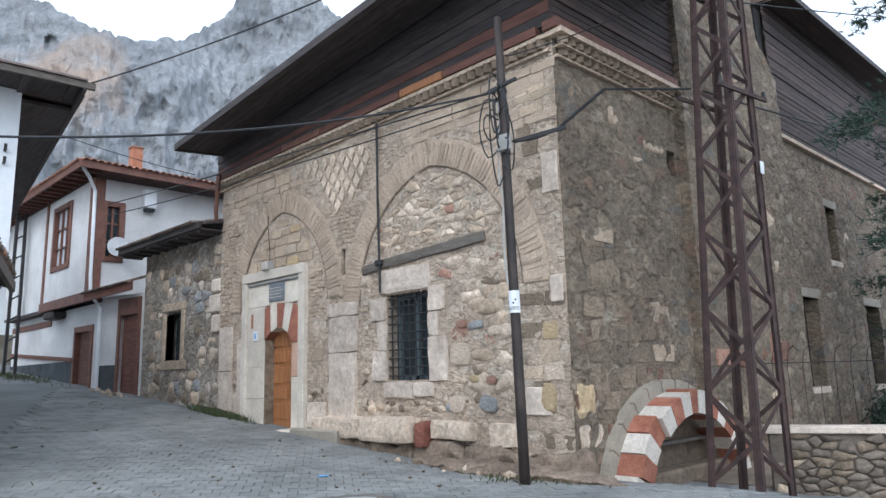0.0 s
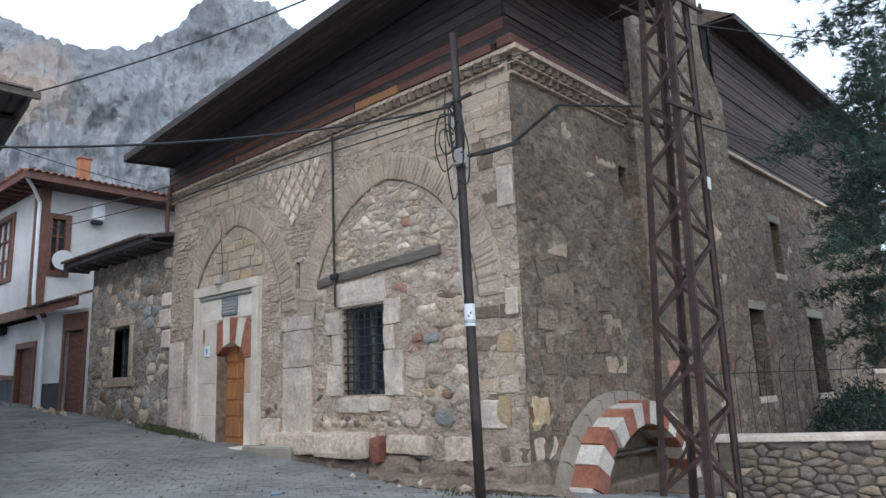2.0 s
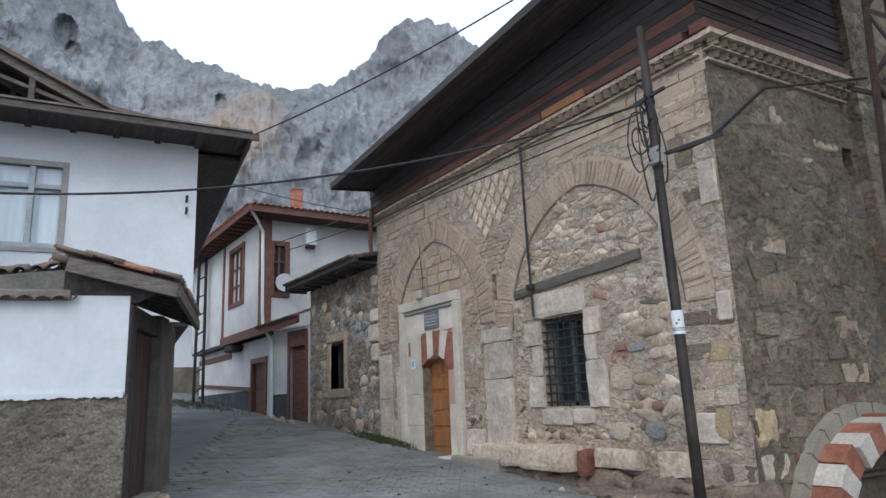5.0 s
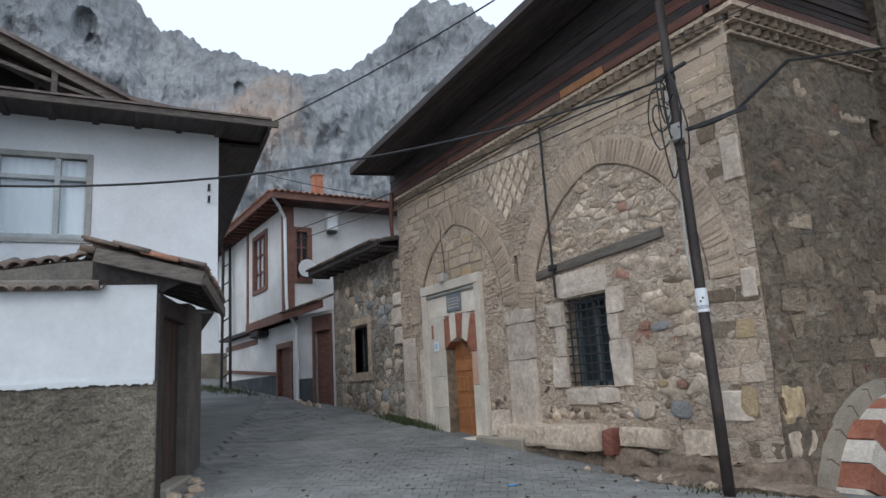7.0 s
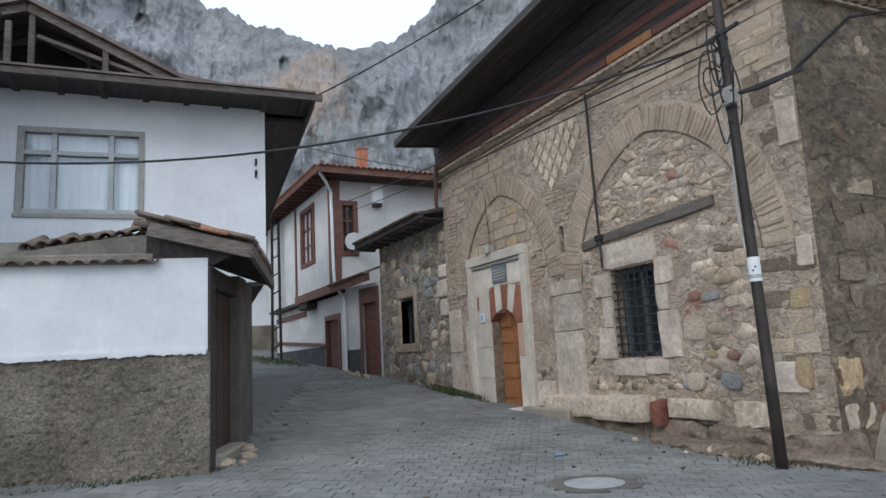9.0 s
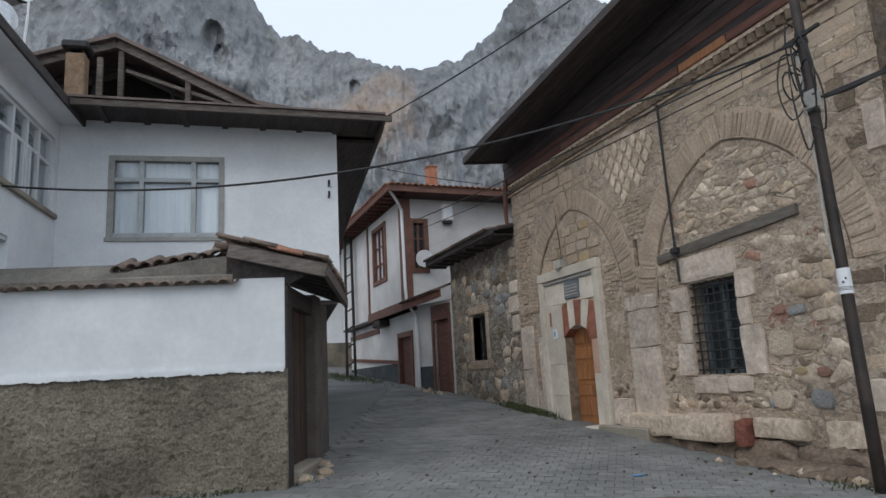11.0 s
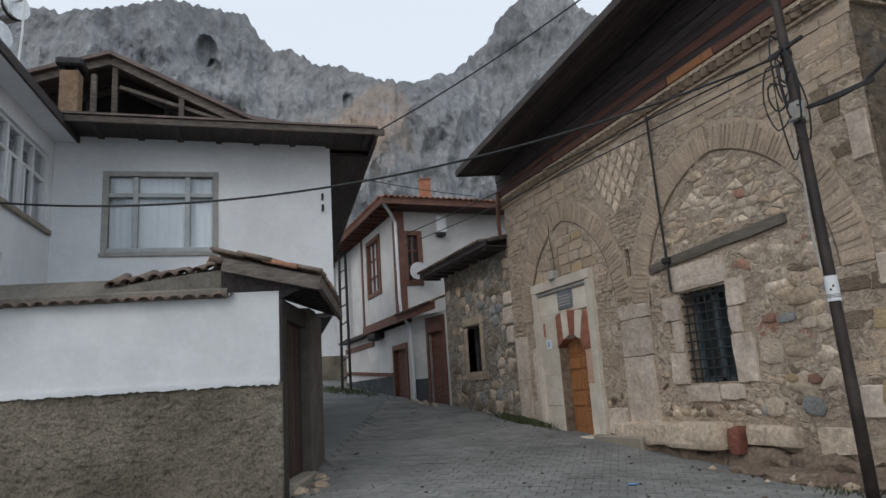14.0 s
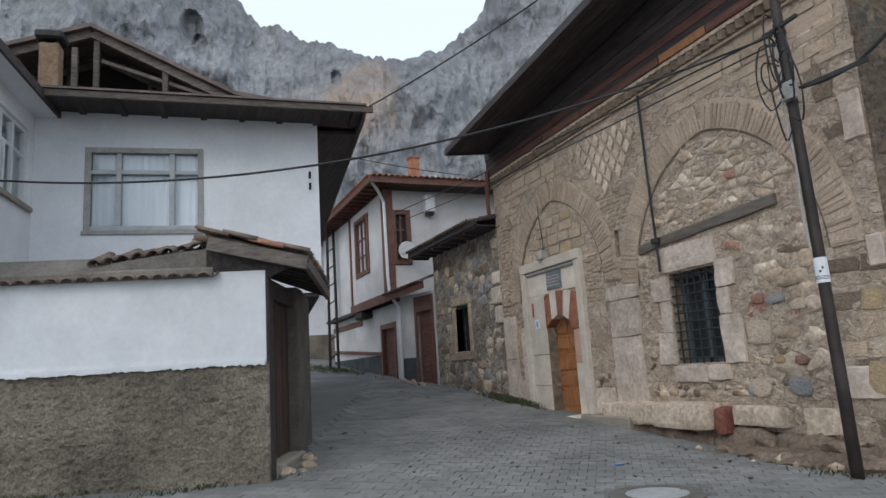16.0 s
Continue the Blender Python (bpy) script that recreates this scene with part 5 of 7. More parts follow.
dish.scale = (0.74, 0.74, 0.74)
bm = bmesh.new()
rings = []
for i in range(6):
    r = 0.36 * i / 5 + 0.001
    rings.append([bm.verts.new((r * math.cos(a * math.pi / 10), -0.45 + 0.55 * r * r, r * 1.1 * math.sin(a * math.pi / 10))) for a in range(20)])
for a, b in zip(rings, rings[1:]):
    for k in range(20):
        bm.faces.new((a[k], a[(k + 1) % 20], b[(k + 1) % 20], b[k]))
bmesh.ops.solidify(bm, geom=bm.faces[:], thickness=0.012)
bmesh.ops.rotate(bm, cent=(0, -0.4, 0), matrix=Matrix.Rotation(radians(-20), 3, "Z") @ Matrix.Rotation(radians(-14), 3, "X"), verts=bm.verts)
bmesh.ops.translate(bm, vec=(0, 0, 0.25), verts=bm.verts)
part("reflector", bm, PVC, dish, smooth=True)
part("feed_arm", tube([(0.03, -0.5, -0.12), (0.1, -0.85, 0.1), (0.12, -0.86, 0.16)], 0.012, 6), IRON, dish)
part("mount", tube([(0, 0.03, 0.0), (0, -0.3, 0.0), (0, -0.36, 0.25)], 0.02, 6), IRON, dish)

# ---- houses at the lane's end ----
far = thing("far_house", "pale house with a dark tiled roof at the lane's end", "house", at=(6.5, 36, 2.2))
TF = Matrix.Translation(-far.location)
part("wall", holed(0, 8, 1.5, 8.2, [(2.6, 3.7, 5.6, 7.4)], 0.3, TF @ wallspace(3.0, 34, 95)), HOUSE_WHITE, far)
w = part("window", block((2.6, 0.15, 5.6), (3.7, 0.16, 7.4), TF @ wallspace(3.0, 34, 95)), bpy.data.materials["dusty_dark_glass"], far)
part("mullion", block((3.1, 0.1, 5.6), (3.2, 0.2, 7.4), TF @ wallspace(3.0, 34, 95)), PVC, w)
part("base", block((-0.2, -0.1, 1.5), (8, 0.0, 3.4), TF @ wallspace(3.0, 34, 95)), ROUGHCAST, far)
part("roof", solid([(-0.6, 8.2), (8.6, 8.2), (6.5, 9.4), (1.5, 9.4)], -0.6, 6, TF @ wallspace(3.0, 34, 95)), TILE, far)
part("shed_roof", solid([(2.8, 7.6), (8.0, 7.6), (8.0, 8.4), (2.8, 8.3)], -2.5, 0, TF @ wallspace(3.0, 33, 95)), TILE, far)
mast = thing("steel_lattice_post", "slim dark lattice post beside the lane", "post", at=(6.35, 26, rise(6.35, 26)))
for dx in (-0.16, 0.16):
    part("upright", beam((dx, 0, 0), (dx * 0.7, 0, 6.5), 0.09), IRON, mast)
for k in range(9):
    part("rung", beam((-0.15, 0, 0.4 + k * 0.68), (0.15, 0, 0.6 + k * 0.68), 0.05), IRON, mast)

# ---- utility pole ----
NEAR = 0.92
from_pole = lambda p: (p[0] * NEAR + 0.05, p[1] * NEAR - 0.06, 1.3 + (p[2] - 1.3) * NEAR)
PB = Vector(from_pole((7.0, 5.6, 0.0)))
pole = thing("utility_pole", "dark leaning steel utility pole with coiled cables", "utility pole", at=PB)
pole.scale = (NEAR, NEAR, NEAR)
LEAN = Vector((-0.03, 0.09, 6.2))
part("shaft", tube([LEAN * (k / 6) + Vector((0, 0, -0.35 if k == 0 else 0)) for k in range(7)], 0.07, 14, 0.056), POLE, pole, smooth=True)
pz = lambda z: LEAN * (z / 6.2)
notice = part("notice", tube([pz(2.03), pz(2.32)], 0.073, 14, 0.072, close=False), PAPER, pole, "white printed notice wrapped round the pole")
for k in range(3):
    part("printed_line", tube([pz(2.07 + k * 0.016), pz(2.076 + k * 0.016)], 0.0742, 14, close=False), BLACK, notice)
for z, a in ((2.16, 205), (2.2, 228)):
    c = pz(z) + Vector((0.073 * math.cos(radians(a)), 0.073 * math.sin(radians(a)), 0))
    part("printed_mark", block((-0.004, -0.01, -0.012), (0.003, 0.01, 0.012), Matrix.Translation(c) @ pose(0, 0, 0, 0, 0, a)), BLACK, notice)
for z in (4.2, 4.36, 5.1, 5.2):
    part("clamp", tube([pz(z - 0.02), pz(z + 0.02)], 0.07, 12), IRON, pole)
part("junction_box", block((-0.17, -0.1, 4.2), (-0.08, 0.08, 4.42), None, 0.01), FRAME_GREY, pole)
part("bracket", beam((0.05, -0.05, 4.36), (0.25, -0.75, 4.42), 0.03, 0.05), IRON, pole)
part("crossarm", beam((-0.12, -0.25, 5.15), (-0.05, 0.3, 5.15), 0.04), IRON, pole)
part("riser_cable", tube([pz(z) + Vector((-0.1 + 0.01 * math.sin(z * 3), 0.03 + 0.02 * math.sin(z * 5), 0)) for z in np.arange(2.4, 5.2, 0.2)], 0.014, 6), FRAME_GREY, pole, "pale cable tied along the shaft")
rnd = random.Random(11)
for k in range(9):
    z1, z0 = rnd.uniform(4.6, 5.3), rnd.uniform(3.7, 4.5)
    sy, sx = rnd.uniform(-0.35, 0.3), rnd.uniform(-0.2, 0.0)
    pts = [pz(z1) + Vector((-0.08, 0.02, 0)), pz(z1) + Vector((sx - 0.1, sy * 0.6, 0.03)), pz((z0 + z1) / 2) + Vector((sx - 0.12, sy, 0)), pz(z0) + Vector((sx * 0.6 - 0.1, sy * 0.7, 0)), pz(z0 + 0.15) + Vector((-0.08, 0.0, 0))]
    fine = []
    for i in range(len(pts) - 1):
        for t in (0, 0.33, 0.66):
            p0, p1, p2, p3 = pts[max(i - 1, 0)], pts[i], pts[i + 1], pts[min(i + 2, len(pts) - 1)]
            fine.append(0.5 * (2 * p1 + (p2 - p0) * t + (2 * p0 - 5 * p1 + 4 * p2 - p3) * t * t + (3 * p1 - p0 - 3 * p2 + p3) * t ** 3))
    part("cable_loop", tube(fine + [pts[-1]], 0.011, 5), BLACK, pole)


def hung(name, a, b, sag, r, label, mat=None, n=24):
    a, b = Vector(a), Vector(b)
    ob = part(name, tube([a.lerp(b, k / n) - Vector((0, 0, 4 * sag * (k / n) * (1 - k / n))) for k in range(n + 1)], r, 6), mat or BLACK)
    return tagged(ob, label, "cable", "overhead cables")


hung("overhead_cable", from_pole((6.9, 5.72, 5.08)), (-2.13, 10.2, 4.12), 0.6, 0.014, "thick black cable slung across the lane")
hung("overhead_cable", from_pole((6.9, 5.7, 5.1)), (6.95, 19.9, 6.25), 0.05, 0.012, "thin black cable along the facade")
hung("overhead_cable", from_pole((6.85, 5.7, 4.95)), (6.9, 19.9, 5.9), 0.1, 0.01, "thin black cable along the facade")
hung("overhead_cable", (3.3, 10.65, 5.75), (8.1, 3.3, 8.6), 0.35, 0.012, "black wire from the roof corner to the steel tower")
hung("overhead_cable", (3.4, 13.5, 5.9), (6.6, 13.9, 5.7), 0.05, 0.008, "thin wire between the eaves")
hung("overhead_cable", (7.25, 4.85, 4.42), (7.5, 4.3, 4.85), 0.0, 0.022, "thick black cable splice by the wall corner", n=4)
hung("overhead_cable", (7.5, 4.3, 4.85), (8.05, 3.4, 4.72), 0.0, 0.016, "black cable running to the steel tower", n=4)
hung("overhead_cable", from_pole((7.0, 5.55, 4.35)), (7.25, 4.85, 4.42), 0.05, 0.016, "black cable from the pole to the corner", n=6)
hung("overhead_cable", (8.2, 3.3, 4.7), (30, 2.6, 8.5), 0.25, 0.014, "black cable running on from the tower")
hung("overhead_cable", (8.2, 3.3, 6.0), (30, -2.0, 12.0), 0.4, 0.01, "thin wire running on from the tower")
hung("overhead_cable", (8.2, 3.3, 6.2), (26, 9, 16.0), 0.2, 0.01, "thin wire rising from the tower")
hung("overhead_cable", from_pole((7.0, 5.6, 5.6)), (8.1, 3.35, 6.2), 0.1, 0.008, "thin wire between pole and tower")

# ---- lattice tower ----
TB = Vector((8.21, 3.215, -0.3))
tower = thing("lattice_tower", "rusty brown riveted lattice steel power tower", "tower", at=TB)
tower.rotation_euler = (radians(1.3), radians(0.5), 0)
W0, W1, TH = 0.32, 0.17, 8.8
TURN = Matrix.Rotation(radians(-11), 3, "Z")


def leg(i, z):
    w = W0 + (W1 - W0) * z / TH
    return TURN @ Vector((w * (1 if i in (0, 3) else -1), w * (1 if i < 2 else -1), 0)) + Vector((0.03 * z / TH, -0.02 * z / TH, z))


for i in range(4):
    bm = bmesh.new()
    a, b = leg(i, 0), leg(i, TH)
    c = TURN @ Vector((-1 if i in (0, 3) else 1, 0, 0)) * 0.025
    d = TURN @ Vector((0, -1 if i < 2 else 1, 0)) * 0.025
    for o, ext in ((c, TURN @ Vector((0.046, 0, 0))), (d, TURN @ Vector((0, 0.046, 0)))):
        th = (TURN @ Vector((0, 0.006, 0))) if o is c else (TURN @ Vector((0.006, 0, 0)))
        vs = []
        for p in (a, b):
            vs += [bm.verts.new(p + o - ext - th), bm.verts.new(p + o + ext - th), bm.verts.new(p + o + ext + th), bm.verts.new(p + o - ext + th)]
        for f in ((0, 1, 2, 3), (4, 7, 6, 5), (0, 4, 5, 1), (1, 5, 6, 2), (2, 6, 7, 3), (3, 7, 4, 0)):
            bm.faces.new([vs[j] for j in f])
    part("leg_angle", bm, RUST, tower)
for f in range(4):
    i, j = f, (f + 1) % 4
    z, k = 0.25, f % 2
    while z < TH - 0.6:
        h = 0.52 - 0.018 * z
        p, q = (leg(i, z), leg(j, z + h)) if k % 2 else (leg(j, z), leg(i, z + h))
        part("lattice_bar", beam(p, q, 0.012, 0.05), RUST, tower)
        z += h
        k += 1
for z in (4.85, 6.35):
    for s_ in (-1, 1):
        part("crossarm", beam(TURN @ Vector((-0.5, 0.28 * s_, 0)) + Vector((0, 0, z)), TURN @ Vector((0.5, 0.28 * s_, 0)) + Vector((0, 0, z)), 0.03, 0.05), RUST, tower)
    for x in (-0.45, 0.45):
        part("insulator", tube([TURN @ Vector((x, -0.28, 0)) + Vector((0, 0, z + h_)) for h_ in (0, 0.04, 0.05, 0.1)], 0.03, 8, 0.02), IRON, tower)
part("number_plate_bar", block((0.1, -0.36, 3.85), (0.2, -0.35, 4.0), None), PAPER, tower, "small pale metal plate")

# ---- low yard wall with white coping, fence and pine ----
LWALL = wallspace(9.02, 3.25, 156, -0.15)
lowwall = thing("wall_low", "low rubble wall with a white coping", "wall", kind="structure")
part("core", holed(0, 4.6, -0.4, 0.6, [], 0.3, LWALL, 0.12, lambda u, z: 0.02 * noise.noise((u * 5, z * 5, 3))), DARK_JOINT, lowwall)
part("coping", block((-0.05, -0.05, 0.6), (4.65, 0.36, 0.68), LWALL, 0.012), LIMESTONE, lowwall, "white painted coping")
fence = thing("iron_fence", "thin dark iron fence with bowed tops behind the low wall", "fence", at=LWALL @ Vector((0.3, 1.0, 0)))
FE = Matrix.Translation(-fence.location) @ LWALL
for k in range(17):
    u = 0.2 + k * 0.19
    part("fence_bar", tube([FE @ Vector((u, 1.0, 0.1)), FE @ Vector((u, 1.0, 1.45)), FE @ Vector((u + 0.03, 0.98, 1.62)), FE @ Vector((u + 0.1, 0.93, 1.68))], 0.005, 5), IRON, fence)
for z in (0.5, 1.45):
    part("fence_rail", beam(FE @ Vector((0.1, 1.0, z)), FE @ Vector((3.4, 1.0, z)), 0.012), IRON, fence)
yardbed = part("yard_bed", block((9.4, -2.0, -0.5), (30, 4.6, -0.24)), DIRT)
tagged(yardbed, "dark earth of the yard beside the stone wall", "ground", kind="structure")

rnd = random.Random(21)


def pine(at, height, reach, bare):
    tree = thing("pine_tree", "dark green pine tree with drooping needled branches", "tree", at=at)
    part("trunk", tube([Vector((0.08 * math.sin(k), 0.06 * math.cos(k * 1.3), height * k / 8)) for k in range(9)], 0.17, 10, 0.03), BARK, tree, smooth=True)
    bm = bmesh.new()
    for k in range(64):
        z = bare + (height - bare) * (k + rnd.random()) / 64
        L = reach * (1 - ((z - bare) / (height - bare)) ** 1.6 * 0.85) * rnd.uniform(0.6, 1.1)
        a = k * 2.4 + rnd.uniform(-0.3, 0.3)
        d = Vector((math.cos(a), math.sin(a), 0))
        n = 6
        pts = [Vector((0, 0, z)) + d * L * i / n + Vector((rnd.uniform(-0.05, 0.05), rnd.uniform(-0.05, 0.05), 0.25 * L * (i / n) - 0.35 * L * (i / n) ** 2)) for i in range(n + 1)]
        if k % 2 == 0:
            part("limb", tube(pts, 0.03, 5, 0.008), BARK, tree)
        for i in range(1, n + 1):
            for s in range(int(14 * L) + 2):
                c = pts[i] + Vector((rnd.gauss(0, 0.16), rnd.gauss(0, 0.16), rnd.gauss(0, 0.1)))
                ax = (d * 0.8 + Vector((rnd.gauss(0, 0.6), rnd.gauss(0, 0.6), rnd.gauss(0.2, 0.5)))).normalized()
                for w in range(9):
                    t = (ax + Vector((rnd.gauss(0, 0.5), rnd.gauss(0, 0.5), rnd.gauss(0, 0.5)))).normalized()
                    sd = t.cross(Vector((rnd.random(), rnd.random(), rnd.random()))).normalized() * 0.007
                    ln = rnd.uniform(0.12, 0.24)
                    bm.faces.new((bm.verts.new(c - sd), bm.verts.new(c + sd), bm.verts.new(c + t * ln)))
    me = bpy.data.meshes.new("crown")
    bm.to_mesh(me)
    bm.free()
    me.materials.append(NEEDLE)
    crown = new("crown", me)
    crown.parent = tree
    return tree


pine((13.0, 0.35, -0.24), 12.0, 2.9, 3.2)
pine((17.8, 2.0, -0.24), 9.0, 1.9, 1.6)


def shrub(at, size):
    bush = thing("shrub", "dark green leafy shrub in the yard", "shrub", "yard shrubs", at=at)
    bm = bmesh.new()
    for _ in range(int(2600 * size)):
        d = Vector((rnd.gauss(0, 1), rnd.gauss(0, 1), rnd.gauss(0, 1))).normalized() * size * rnd.uniform(0.45, 1.0) ** 0.5
        c = Vector((d.x, d.y, abs(d.z) * 1.1 + 0.1)) * (1 + 0.25 * noise.noise(d * 2.5))
        t = Vector((rnd.gauss(0, 1), rnd.gauss(0, 1), rnd.gauss(0, 1))).normalized() * 0.05
        s = t.cross(Vector((rnd.random(), rnd.random(), rnd.random()))).normalized() * 0.022
        bm.faces.new((bm.verts.new(c - t), bm.verts.new(c + s), bm.verts.new(c + t), bm.verts.new(c - s)))
    me = bpy.data.meshes.new("leaves")
    bm.to_mesh(me)
    bm.free()
    me.materials.append(NEEDLE)
    new("leaves", me).parent = bush
    for k in range(4):
        part("stem", tube([(0.05 * k - 0.1, 0, 0), (0.5 * size * math.cos(k * 1.3), 0.5 * size * math.sin(k * 1.3), 0.8 * size)], 0.015, 5), BARK, bush)


for x, y, s_ in ((14.6, 2.3, 0.55), (16.4, 3.0, 0.9), (18.6, 3.3, 1.1)):
    shrub((x, y, -0.24), s_)

# ---- cliffs behind the town ----
RIDGE = [(-60, 22), (-30, 27), (-8, 28.7), (0, 30.8), (5.9, 30.2), (8.4, 27.6), (10, 27.9), (12.4, 26.6), (14.4, 26.7), (17.3, 25.6), (20.8, 25.3), (24.4, 26), (27.4, 27.9), (28.8, 29.7), (31, 31), (34.8, 30.4), (37.2, 28.5), (41, 25), (60, 18), (120, 10)]
ra, re = [p[0] for p in RIDGE], [p[1] for p in RIDGE]
NA, NV = 720, 190
verts, faces = [], []
for i in range(NA):
    az = -45 + 110 * i / (NA - 1)
    a = radians(az)
    top = 0.2 + np.interp(az, ra, re) + 0.35 * noise.noise((az * 0.9, 0, 1)) + 0.3 * noise.noise((az * 2.7, 3, 1))
    for j in range(NV):
        f = j / (NV - 1)
        el = -2 + (top + 2) * f
        r = 120 + 55 * f + 12 * math.sin(az * 0.25)
        x, y = math.sin(a), math.cos(a)
        z = r * math.tan(radians(el))
        q = Vector((az * 2.4, z * 0.55, 0.0))
        crag = 11 * noise.noise(q * 0.045) + 12.0 * (abs(noise.noise(Vector((q.x * 0.09, q.y * 0.035, 4)))) - 0.2) + 4.5 * (abs(noise.noise(Vector((q.x * 0.2, q.y * 0.1, 7)))) - 0.2) + 2.4 * noise.noise(Vector((q.x * 0.5, q.y * 0.3, 2))) + 0.8 * noise.noise(Vector((q.x * 1.2, q.y * 0.8, 9))) + 0.3 * noise.noise(Vector((q.x * 2.2, q.y * 1.3, 15)))
        crag += 3.0 * noise.noise(Vector((q.x * 0.03 + q.y * 0.02, q.y * 0.16 - q.x * 0.05, 12)))
        for ca, ce, cr, cd in ((14.7, 24.1, 0.42, 5), (2.7, 27.4, 0.8, 8), (3.4, 26.2, 0.5, 5)):
            g = ((az - ca) / cr) ** 2 + ((el - ce) / (cr * 1.35)) ** 2
            if g < 1.6:
                crag += cd * max(0.0, 1 - g * g / 2.5)
        w = min(1.0, 6 * (1 - f) + 0.25)
        rr_ = r + crag * w
        verts.append((x * rr_, y * rr_, 1.3 + rr_ * math.tan(radians(el))))
for i in range(NA - 1):
    for j in range(NV - 1):
        k = i * NV + j
        faces.append((k, k + NV, k + NV + 1, k + 1))
me = bpy.data.meshes.new("cliff")
me.from_pydata(verts, [], faces)
me.materials.append(CLIFF)
for p in me.polygons:
    p.use_smooth = False
cliff = new("cliff", me)
tagged(cliff, "steep grey limestone cliffs with caves above the town", "cliff", kind="structure")

# manhole in the crossing
mh = thing("manhole", "round pale manhole cover set in a dark ring", "manhole cover", at=(4.55, 5.75, rise(4.55, 5.75)))
part("ring", tube([(0, 0, -0.03), (0, 0, 0.016)], 0.47, 28), surface("dark_concrete_ring", (0.09, 0.08, 0.07), (0.15, 0.14, 0.12), 4, 40, 0.5, 0.9), mh)
part("cover", tube([(0, 0, 0.0), (0, 0, 0.022)], 0.3, 28), surface("pale_cast_cover", (0.3, 0.31, 0.31), (0.4, 0.41, 0.41), 5, 50, 0.4, 0.7), mh)

# ---- masonry: stones, bricks and pavers ----
rnd = random.Random(77)


def stone_shape(seed, n=9, squarish=0.5):
    """An irregular pillow about one unit wide and high, proud by one unit along -y."""
    r = random.Random(seed)
    bm = bmesh.new()
    rings = []
    out = []
    for k in range(n):
        a = 2 * math.pi * (k + r.uniform(-0.2, 0.2)) / n
        c, s = math.cos(a), math.sin(a)
        q = 0.5 / max(abs(c), abs(s))
        rad = (0.5 * (1 - squarish) + q * squarish) * r.uniform(0.86, 1.0)
        out.append((rad * c, rad * s))
    for y, sc in ((0.35, 1.0), (-0.45, 0.98), (-0.9, 0.8)):
        rings.append([bm.verts.new((x * sc, y + (r.uniform(-0.12, 0.12) if y < 0 else 0), z * sc)) for x, z in out])
    for a, b in zip(rings, rings[1:]):
        for k in range(n):
            bm.faces.new((a[k], a[(k + 1) % n], b[(k + 1) % n], b[k]))
    c = bm.verts.new((r.uniform(-0.1, 0.1), -1.0, r.uniform(-0.1, 0.1)))
    for k in range(n):
        bm.faces.new((rings[-1][k], rings[-1][(k + 1) % n], c))
    return bm


def ashlar_shape(seed, wear=0.02):
    """A squared block with worn arrises; wear makes its outline uneven."""
    r = random.Random(seed)
    bm = bmesh.new()
    o = [(-0.5, -0.5), (0.0, -0.5), (0.5, -0.5), (0.5, 0.0), (0.5, 0.5), (0.0, 0.5), (-0.5, 0.5), (-0.5, 0.0)]
    j = [(x * r.uniform(1 - wear * 2, 1) + r.uniform(-wear, wear), z * r.uniform(1 - wear * 1.2, 1) * (1 - wear * 0.7 * (abs(x) + abs(z) > 0.9)) + r.uniform(-wear, wear) * 0.5) for x, z in o]
    rings = []
    for y, sc in ((0.4, 1.0), (-0.6, 1.0), (-1.0, 0.94)):
        rings.append([bm.verts.new((x * sc, y + (r.uniform(-0.25, 0.25) if y < 0 else 0), z * sc)) for x, z in j])
    for p, q in zip(rings, rings[1:]):
        for k in range(8):
            bm.faces.new((p[k], p[(k + 1) % 8], q[(k + 1) % 8], q[k]))
    c = bm.verts.new((r.uniform(-0.1, 0.1), -1.0, r.uniform(-0.1, 0.1)))
    for k in range(8):
        bm.faces.new((rings[-1][k], rings[-1][(k + 1) % 8], c))
    return bm


SHAPES = {}


def shape(kind, mat):
    """One of six shared meshes of a kind in a material."""
    k = rnd.randrange(6)
    key = (kind, mat.name, k)
    if key not in SHAPES:
        bm = ashlar_shape(k) if kind == "block" else ashlar_shape(k + 20, 0.07) if kind == "slab" else stone_shape(k, 8 + k % 3, 0.45 + 0.08 * k)
        SHAPES[key] = mesh_of(bm, kind, mat, smooth=kind == "stone")
    return SHAPES[key]


def rest_of(name, items, parent):
    """The pieces past those that can be picked apart, joined into one mesh."""
    if not items:
        return
    verts, faces, mats, slots = [], [], [], []
    for me, m in items:
        base = len(verts)
        mat = me.materials[0]
        if mat not in mats:
            mats.append(mat)
        verts += [tuple(m @ v.co) for v in me.vertices]
        for p in me.polygons:
            faces.append([base + i for i in p.vertices])
            slots.append(mats.index(mat))
    me = bpy.data.meshes.new(name)
    me.from_pydata(verts, [], faces)
    for m in mats:
        me.materials.append(m)
    me.polygons.foreach_set("material_index", slots)
    me.polygons.foreach_set("use_smooth", [True] * len(faces))
    ob = new(name, me)
    ob.parent = parent
    tagged(ob, kind="stuff")


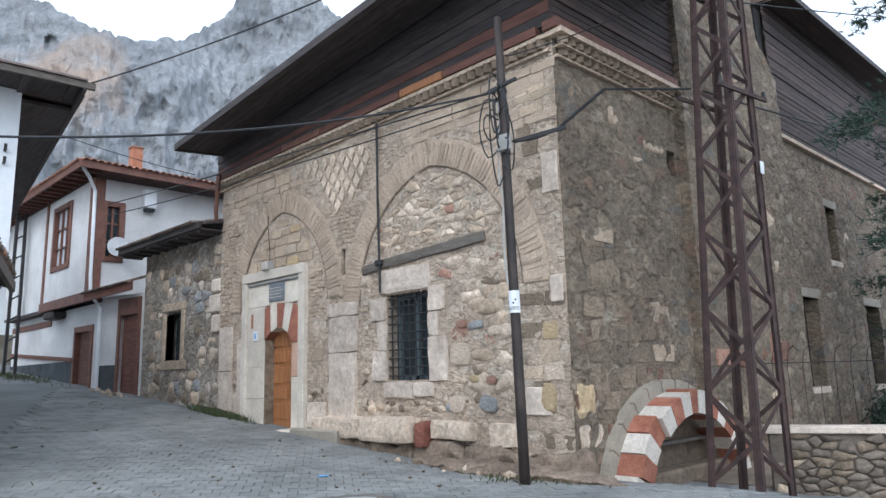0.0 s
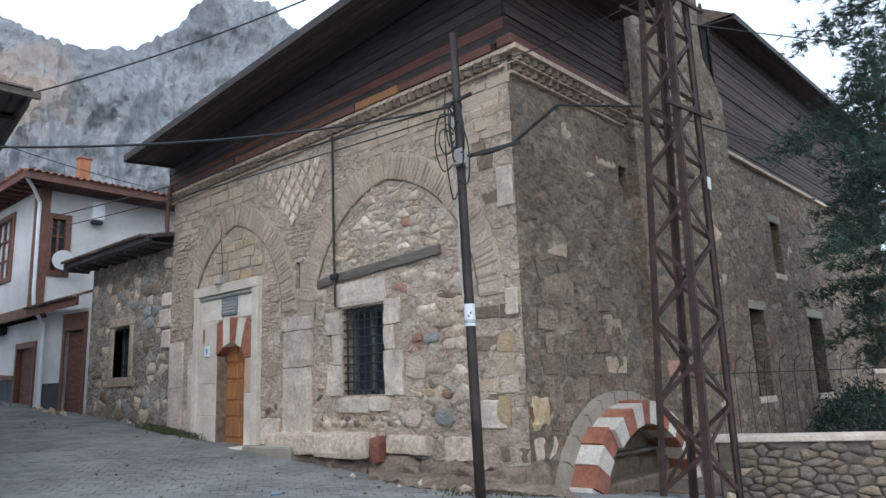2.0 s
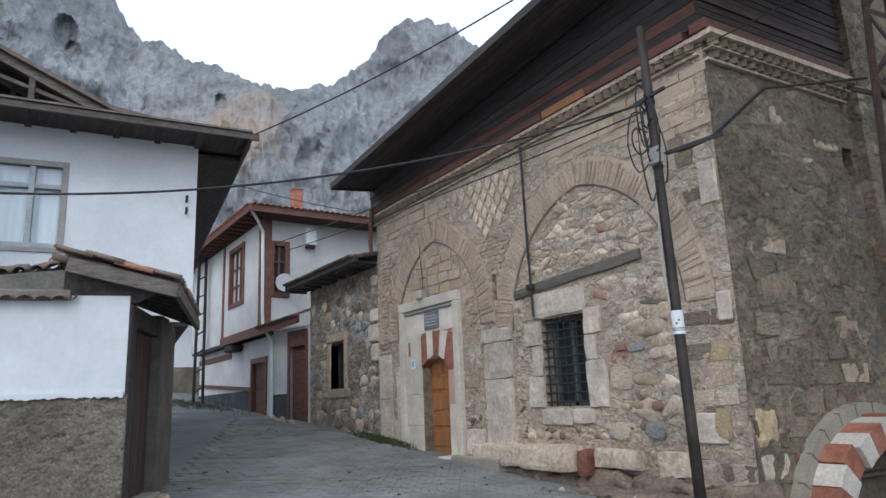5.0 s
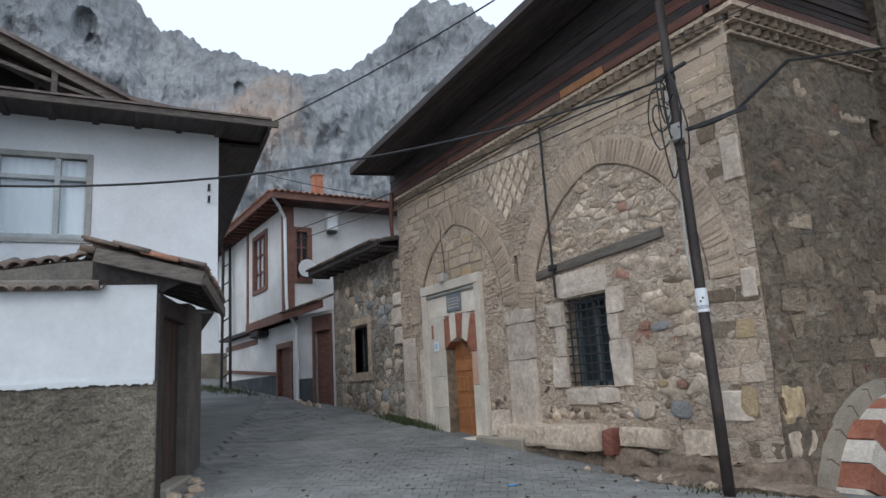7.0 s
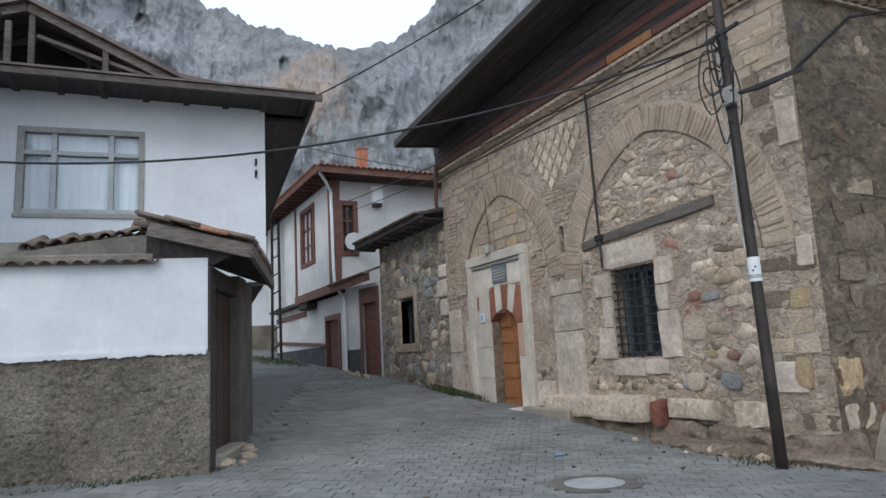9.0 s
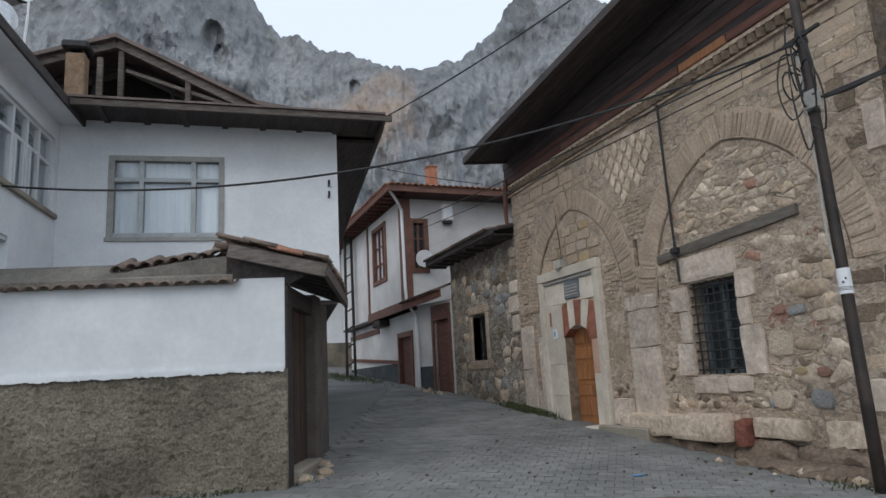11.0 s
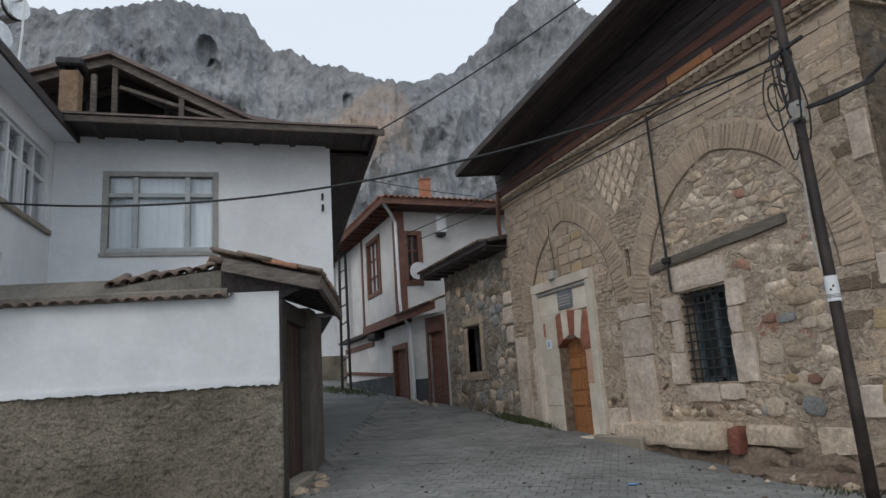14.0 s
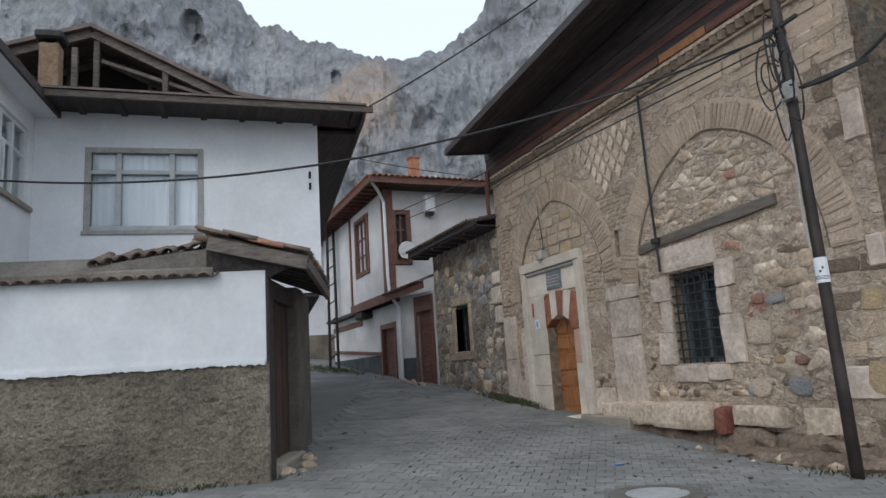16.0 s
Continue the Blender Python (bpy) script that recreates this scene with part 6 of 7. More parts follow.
def lay(parent, space, u0, u1, z0, z1, inside, mats, wide, high, proud, kind="stone", name="stone", gap=0.012, limit=300, lean=4.0, skip=0.0):
    """Courses of uneven stones where inside(u, z) holds."""
    made, extra, z = 0, [], z0
    names, weights = [m for m, _ in mats], [w for _, w in mats]
    while z < z1:
        h = rnd.uniform(*high)
        u = u0 - rnd.uniform(0, wide[0])
        while u < u1:
            w = rnd.uniform(*wide)
            cu, cz = u + w / 2, z + h / 2
            a, b = w / 2 * 0.9, h / 2 * 0.9
            if u0 <= cu - a * 0.8 and cu + a * 0.8 <= u1 and all(inside(cu + p, cz + q) for p in (-a, 0, a) for q in (-b, 0, b)) and (not skip or rnd.random() > skip):
                mat = rnd.choices(names, weights)[0]
                d = rnd.uniform(*proud)
                hh = h * rnd.uniform(0.82, 1.05)
                m = space @ pose(cu, 0, cz + rnd.uniform(-0.015, 0.015), 0, rnd.uniform(-lean, lean), 0) @ Matrix.Diagonal((w - gap, d, hh - gap, 1))
                me = shape(kind, mat)
                if made < limit:
                    place(name, me, m, parent)
                    made += 1
                else:
                    extra.append((me, m))
            u += w
        z += h
    rest_of(name + "_bed", extra, parent)


def cell_stone(poly, depth, r):
    """A stone with the given outline, worn at its corners, proud by depth."""
    n = len(poly)
    soft = []
    size = max(Vector(p).length for p in [Vector(q) - Vector(poly[0]) for q in poly]) * 0.035
    for k in range(n):
        a, b, c = Vector(poly[k - 1]), Vector(poly[k]), Vector(poly[(k + 1) % n])
        f = r.uniform(0.06, 0.17)
        soft += [b.lerp(a, f), b.lerp(c, f), b.lerp(c, 0.5) + Vector((r.uniform(-size, size), r.uniform(-size, size)))]
    cx, cz = sum(p.x for p in soft) / len(soft), sum(p.y for p in soft) / len(soft)
    bm = bmesh.new()
    tx, tz = r.uniform(-0.05, 0.05), r.uniform(-0.05, 0.05)
    rings = []
    for y, sc in ((0.05, 1.02), (-depth + 0.006, 1.0), (-depth, 0.96)):
        rings.append([bm.verts.new(((p.x - cx) * sc, y + (r.uniform(-0.005, 0.005) + tx * (p.x - cx) + tz * (p.y - cz) if y < 0.05 else 0), (p.y - cz) * sc)) for p in soft])
    m = len(soft)
    for a, b in zip(rings, rings[1:]):
        for k in range(m):
            bm.faces.new((a[k], a[(k + 1) % m], b[(k + 1) % m], b[k]))
    c = bm.verts.new((0, -depth - r.uniform(-0.002, 0.003), 0))
    for k in range(m):
        bm.faces.new((rings[-1][k], rings[-1][(k + 1) % m], c))
    return bm, cx, cz


def rubble(parent, space, u0, u1, z0, z1, inside, mats, wide, high, proud, name="rubble_stone", gap=0.012, limit=300, skip=0.14, wander=0.36):
    """Uneven stones fitted to one another, where inside(u, z) holds."""
    r = random.Random(int(u0 * 100 + z0 * 1000) + len(name))
    names, weights = [m for m, _ in mats], [w for _, w in mats]
    seeds, z, row = [], z0 - high, 0
    while z < z1 + high:
        u = u0 - wide + (row % 2) * wide / 2
        while u < u1 + wide:
            if r.random() > skip:
                seeds.append((u + r.uniform(-wander, wander) * wide, z + r.uniform(-wander, wander) * high))
            u += wide * r.uniform(0.75, 1.25)
        z += high
        row += 1
    asp = wide / high
    made, extra = 0, []
    for s in seeds:
        if not (u0 <= s[0] <= u1 and z0 <= s[1] <= z1):
            continue
        w = wide * 1.3
        poly = [(s[0] - w, s[1] - w / asp), (s[0] + w, s[1] - w / asp), (s[0] + w, s[1] + w / asp), (s[0] - w, s[1] + w / asp)]
        for o in seeds:
            dx, dz = o[0] - s[0], o[1] - s[1]
            if o is s or abs(dx) > 2.7 * wide or abs(dz) > 2.7 * high:
                continue
            nx, nz = dx, dz * asp * asp
            lim = nx * (s[0] + dx / 2) + nz * (s[1] + dz / 2)
            res = []
            for k in range(len(poly)):
                p, q = poly[k - 1], poly[k]
                fp, fq = nx * p[0] + nz * p[1] - lim, nx * q[0] + nz * q[1] - lim
                if (fp < 0) != (fq < 0):
                    t = fp / (fp - fq)
                    res.append((p[0] + (q[0] - p[0]) * t, p[1] + (q[1] - p[1]) * t))
                if fq < 0:
                    res.append(q)
            poly = res
            if len(poly) < 3:
                break
        if len(poly) < 3:
            continue
        cu, cz = sum(p[0] for p in poly) / len(poly), sum(p[1] for p in poly) / len(poly)
        reach = max(math.hypot(p[0] - cu, p[1] - cz) for p in poly)
        if reach < 0.02:
            continue
        sc = max(0.5, 1 - gap / reach) * r.uniform(0.95, 1.02)
        poly = [(cu + (p[0] - cu) * sc, cz + (p[1] - cz) * sc) for p in poly]
        keep = [p for p in poly if u0 - 0.03 <= p[0] <= u1 + 0.03 and z0 - 0.05 <= p[1] <= z1 + 0.05 and inside(p[0], p[1])]
        if not inside(cu, cz) or len(keep) < len(poly):
            poly = [(cu + (p[0] - cu) * 0.6, cz + (p[1] - cz) * 0.6) for p in poly]
            if not inside(cu, cz) or not all(inside(*p) and u0 <= p[0] <= u1 for p in poly):
                continue
        bm, ox, oz = cell_stone(poly, r.uniform(*proud), r)
        me = mesh_of(bm, name, r.choices(names, weights)[0], True)
        m = space @ Matrix.Translation((ox, 0, oz))
        if made < limit:
            place(name, me, m, parent)
            made += 1
        else:
            extra.append((me, m))
    rest_of(name + "_bed", extra, parent)


ARCHES = ((2.42, 1.5, 2.66, 4.5), (6.56, 1.74, 2.45, 4.48))


def in_arch(u, z, c, w, s, top, grow=0.0):
    """Inside a pointed arch with its springing at s."""
    h = top - s
    R = (w * w + h * h) / (2 * w)
    if z < s:
        return abs(u - c) < w + grow
    return math.hypot(abs(u - c) + (R - w), z - s) < R + grow


def solid_rect(u, z, r, m=0.02):
    return r[0] - m < u < r[1] + m and r[2] - m < z < r[3] + m


KEEP_OUT = ((1.1, 3.3, 0.2, 3.39), (3.94, 4.82, 0.5, 2.56), (0.08, 1.1, 0.3, 2.1), (0.06, 0.64, 0.3, 2.4), (5.36, 6.52, 2.55, 2.98), (5.1, 6.88, 0.93, 2.62), (5.44, 6.58, 0.92, 1.2), (4.92, 7.68, 3.03, 3.21), (4.6, 8.2, 0.2, 0.67), (3.2, 4.6, -0.2, 0.64), (4.27, 4.44, 2.98, 3.55))


def free(u, z):
    return not any(solid_rect(u, z, r) for r in KEEP_OUT) and z > 0.05 and z < 5.5


# arch rings: a lime band with long bricks set on edge
for c, w, s, top in ARCHES:
    h = top - s
    R = (w * w + h * h) / (2 * w)
    full = math.atan2(h, R - w)
    for side_ in (-1, 1):
        pts = []
        for r in (R + 0.015, R + 0.43):
            arc = [(c + side_ * (r * math.cos(full * k / 14) - (R - w)), s + r * math.sin(full * k / 14)) for k in range(15)]
            if r > R + 0.1:
                arc = [(max(min(x, c + 3) if side_ > 0 else x, c) if side_ > 0 else min(x, c), z) for x, z in arc]
            pts += arc if r < R + 0.1 else arc[::-1]
        part("arch_band", solid(pts, -0.02, 0.02, FACADE), BAND, facade)
        k, a = 0, 0.02
        while a < full - 0.01:
            if rnd.random() > 0.1:
                long_ = rnd.uniform(0.29, 0.39)
                r = R + 0.03 + long_ / 2
                x = c + side_ * (r * math.cos(a) - (R - w))
                z = s + r * math.sin(a)
                if (x - c) * side_ > 0.02 and not (abs(x - 4.355) < 0.2 and 2.95 < z < 3.58):
                    place("brick", shape("block", BRICK_TAN), FACADE @ pose(x, -0.018, z, 0, -math.degrees(a) * side_ + (180 if side_ < 0 else 0), 0) @ Matrix.Diagonal((long_, rnd.uniform(0.006, 0.018), rnd.uniform(0.036, 0.052), 1)), facade)
            a += 0.07 / R
    # dark joint under the ring
    for side_ in (-1, 1):
        arc = [(c + side_ * (r * math.cos(full * k / 14) - (R - w)), s + r * math.sin(full * k / 14)) for r in (R - 0.02,) for k in range(15)]
        arc += [(c + side_ * ((R + 0.013) * math.cos(full * k / 14) - (R - w)), s + (R + 0.013) * math.sin(full * k / 14)) for k in range(14, -1, -1)]
        part("arch_joint", solid(arc, -0.006, 0.03, FACADE), MORTAR_DARK, facade)

ring = lambda u, z: any(in_arch(u, z, *a, grow=0.43) and not in_arch(u, z, *a) and z > a[2] for a in ARCHES)
A_, B_ = ARCHES
# brick courses in the haunches
lay(facade, FACADE, 3.55, 5.0, 2.58, 4.2, lambda u, z: free(u, z) and not ring(u, z) and not in_arch(u, z, *A_) and not in_arch(u, z, *B_), [(BRICK_TAN, 3), (RUBBLE_TAN, 1)], (0.16, 0.27), (0.066, 0.08), (0.008, 0.02), "block", "brick", 0.022, 120, 2)
lay(facade, FACADE, 0.02, 0.75, 2.06, 4.6, lambda u, z: free(u, z) and not ring(u, z) and not in_arch(u, z, *A_), [(BRICK_TAN, 3), (RUBBLE_TAN, 1)], (0.16, 0.3), (0.08, 0.1), (0.015, 0.03), "block", "brick", 0.022, 120, 3)
# squared stones and bricks inside the door arch
lay(facade, FACADE, 0.6, 3.9, 3.4, 4.5, lambda u, z: free(u, z) and in_arch(u, z, *A_, grow=-0.05), [(RUBBLE_TAN, 4), (RUBBLE_YELLOW, 0.35), (RUBBLE_PALE, 0.6)], (0.28, 0.48), (0.15, 0.22), (0.012, 0.025), "block", "ashlar", 0.016, 80, 1.5)
lay(facade, FACADE, 3.26, 3.86, 1.1, 2.36, lambda u, z: free(u, z) and in_arch(u, z, *A_, grow=-0.03), [(RUBBLE_TAN, 2), (RUBBLE_YELLOW, 2), (RUBBLE_PALE, 1)], (0.28, 0.55), (0.2, 0.32), (0.006, 0.02), "block", "ashlar", 0.016, 40, 2)
lay(facade, FACADE, 3.26, 3.86, 2.36, 3.9, lambda u, z: free(u, z) and in_arch(u, z, *A_, grow=-0.03), [(BRICK_TAN, 3), (RUBBLE_TAN, 1)], (0.16, 0.34), (0.065, 0.085), (0.01, 0.022), "block", "brick", 0.02, 100, 2)
lay(facade, FACADE, 0.55, 1.1, 2.1, 3.4, lambda u, z: free(u, z) and in_arch(u, z, *A_, grow=-0.04), [(RUBBLE_TAN, 3), (BRICK_TAN, 2)], (0.15, 0.35), (0.1, 0.2), (0.015, 0.03), "block", "ashlar", 0.016, 40, 2)
# rubble infill of the window arch
MIX = [(RUBBLE_TAN, 6), (RUBBLE_PALE, 4), (SIDE_TAN, 1.5), (RUBBLE_RED, 0.35), (RUBBLE_GREY, 0.3), (RUBBLE_YELLOW, 0.35)]
rubble(facade, FACADE, 4.75, 8.3, 3.21, 4.46, lambda u, z: free(u, z) and in_arch(u, z, *B_, grow=-0.04), [(RUBBLE_PALE, 5), (RUBBLE_TAN, 4), (RUBBLE_RED, 0.12), (RUBBLE_GREY, 0.1)], 0.2, 0.11, (-0.008, 0.012), "rubble_stone", 0.006, 150, 0.22, 0.45)
rubble(facade, FACADE, 6.5, 8.25, 0.68, 3.05, free, MIX, 0.3, 0.17, (-0.01, 0.012), "rubble_stone", 0.003, 110, 0.25, 0.45)
rubble(facade, FACADE, 4.6, 5.3, 0.68, 3.05, free, MIX, 0.22, 0.13, (-0.01, 0.016), "rubble_stone", 0.006, 40, 0.2, 0.45)
rubble(facade, FACADE, 4.6, 7.0, 0.68, 0.97, free, [(RUBBLE_PALE, 2), (RUBBLE_BROWN, 3), (RUBBLE_GREY, 1), (RUBBLE_TAN, 2)], 0.13, 0.09, (0.004, 0.016), "cobble", 0.012, 80)
rubble(facade, FACADE, 3.25, 3.85, 0.64, 1.1, free, [(RUBBLE_PALE, 2), (RUBBLE_BROWN, 2)], 0.13, 0.1, (0.004, 0.016), "cobble", 0.012, 40)
# quoins and large blocks towards the corner
lay(facade, FACADE, 8.2, FLEN, 0.3, 5.45, lambda u, z: free(u, z) and not ring(u, z), [(RUBBLE_TAN, 3), (SIDE_TAN, 3), (RUBBLE_BROWN, 1), (RUBBLE_YELLOW, 0.4), (RUBBLE_PALE, 0.3)], (0.24, 0.5), (0.16, 0.3), (0.001, 0.012), "slab", "quoin", 0.012, 60, 2, 0.2)
for u0, u1, z0, z1 in ((8.7, 8.95, 3.6, 4.15), (8.74, 8.93, 2.15, 2.5), (8.25, 8.66, 0.72, 1.08)):
    part("pale_quoin", block((u0, -0.03, z0), (u1, 0.02, z1), FACADE, 0.015), LIMESTONE, facade)
for u, z, w, h, mat in ((7.15, 1.98, 0.2, 0.13, RUBBLE_RED), (7.42, 1.95, 0.3, 0.13, RUBBLE_GREY), (7.36, 1.2, 0.2, 0.12, RUBBLE_YELLOW), (7.68, 1.18, 0.2, 0.13, RUBBLE_RED), (7.6, 0.86, 0.36, 0.24, RUBBLE_GREY), (7.75, 1.85, 0.24, 0.15, RUBBLE_PALE), (7.1, 1.55, 0.42, 0.34, RUBBLE_PALE), (7.02, 0.85, 0.34, 0.26, RUBBLE_PALE), (8.62, 0.95, 0.26, 0.4, RUBBLE_YELLOW)):
    place("rubble_stone", shape("stone", mat), FACADE @ pose(u, -0.012, z, 0, rnd.uniform(-6, 6), 0) @ Matrix.Diagonal((w, 0.026, h, 1)), facade)
# lozenge stones between the arches
LOZ = [mesh_of(solid([(-0.088, -0.015 * (k - 1)), (0.01 * (k - 1), -0.135), (0.088, 0.015 * (k - 1)), (0.0, 0.135)], -0.026 - 0.004 * k, 0.01), "lozenge", RUBBLE_PALE) for k in range(3)]
for r in range(6):
    for q in range(9):
        u, z = 3.15 + q * 0.27 + (r % 2) * 0.135, 4.3 + r * 0.175
        if abs(u - 4.32) < 0.12 + (z - 4.25) * 1.0 and not ring(u, z + 0.02) and z < 5.35 and rnd.random() > 0.08:
            place("lozenge", rnd.choice(LOZ), FACADE @ pose(u, 0, z, 0, rnd.uniform(-5, 5), 0), facade)
# flat courses below the cornice
lay(facade, FACADE, 0.0, FLEN, 4.6, 5.48, lambda u, z: free(u, z) and not ring(u, z) and not (abs(u - 4.32) < 0.25 + (z - 4.25) * 1.05), [(BAND, 3), (RUBBLE_TAN, 2)], (0.3, 0.7), (0.14, 0.26), (0.006, 0.016), "block", "ashlar", 0.02, 100, 1)

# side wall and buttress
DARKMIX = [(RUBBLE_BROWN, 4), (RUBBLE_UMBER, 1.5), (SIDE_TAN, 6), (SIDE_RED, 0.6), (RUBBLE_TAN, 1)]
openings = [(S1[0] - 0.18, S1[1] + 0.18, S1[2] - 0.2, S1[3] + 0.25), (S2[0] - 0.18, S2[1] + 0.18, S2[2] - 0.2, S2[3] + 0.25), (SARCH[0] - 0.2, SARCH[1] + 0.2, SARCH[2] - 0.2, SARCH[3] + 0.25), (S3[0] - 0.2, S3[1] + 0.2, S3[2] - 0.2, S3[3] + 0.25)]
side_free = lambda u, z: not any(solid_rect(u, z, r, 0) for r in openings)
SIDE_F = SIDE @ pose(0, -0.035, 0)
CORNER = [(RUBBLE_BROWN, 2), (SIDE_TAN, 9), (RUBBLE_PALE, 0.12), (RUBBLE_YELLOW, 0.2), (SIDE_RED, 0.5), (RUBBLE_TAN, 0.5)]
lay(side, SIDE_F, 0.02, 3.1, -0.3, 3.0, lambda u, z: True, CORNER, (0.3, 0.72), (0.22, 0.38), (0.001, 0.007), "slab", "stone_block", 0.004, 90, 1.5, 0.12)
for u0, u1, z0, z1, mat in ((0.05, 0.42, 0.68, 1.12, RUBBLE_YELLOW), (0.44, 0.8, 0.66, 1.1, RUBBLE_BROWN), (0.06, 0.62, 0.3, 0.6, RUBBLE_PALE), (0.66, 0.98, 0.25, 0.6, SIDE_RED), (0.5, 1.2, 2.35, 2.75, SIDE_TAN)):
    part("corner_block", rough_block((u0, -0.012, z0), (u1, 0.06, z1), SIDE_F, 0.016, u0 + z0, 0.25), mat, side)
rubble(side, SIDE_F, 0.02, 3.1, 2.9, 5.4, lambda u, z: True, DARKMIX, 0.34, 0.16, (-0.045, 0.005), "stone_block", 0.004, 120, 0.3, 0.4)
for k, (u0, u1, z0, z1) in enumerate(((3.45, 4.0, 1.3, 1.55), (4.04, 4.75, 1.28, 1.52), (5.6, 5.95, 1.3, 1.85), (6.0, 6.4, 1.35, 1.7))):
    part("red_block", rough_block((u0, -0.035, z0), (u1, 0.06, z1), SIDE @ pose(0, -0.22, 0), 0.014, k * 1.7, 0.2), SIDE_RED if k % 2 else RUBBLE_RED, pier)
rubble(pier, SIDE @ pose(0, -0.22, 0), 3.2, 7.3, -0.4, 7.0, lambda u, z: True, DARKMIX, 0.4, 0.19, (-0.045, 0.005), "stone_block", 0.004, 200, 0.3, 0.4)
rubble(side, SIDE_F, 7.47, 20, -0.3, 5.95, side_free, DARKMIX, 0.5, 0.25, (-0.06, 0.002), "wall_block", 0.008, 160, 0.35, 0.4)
rubble(lowwall, LWALL, 0, 4.6, -0.25, 0.58, lambda u, z: True, [(WALL_STONE, 5), (SIDE_TAN, 3), (RUBBLE_TAN, 0.3)], 0.19, 0.1, (0.015, 0.045), "rubble_stone", 0.02, 200, 0.15, 0.42)
# stone house
low_wall = [o for o in low.children if o.name.startswith("wall")][0]
rubble(low_wall, LO, 0.02, 4.12, 0.4, 4.4, lambda u, z: not solid_rect(u, z, (LW[0] - 0.25, LW[1] + 0.3, 1.5, 3.15), 0), [(RUBBLE_TAN, 3), (RUBBLE_BROWN, 1), (SIDE_TAN, 2), (RUBBLE_PALE, 2.5), (RUBBLE_GREY, 1), (LIMESTONE, 1.2)], 0.36, 0.25, (-0.014, 0.012), "rubble_stone", 0.012, 250, 0.12, 0.26)
for u0, u1, z0, z1 in ((3.7, 4.1, 3.2, 3.5), (3.6, 4.1, 2.75, 3.15), (3.75, 4.12, 2.3, 2.7)):
    part("corner_stone", block((u0, -0.06, z0), (u1, 0.02, z1), LO, 0.03), LIMESTONE, low_wall)

# ---- pavers ----
lane = new("road_pavers")
tagged(lane, "grey concrete block paving laid in rows up the lane", "paving", kind="structure")
PH = radians(36)
pu, pv = Vector((math.sin(PH), math.cos(PH))), Vector((math.cos(PH), -math.sin(PH)))
PW, PL = 0.205, 0.165
paver = mesh_of(solid([(-PW / 2 + 0.004, -PL / 2 + 0.004), (PW / 2 - 0.004, -PL / 2 + 0.004), (PW / 2 - 0.004, PL / 2 - 0.004), (-PW / 2 + 0.004, PL / 2 - 0.004)], -0.02, 0.03), "paver", PAVER_ONE)
for v in paver.vertices:
    v.co = (v.co.x * (0.992 if v.co.y < 0 else 1), v.co.z * (0.99 if v.co.y < 0 else 1), -v.co.y - 0.01)
paver.flip_normals()
verts, faces, count = [], [], 0
h0 = [tuple(v.co) for v in paver.vertices]
f0 = [tuple(p.vertices) for p in paver.polygons]
for i in range(-30, 130):
    for j in range(-75, 60):
        p = Vector((2.0, 5.0)) + pu * (i * PL) + pv * ((j + 0.5 * (i % 2)) * PW)
        x, y = p
        left = 1.45 + (y - 8.7) * 0.4 if y > 8.6 else -9
        if not (left < x < 6.95 - 0.0 * y and 3.2 < y < 20.5) and not (-3 < x < 9.3 and 3.0 < y < 4.2):
            continue
        if y > 8.6 and x < left or (y > 8.2 - 0.27 * (x - 1.4) and x < 1.45):
            continue
        if math.hypot(x - 4.55, y - 5.75) < 0.5 or (x > 7.2 and y > 3.9):
            continue
        e = 0.1
        n = Vector((-(rise(x + e, y) - rise(x - e, y)) / (2 * e), -(rise(x, y + e) - rise(x, y - e)) / (2 * e), 1)).normalized()
        m = Matrix.Translation((x, y, rise(x, y) + 0.012 + rnd.uniform(-0.003, 0.003))) @ n.to_track_quat("Z", "Y").to_matrix().to_4x4() @ pose(0, 0, 0, rnd.uniform(-1.2, 1.2), rnd.uniform(-1.2, 1.2), 0)
        m = m @ Matrix.Rotation(math.atan2(pv.y, pv.x) - math.atan2((n.to_track_quat("Z", "Y") @ Vector((1, 0, 0))).y, (n.to_track_quat("Z", "Y") @ Vector((1, 0, 0))).x), 4, "Z")
        if 3.2 < x < 6.2 and 5.0 < y < 7.9 and count < 300:
            place("paver", paver, m, lane)
            count += 1
        else:
            b = len(verts)
            verts += [tuple(m @ Vector(c)) for c in h0]
            faces += [tuple(b + k for k in f) for f in f0]
me = bpy.data.meshes.new("paving_field")
me.from_pydata(verts, [], faces)
me.materials.append(PAVER)
ob = new("paving_field", me)
ob.parent = lane
tagged(ob, kind="stuff")

# ---- weeds, litter, dirt ----
def tufts(name, label, spots, n, high):
    verts, faces = [], []
    for _ in range(n):
        cx, cy, rx, ry = rnd.choice(spots)
        x, y = rnd.gauss(cx, rx), rnd.gauss(cy, ry)
        if x > 7.22 and y > 4.9:
            x = 7.22
        z = rise(x, y)
        a, h = rnd.uniform(0, 6.28), rnd.uniform(0.4, 1) * high
        w = 0.008
        b = len(verts)
        dx, dy = math.cos(a), math.sin(a)
        verts += [(x - dy * w, y + dx * w, z), (x + dy * w, y - dx * w, z), (x + dx * h * 0.3 + dy * w * 0.7, y + dy * h * 0.3 - dx * w * 0.7, z + h * 0.7), (x + dx * h * 0.7, y + dy * h * 0.7, z + h)]
        faces += [(b, b + 1, b + 2), (b, b + 2, b + 3)]
    me = bpy.data.meshes.new(name)
    me.from_pydata(verts, [], faces)
    me.materials.append(GRASS)
    tagged(new(name, me), label, "weeds", kind="stuff")


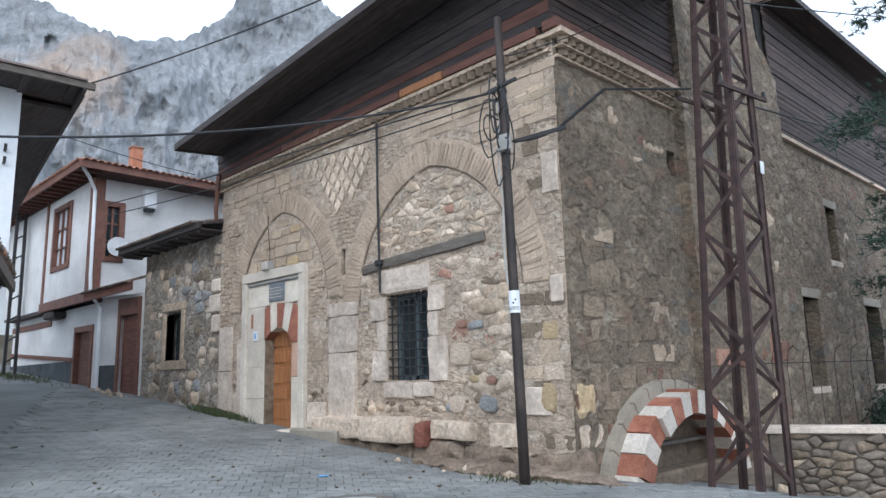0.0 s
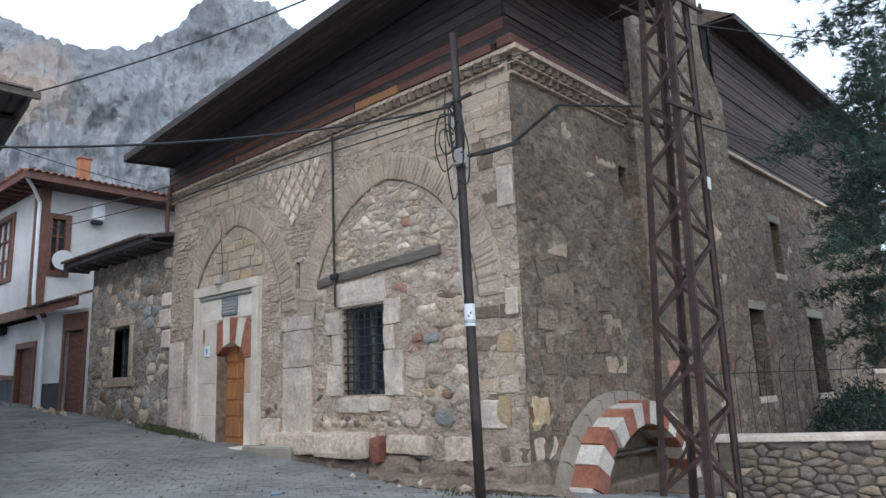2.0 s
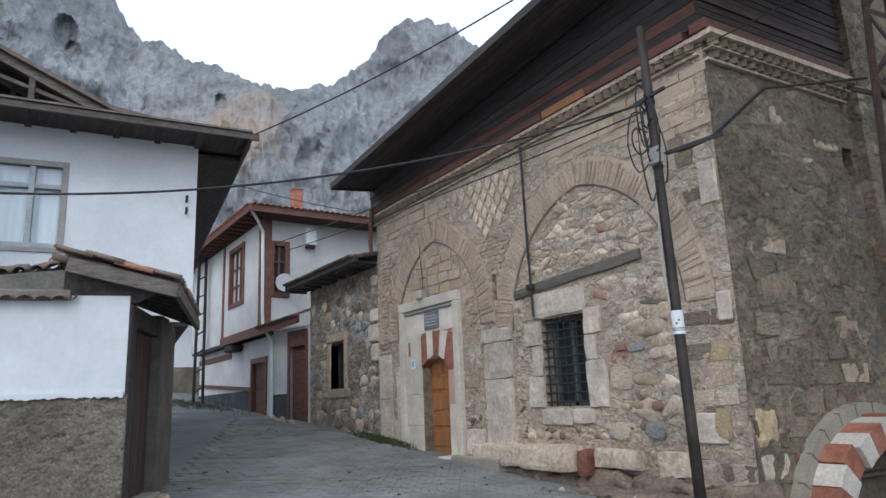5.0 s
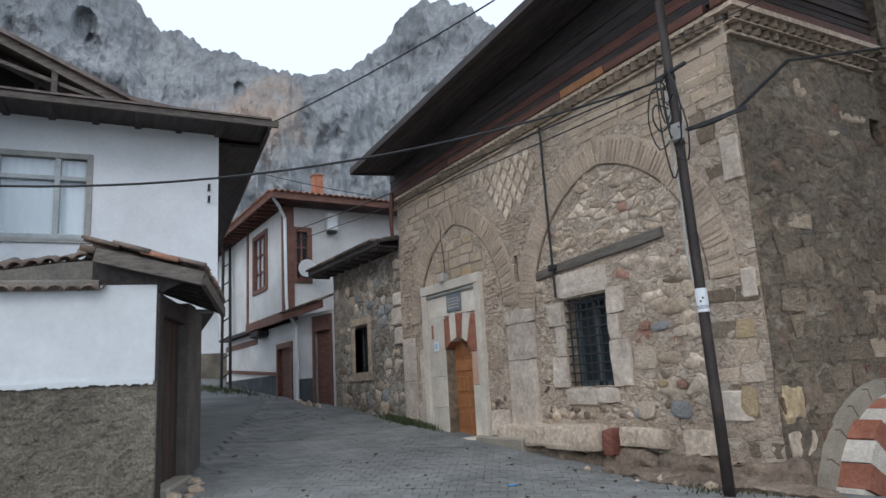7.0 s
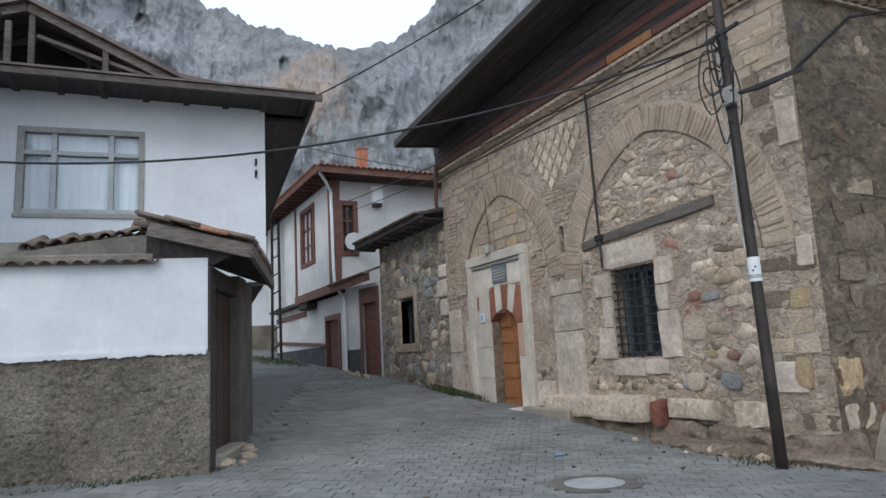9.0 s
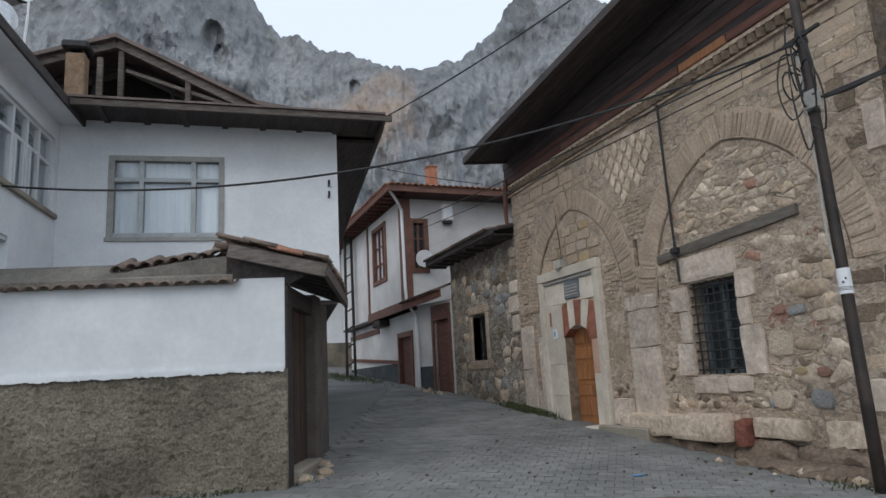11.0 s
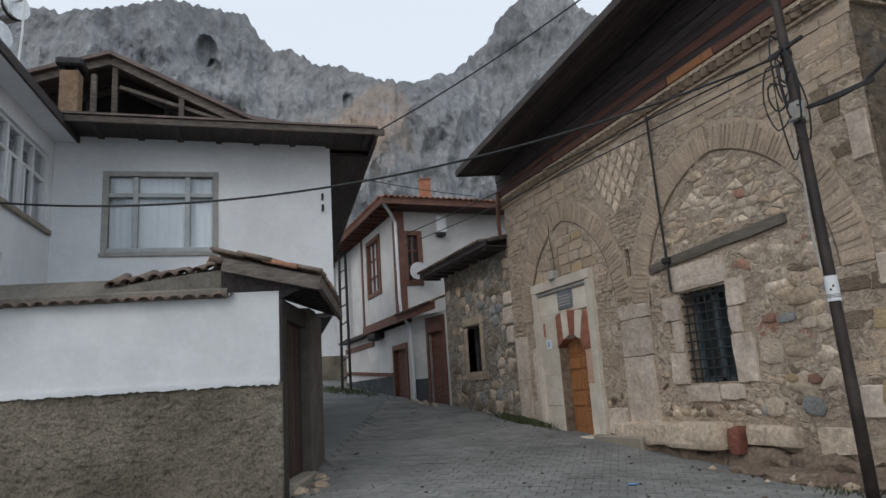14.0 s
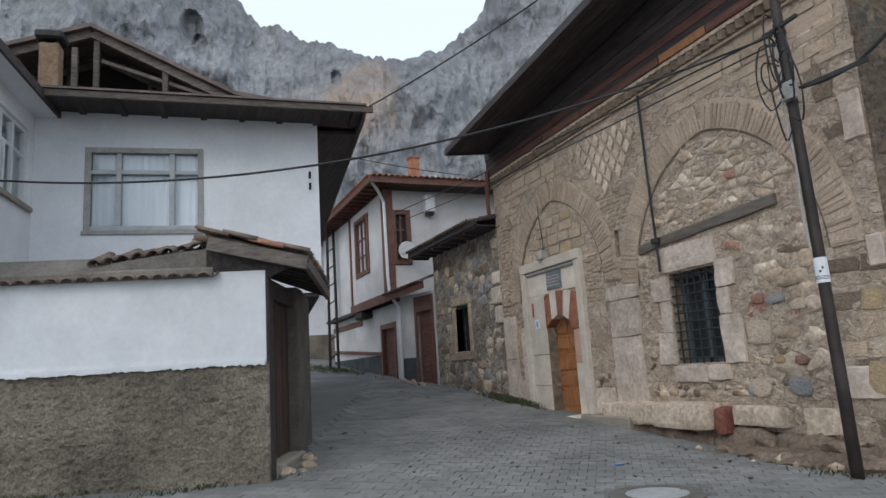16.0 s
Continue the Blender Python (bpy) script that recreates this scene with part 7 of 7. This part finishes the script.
tufts("weeds", "green weeds along the foot of the stone wall", [(7.1, 13.2, 0.08, 0.45), (7.15, 14.0, 0.08, 0.4)], 900, 0.14)
tufts("dry_weeds", "sparse weeds round the pole and wall foot", [(6.9, 5.6, 0.18, 0.25), (7.0, 6.3, 0.12, 0.3), (6.9, 5.0, 0.15, 0.3), (6.6, 5.5, 0.12, 0.2)], 420, 0.1)
tufts("verge_weeds", "weeds on the verge at the lane's bend", [(6.4, 24.0, 0.2, 1.2), (5.8, 27, 0.3, 1.0), (6.0, 25.5, 0.3, 1.0)], 900, 0.12)
tufts("wall_weeds", "thin weeds at the foot of the yard wall", [(0.5, 8.72, 0.7, 0.04), (-1.2, 9.15, 0.7, 0.05), (-1.9, 9.35, 0.5, 0.08)], 700, 0.07)
verts, faces = [], []
for _ in range(170):
    x, y = rnd.uniform(1.9, 6.8), rnd.uniform(4.6, 17.0)
    if x < 1.6 + max(0.0, y - 8.6) * 0.42 or rnd.random() > 0.25 + 0.75 * abs(x - 4.2) / 2.6:
        continue
    z, a, w = rise(x, y) + 0.038, rnd.uniform(0, 6.28), rnd.uniform(0.012, 0.045)
    b = len(verts)
    for k in range(5):
        t = a + k * 1.2566
        verts.append((x + w * math.cos(t) * rnd.uniform(0.5, 1.2), y + w * math.sin(t) * rnd.uniform(0.5, 1.2), z + rnd.uniform(0, 0.012)))
    verts.append((x, y, z - 0.02))
    faces += [tuple(b + k for k in range(5))] + [(b + k, b + (k + 1) % 5, b + 5) for k in range(5)]
me = bpy.data.meshes.new("leaf_litter")
me.from_pydata(verts, [], faces)
me.materials.append(DIRT)
tagged(new("leaf_litter", me), "dry leaves and crumbs scattered over the lane", "litter", kind="stuff")
heap = bmesh.new()
bmesh.ops.create_icosphere(heap, subdivisions=6, radius=1.0)
for v in heap.verts:
    v.co *= 1 + 0.16 * noise.noise(v.co * 2.5)
    v.co = Vector((v.co.x * 0.36, v.co.y * 1.8, max(v.co.z, -0.2) * 0.15))
    if v.co.z > 0:
        v.co.z += 0.03 * noise.noise(v.co * 5) + 0.02 * noise.noise(v.co * 13) + 0.012 * noise.noise(v.co * 30)
ob = part("earth_bank", heap, EARTH_RENDER, smooth=True)
ob.location = (7.05, 6.0, 0.0)
tagged(ob, "low bank of dry earth at the wall foot", "earth")
scrap = part("litter", block((-0.09, -0.03, 0), (0.09, 0.03, 0.012), None, 0.004), BLUE)
scrap.matrix_basis = pose(5.2, 7.2, rise(5.2, 7.2) + 0.03, 0, 4, 20)
tagged(scrap, "scrap of blue plastic litter on the paving", "litter")
for k in range(30):
    s = rnd.uniform(0.03, 0.1)
    bm = bmesh.new()
    bmesh.ops.create_icosphere(bm, subdivisions=1, radius=s)
    for v in bm.verts:
        v.co *= 1 + 0.3 * noise.noise(v.co * 14 + Vector((k, 0, 0)))
    x, y = rnd.uniform(6.6, 7.0), rnd.choice((rnd.uniform(5.0, 7.5), rnd.uniform(17.5, 19.5)))
    ob = part("loose_stone", bm, rnd.choice((RUBBLE_PALE, RUBBLE_TAN, RUBBLE_BROWN)))
    ob.location = (x, y, rise(x, y) + s * 0.4)
    tagged(ob, "small loose stone at the wall foot", "stone", "stones at the wall foot")
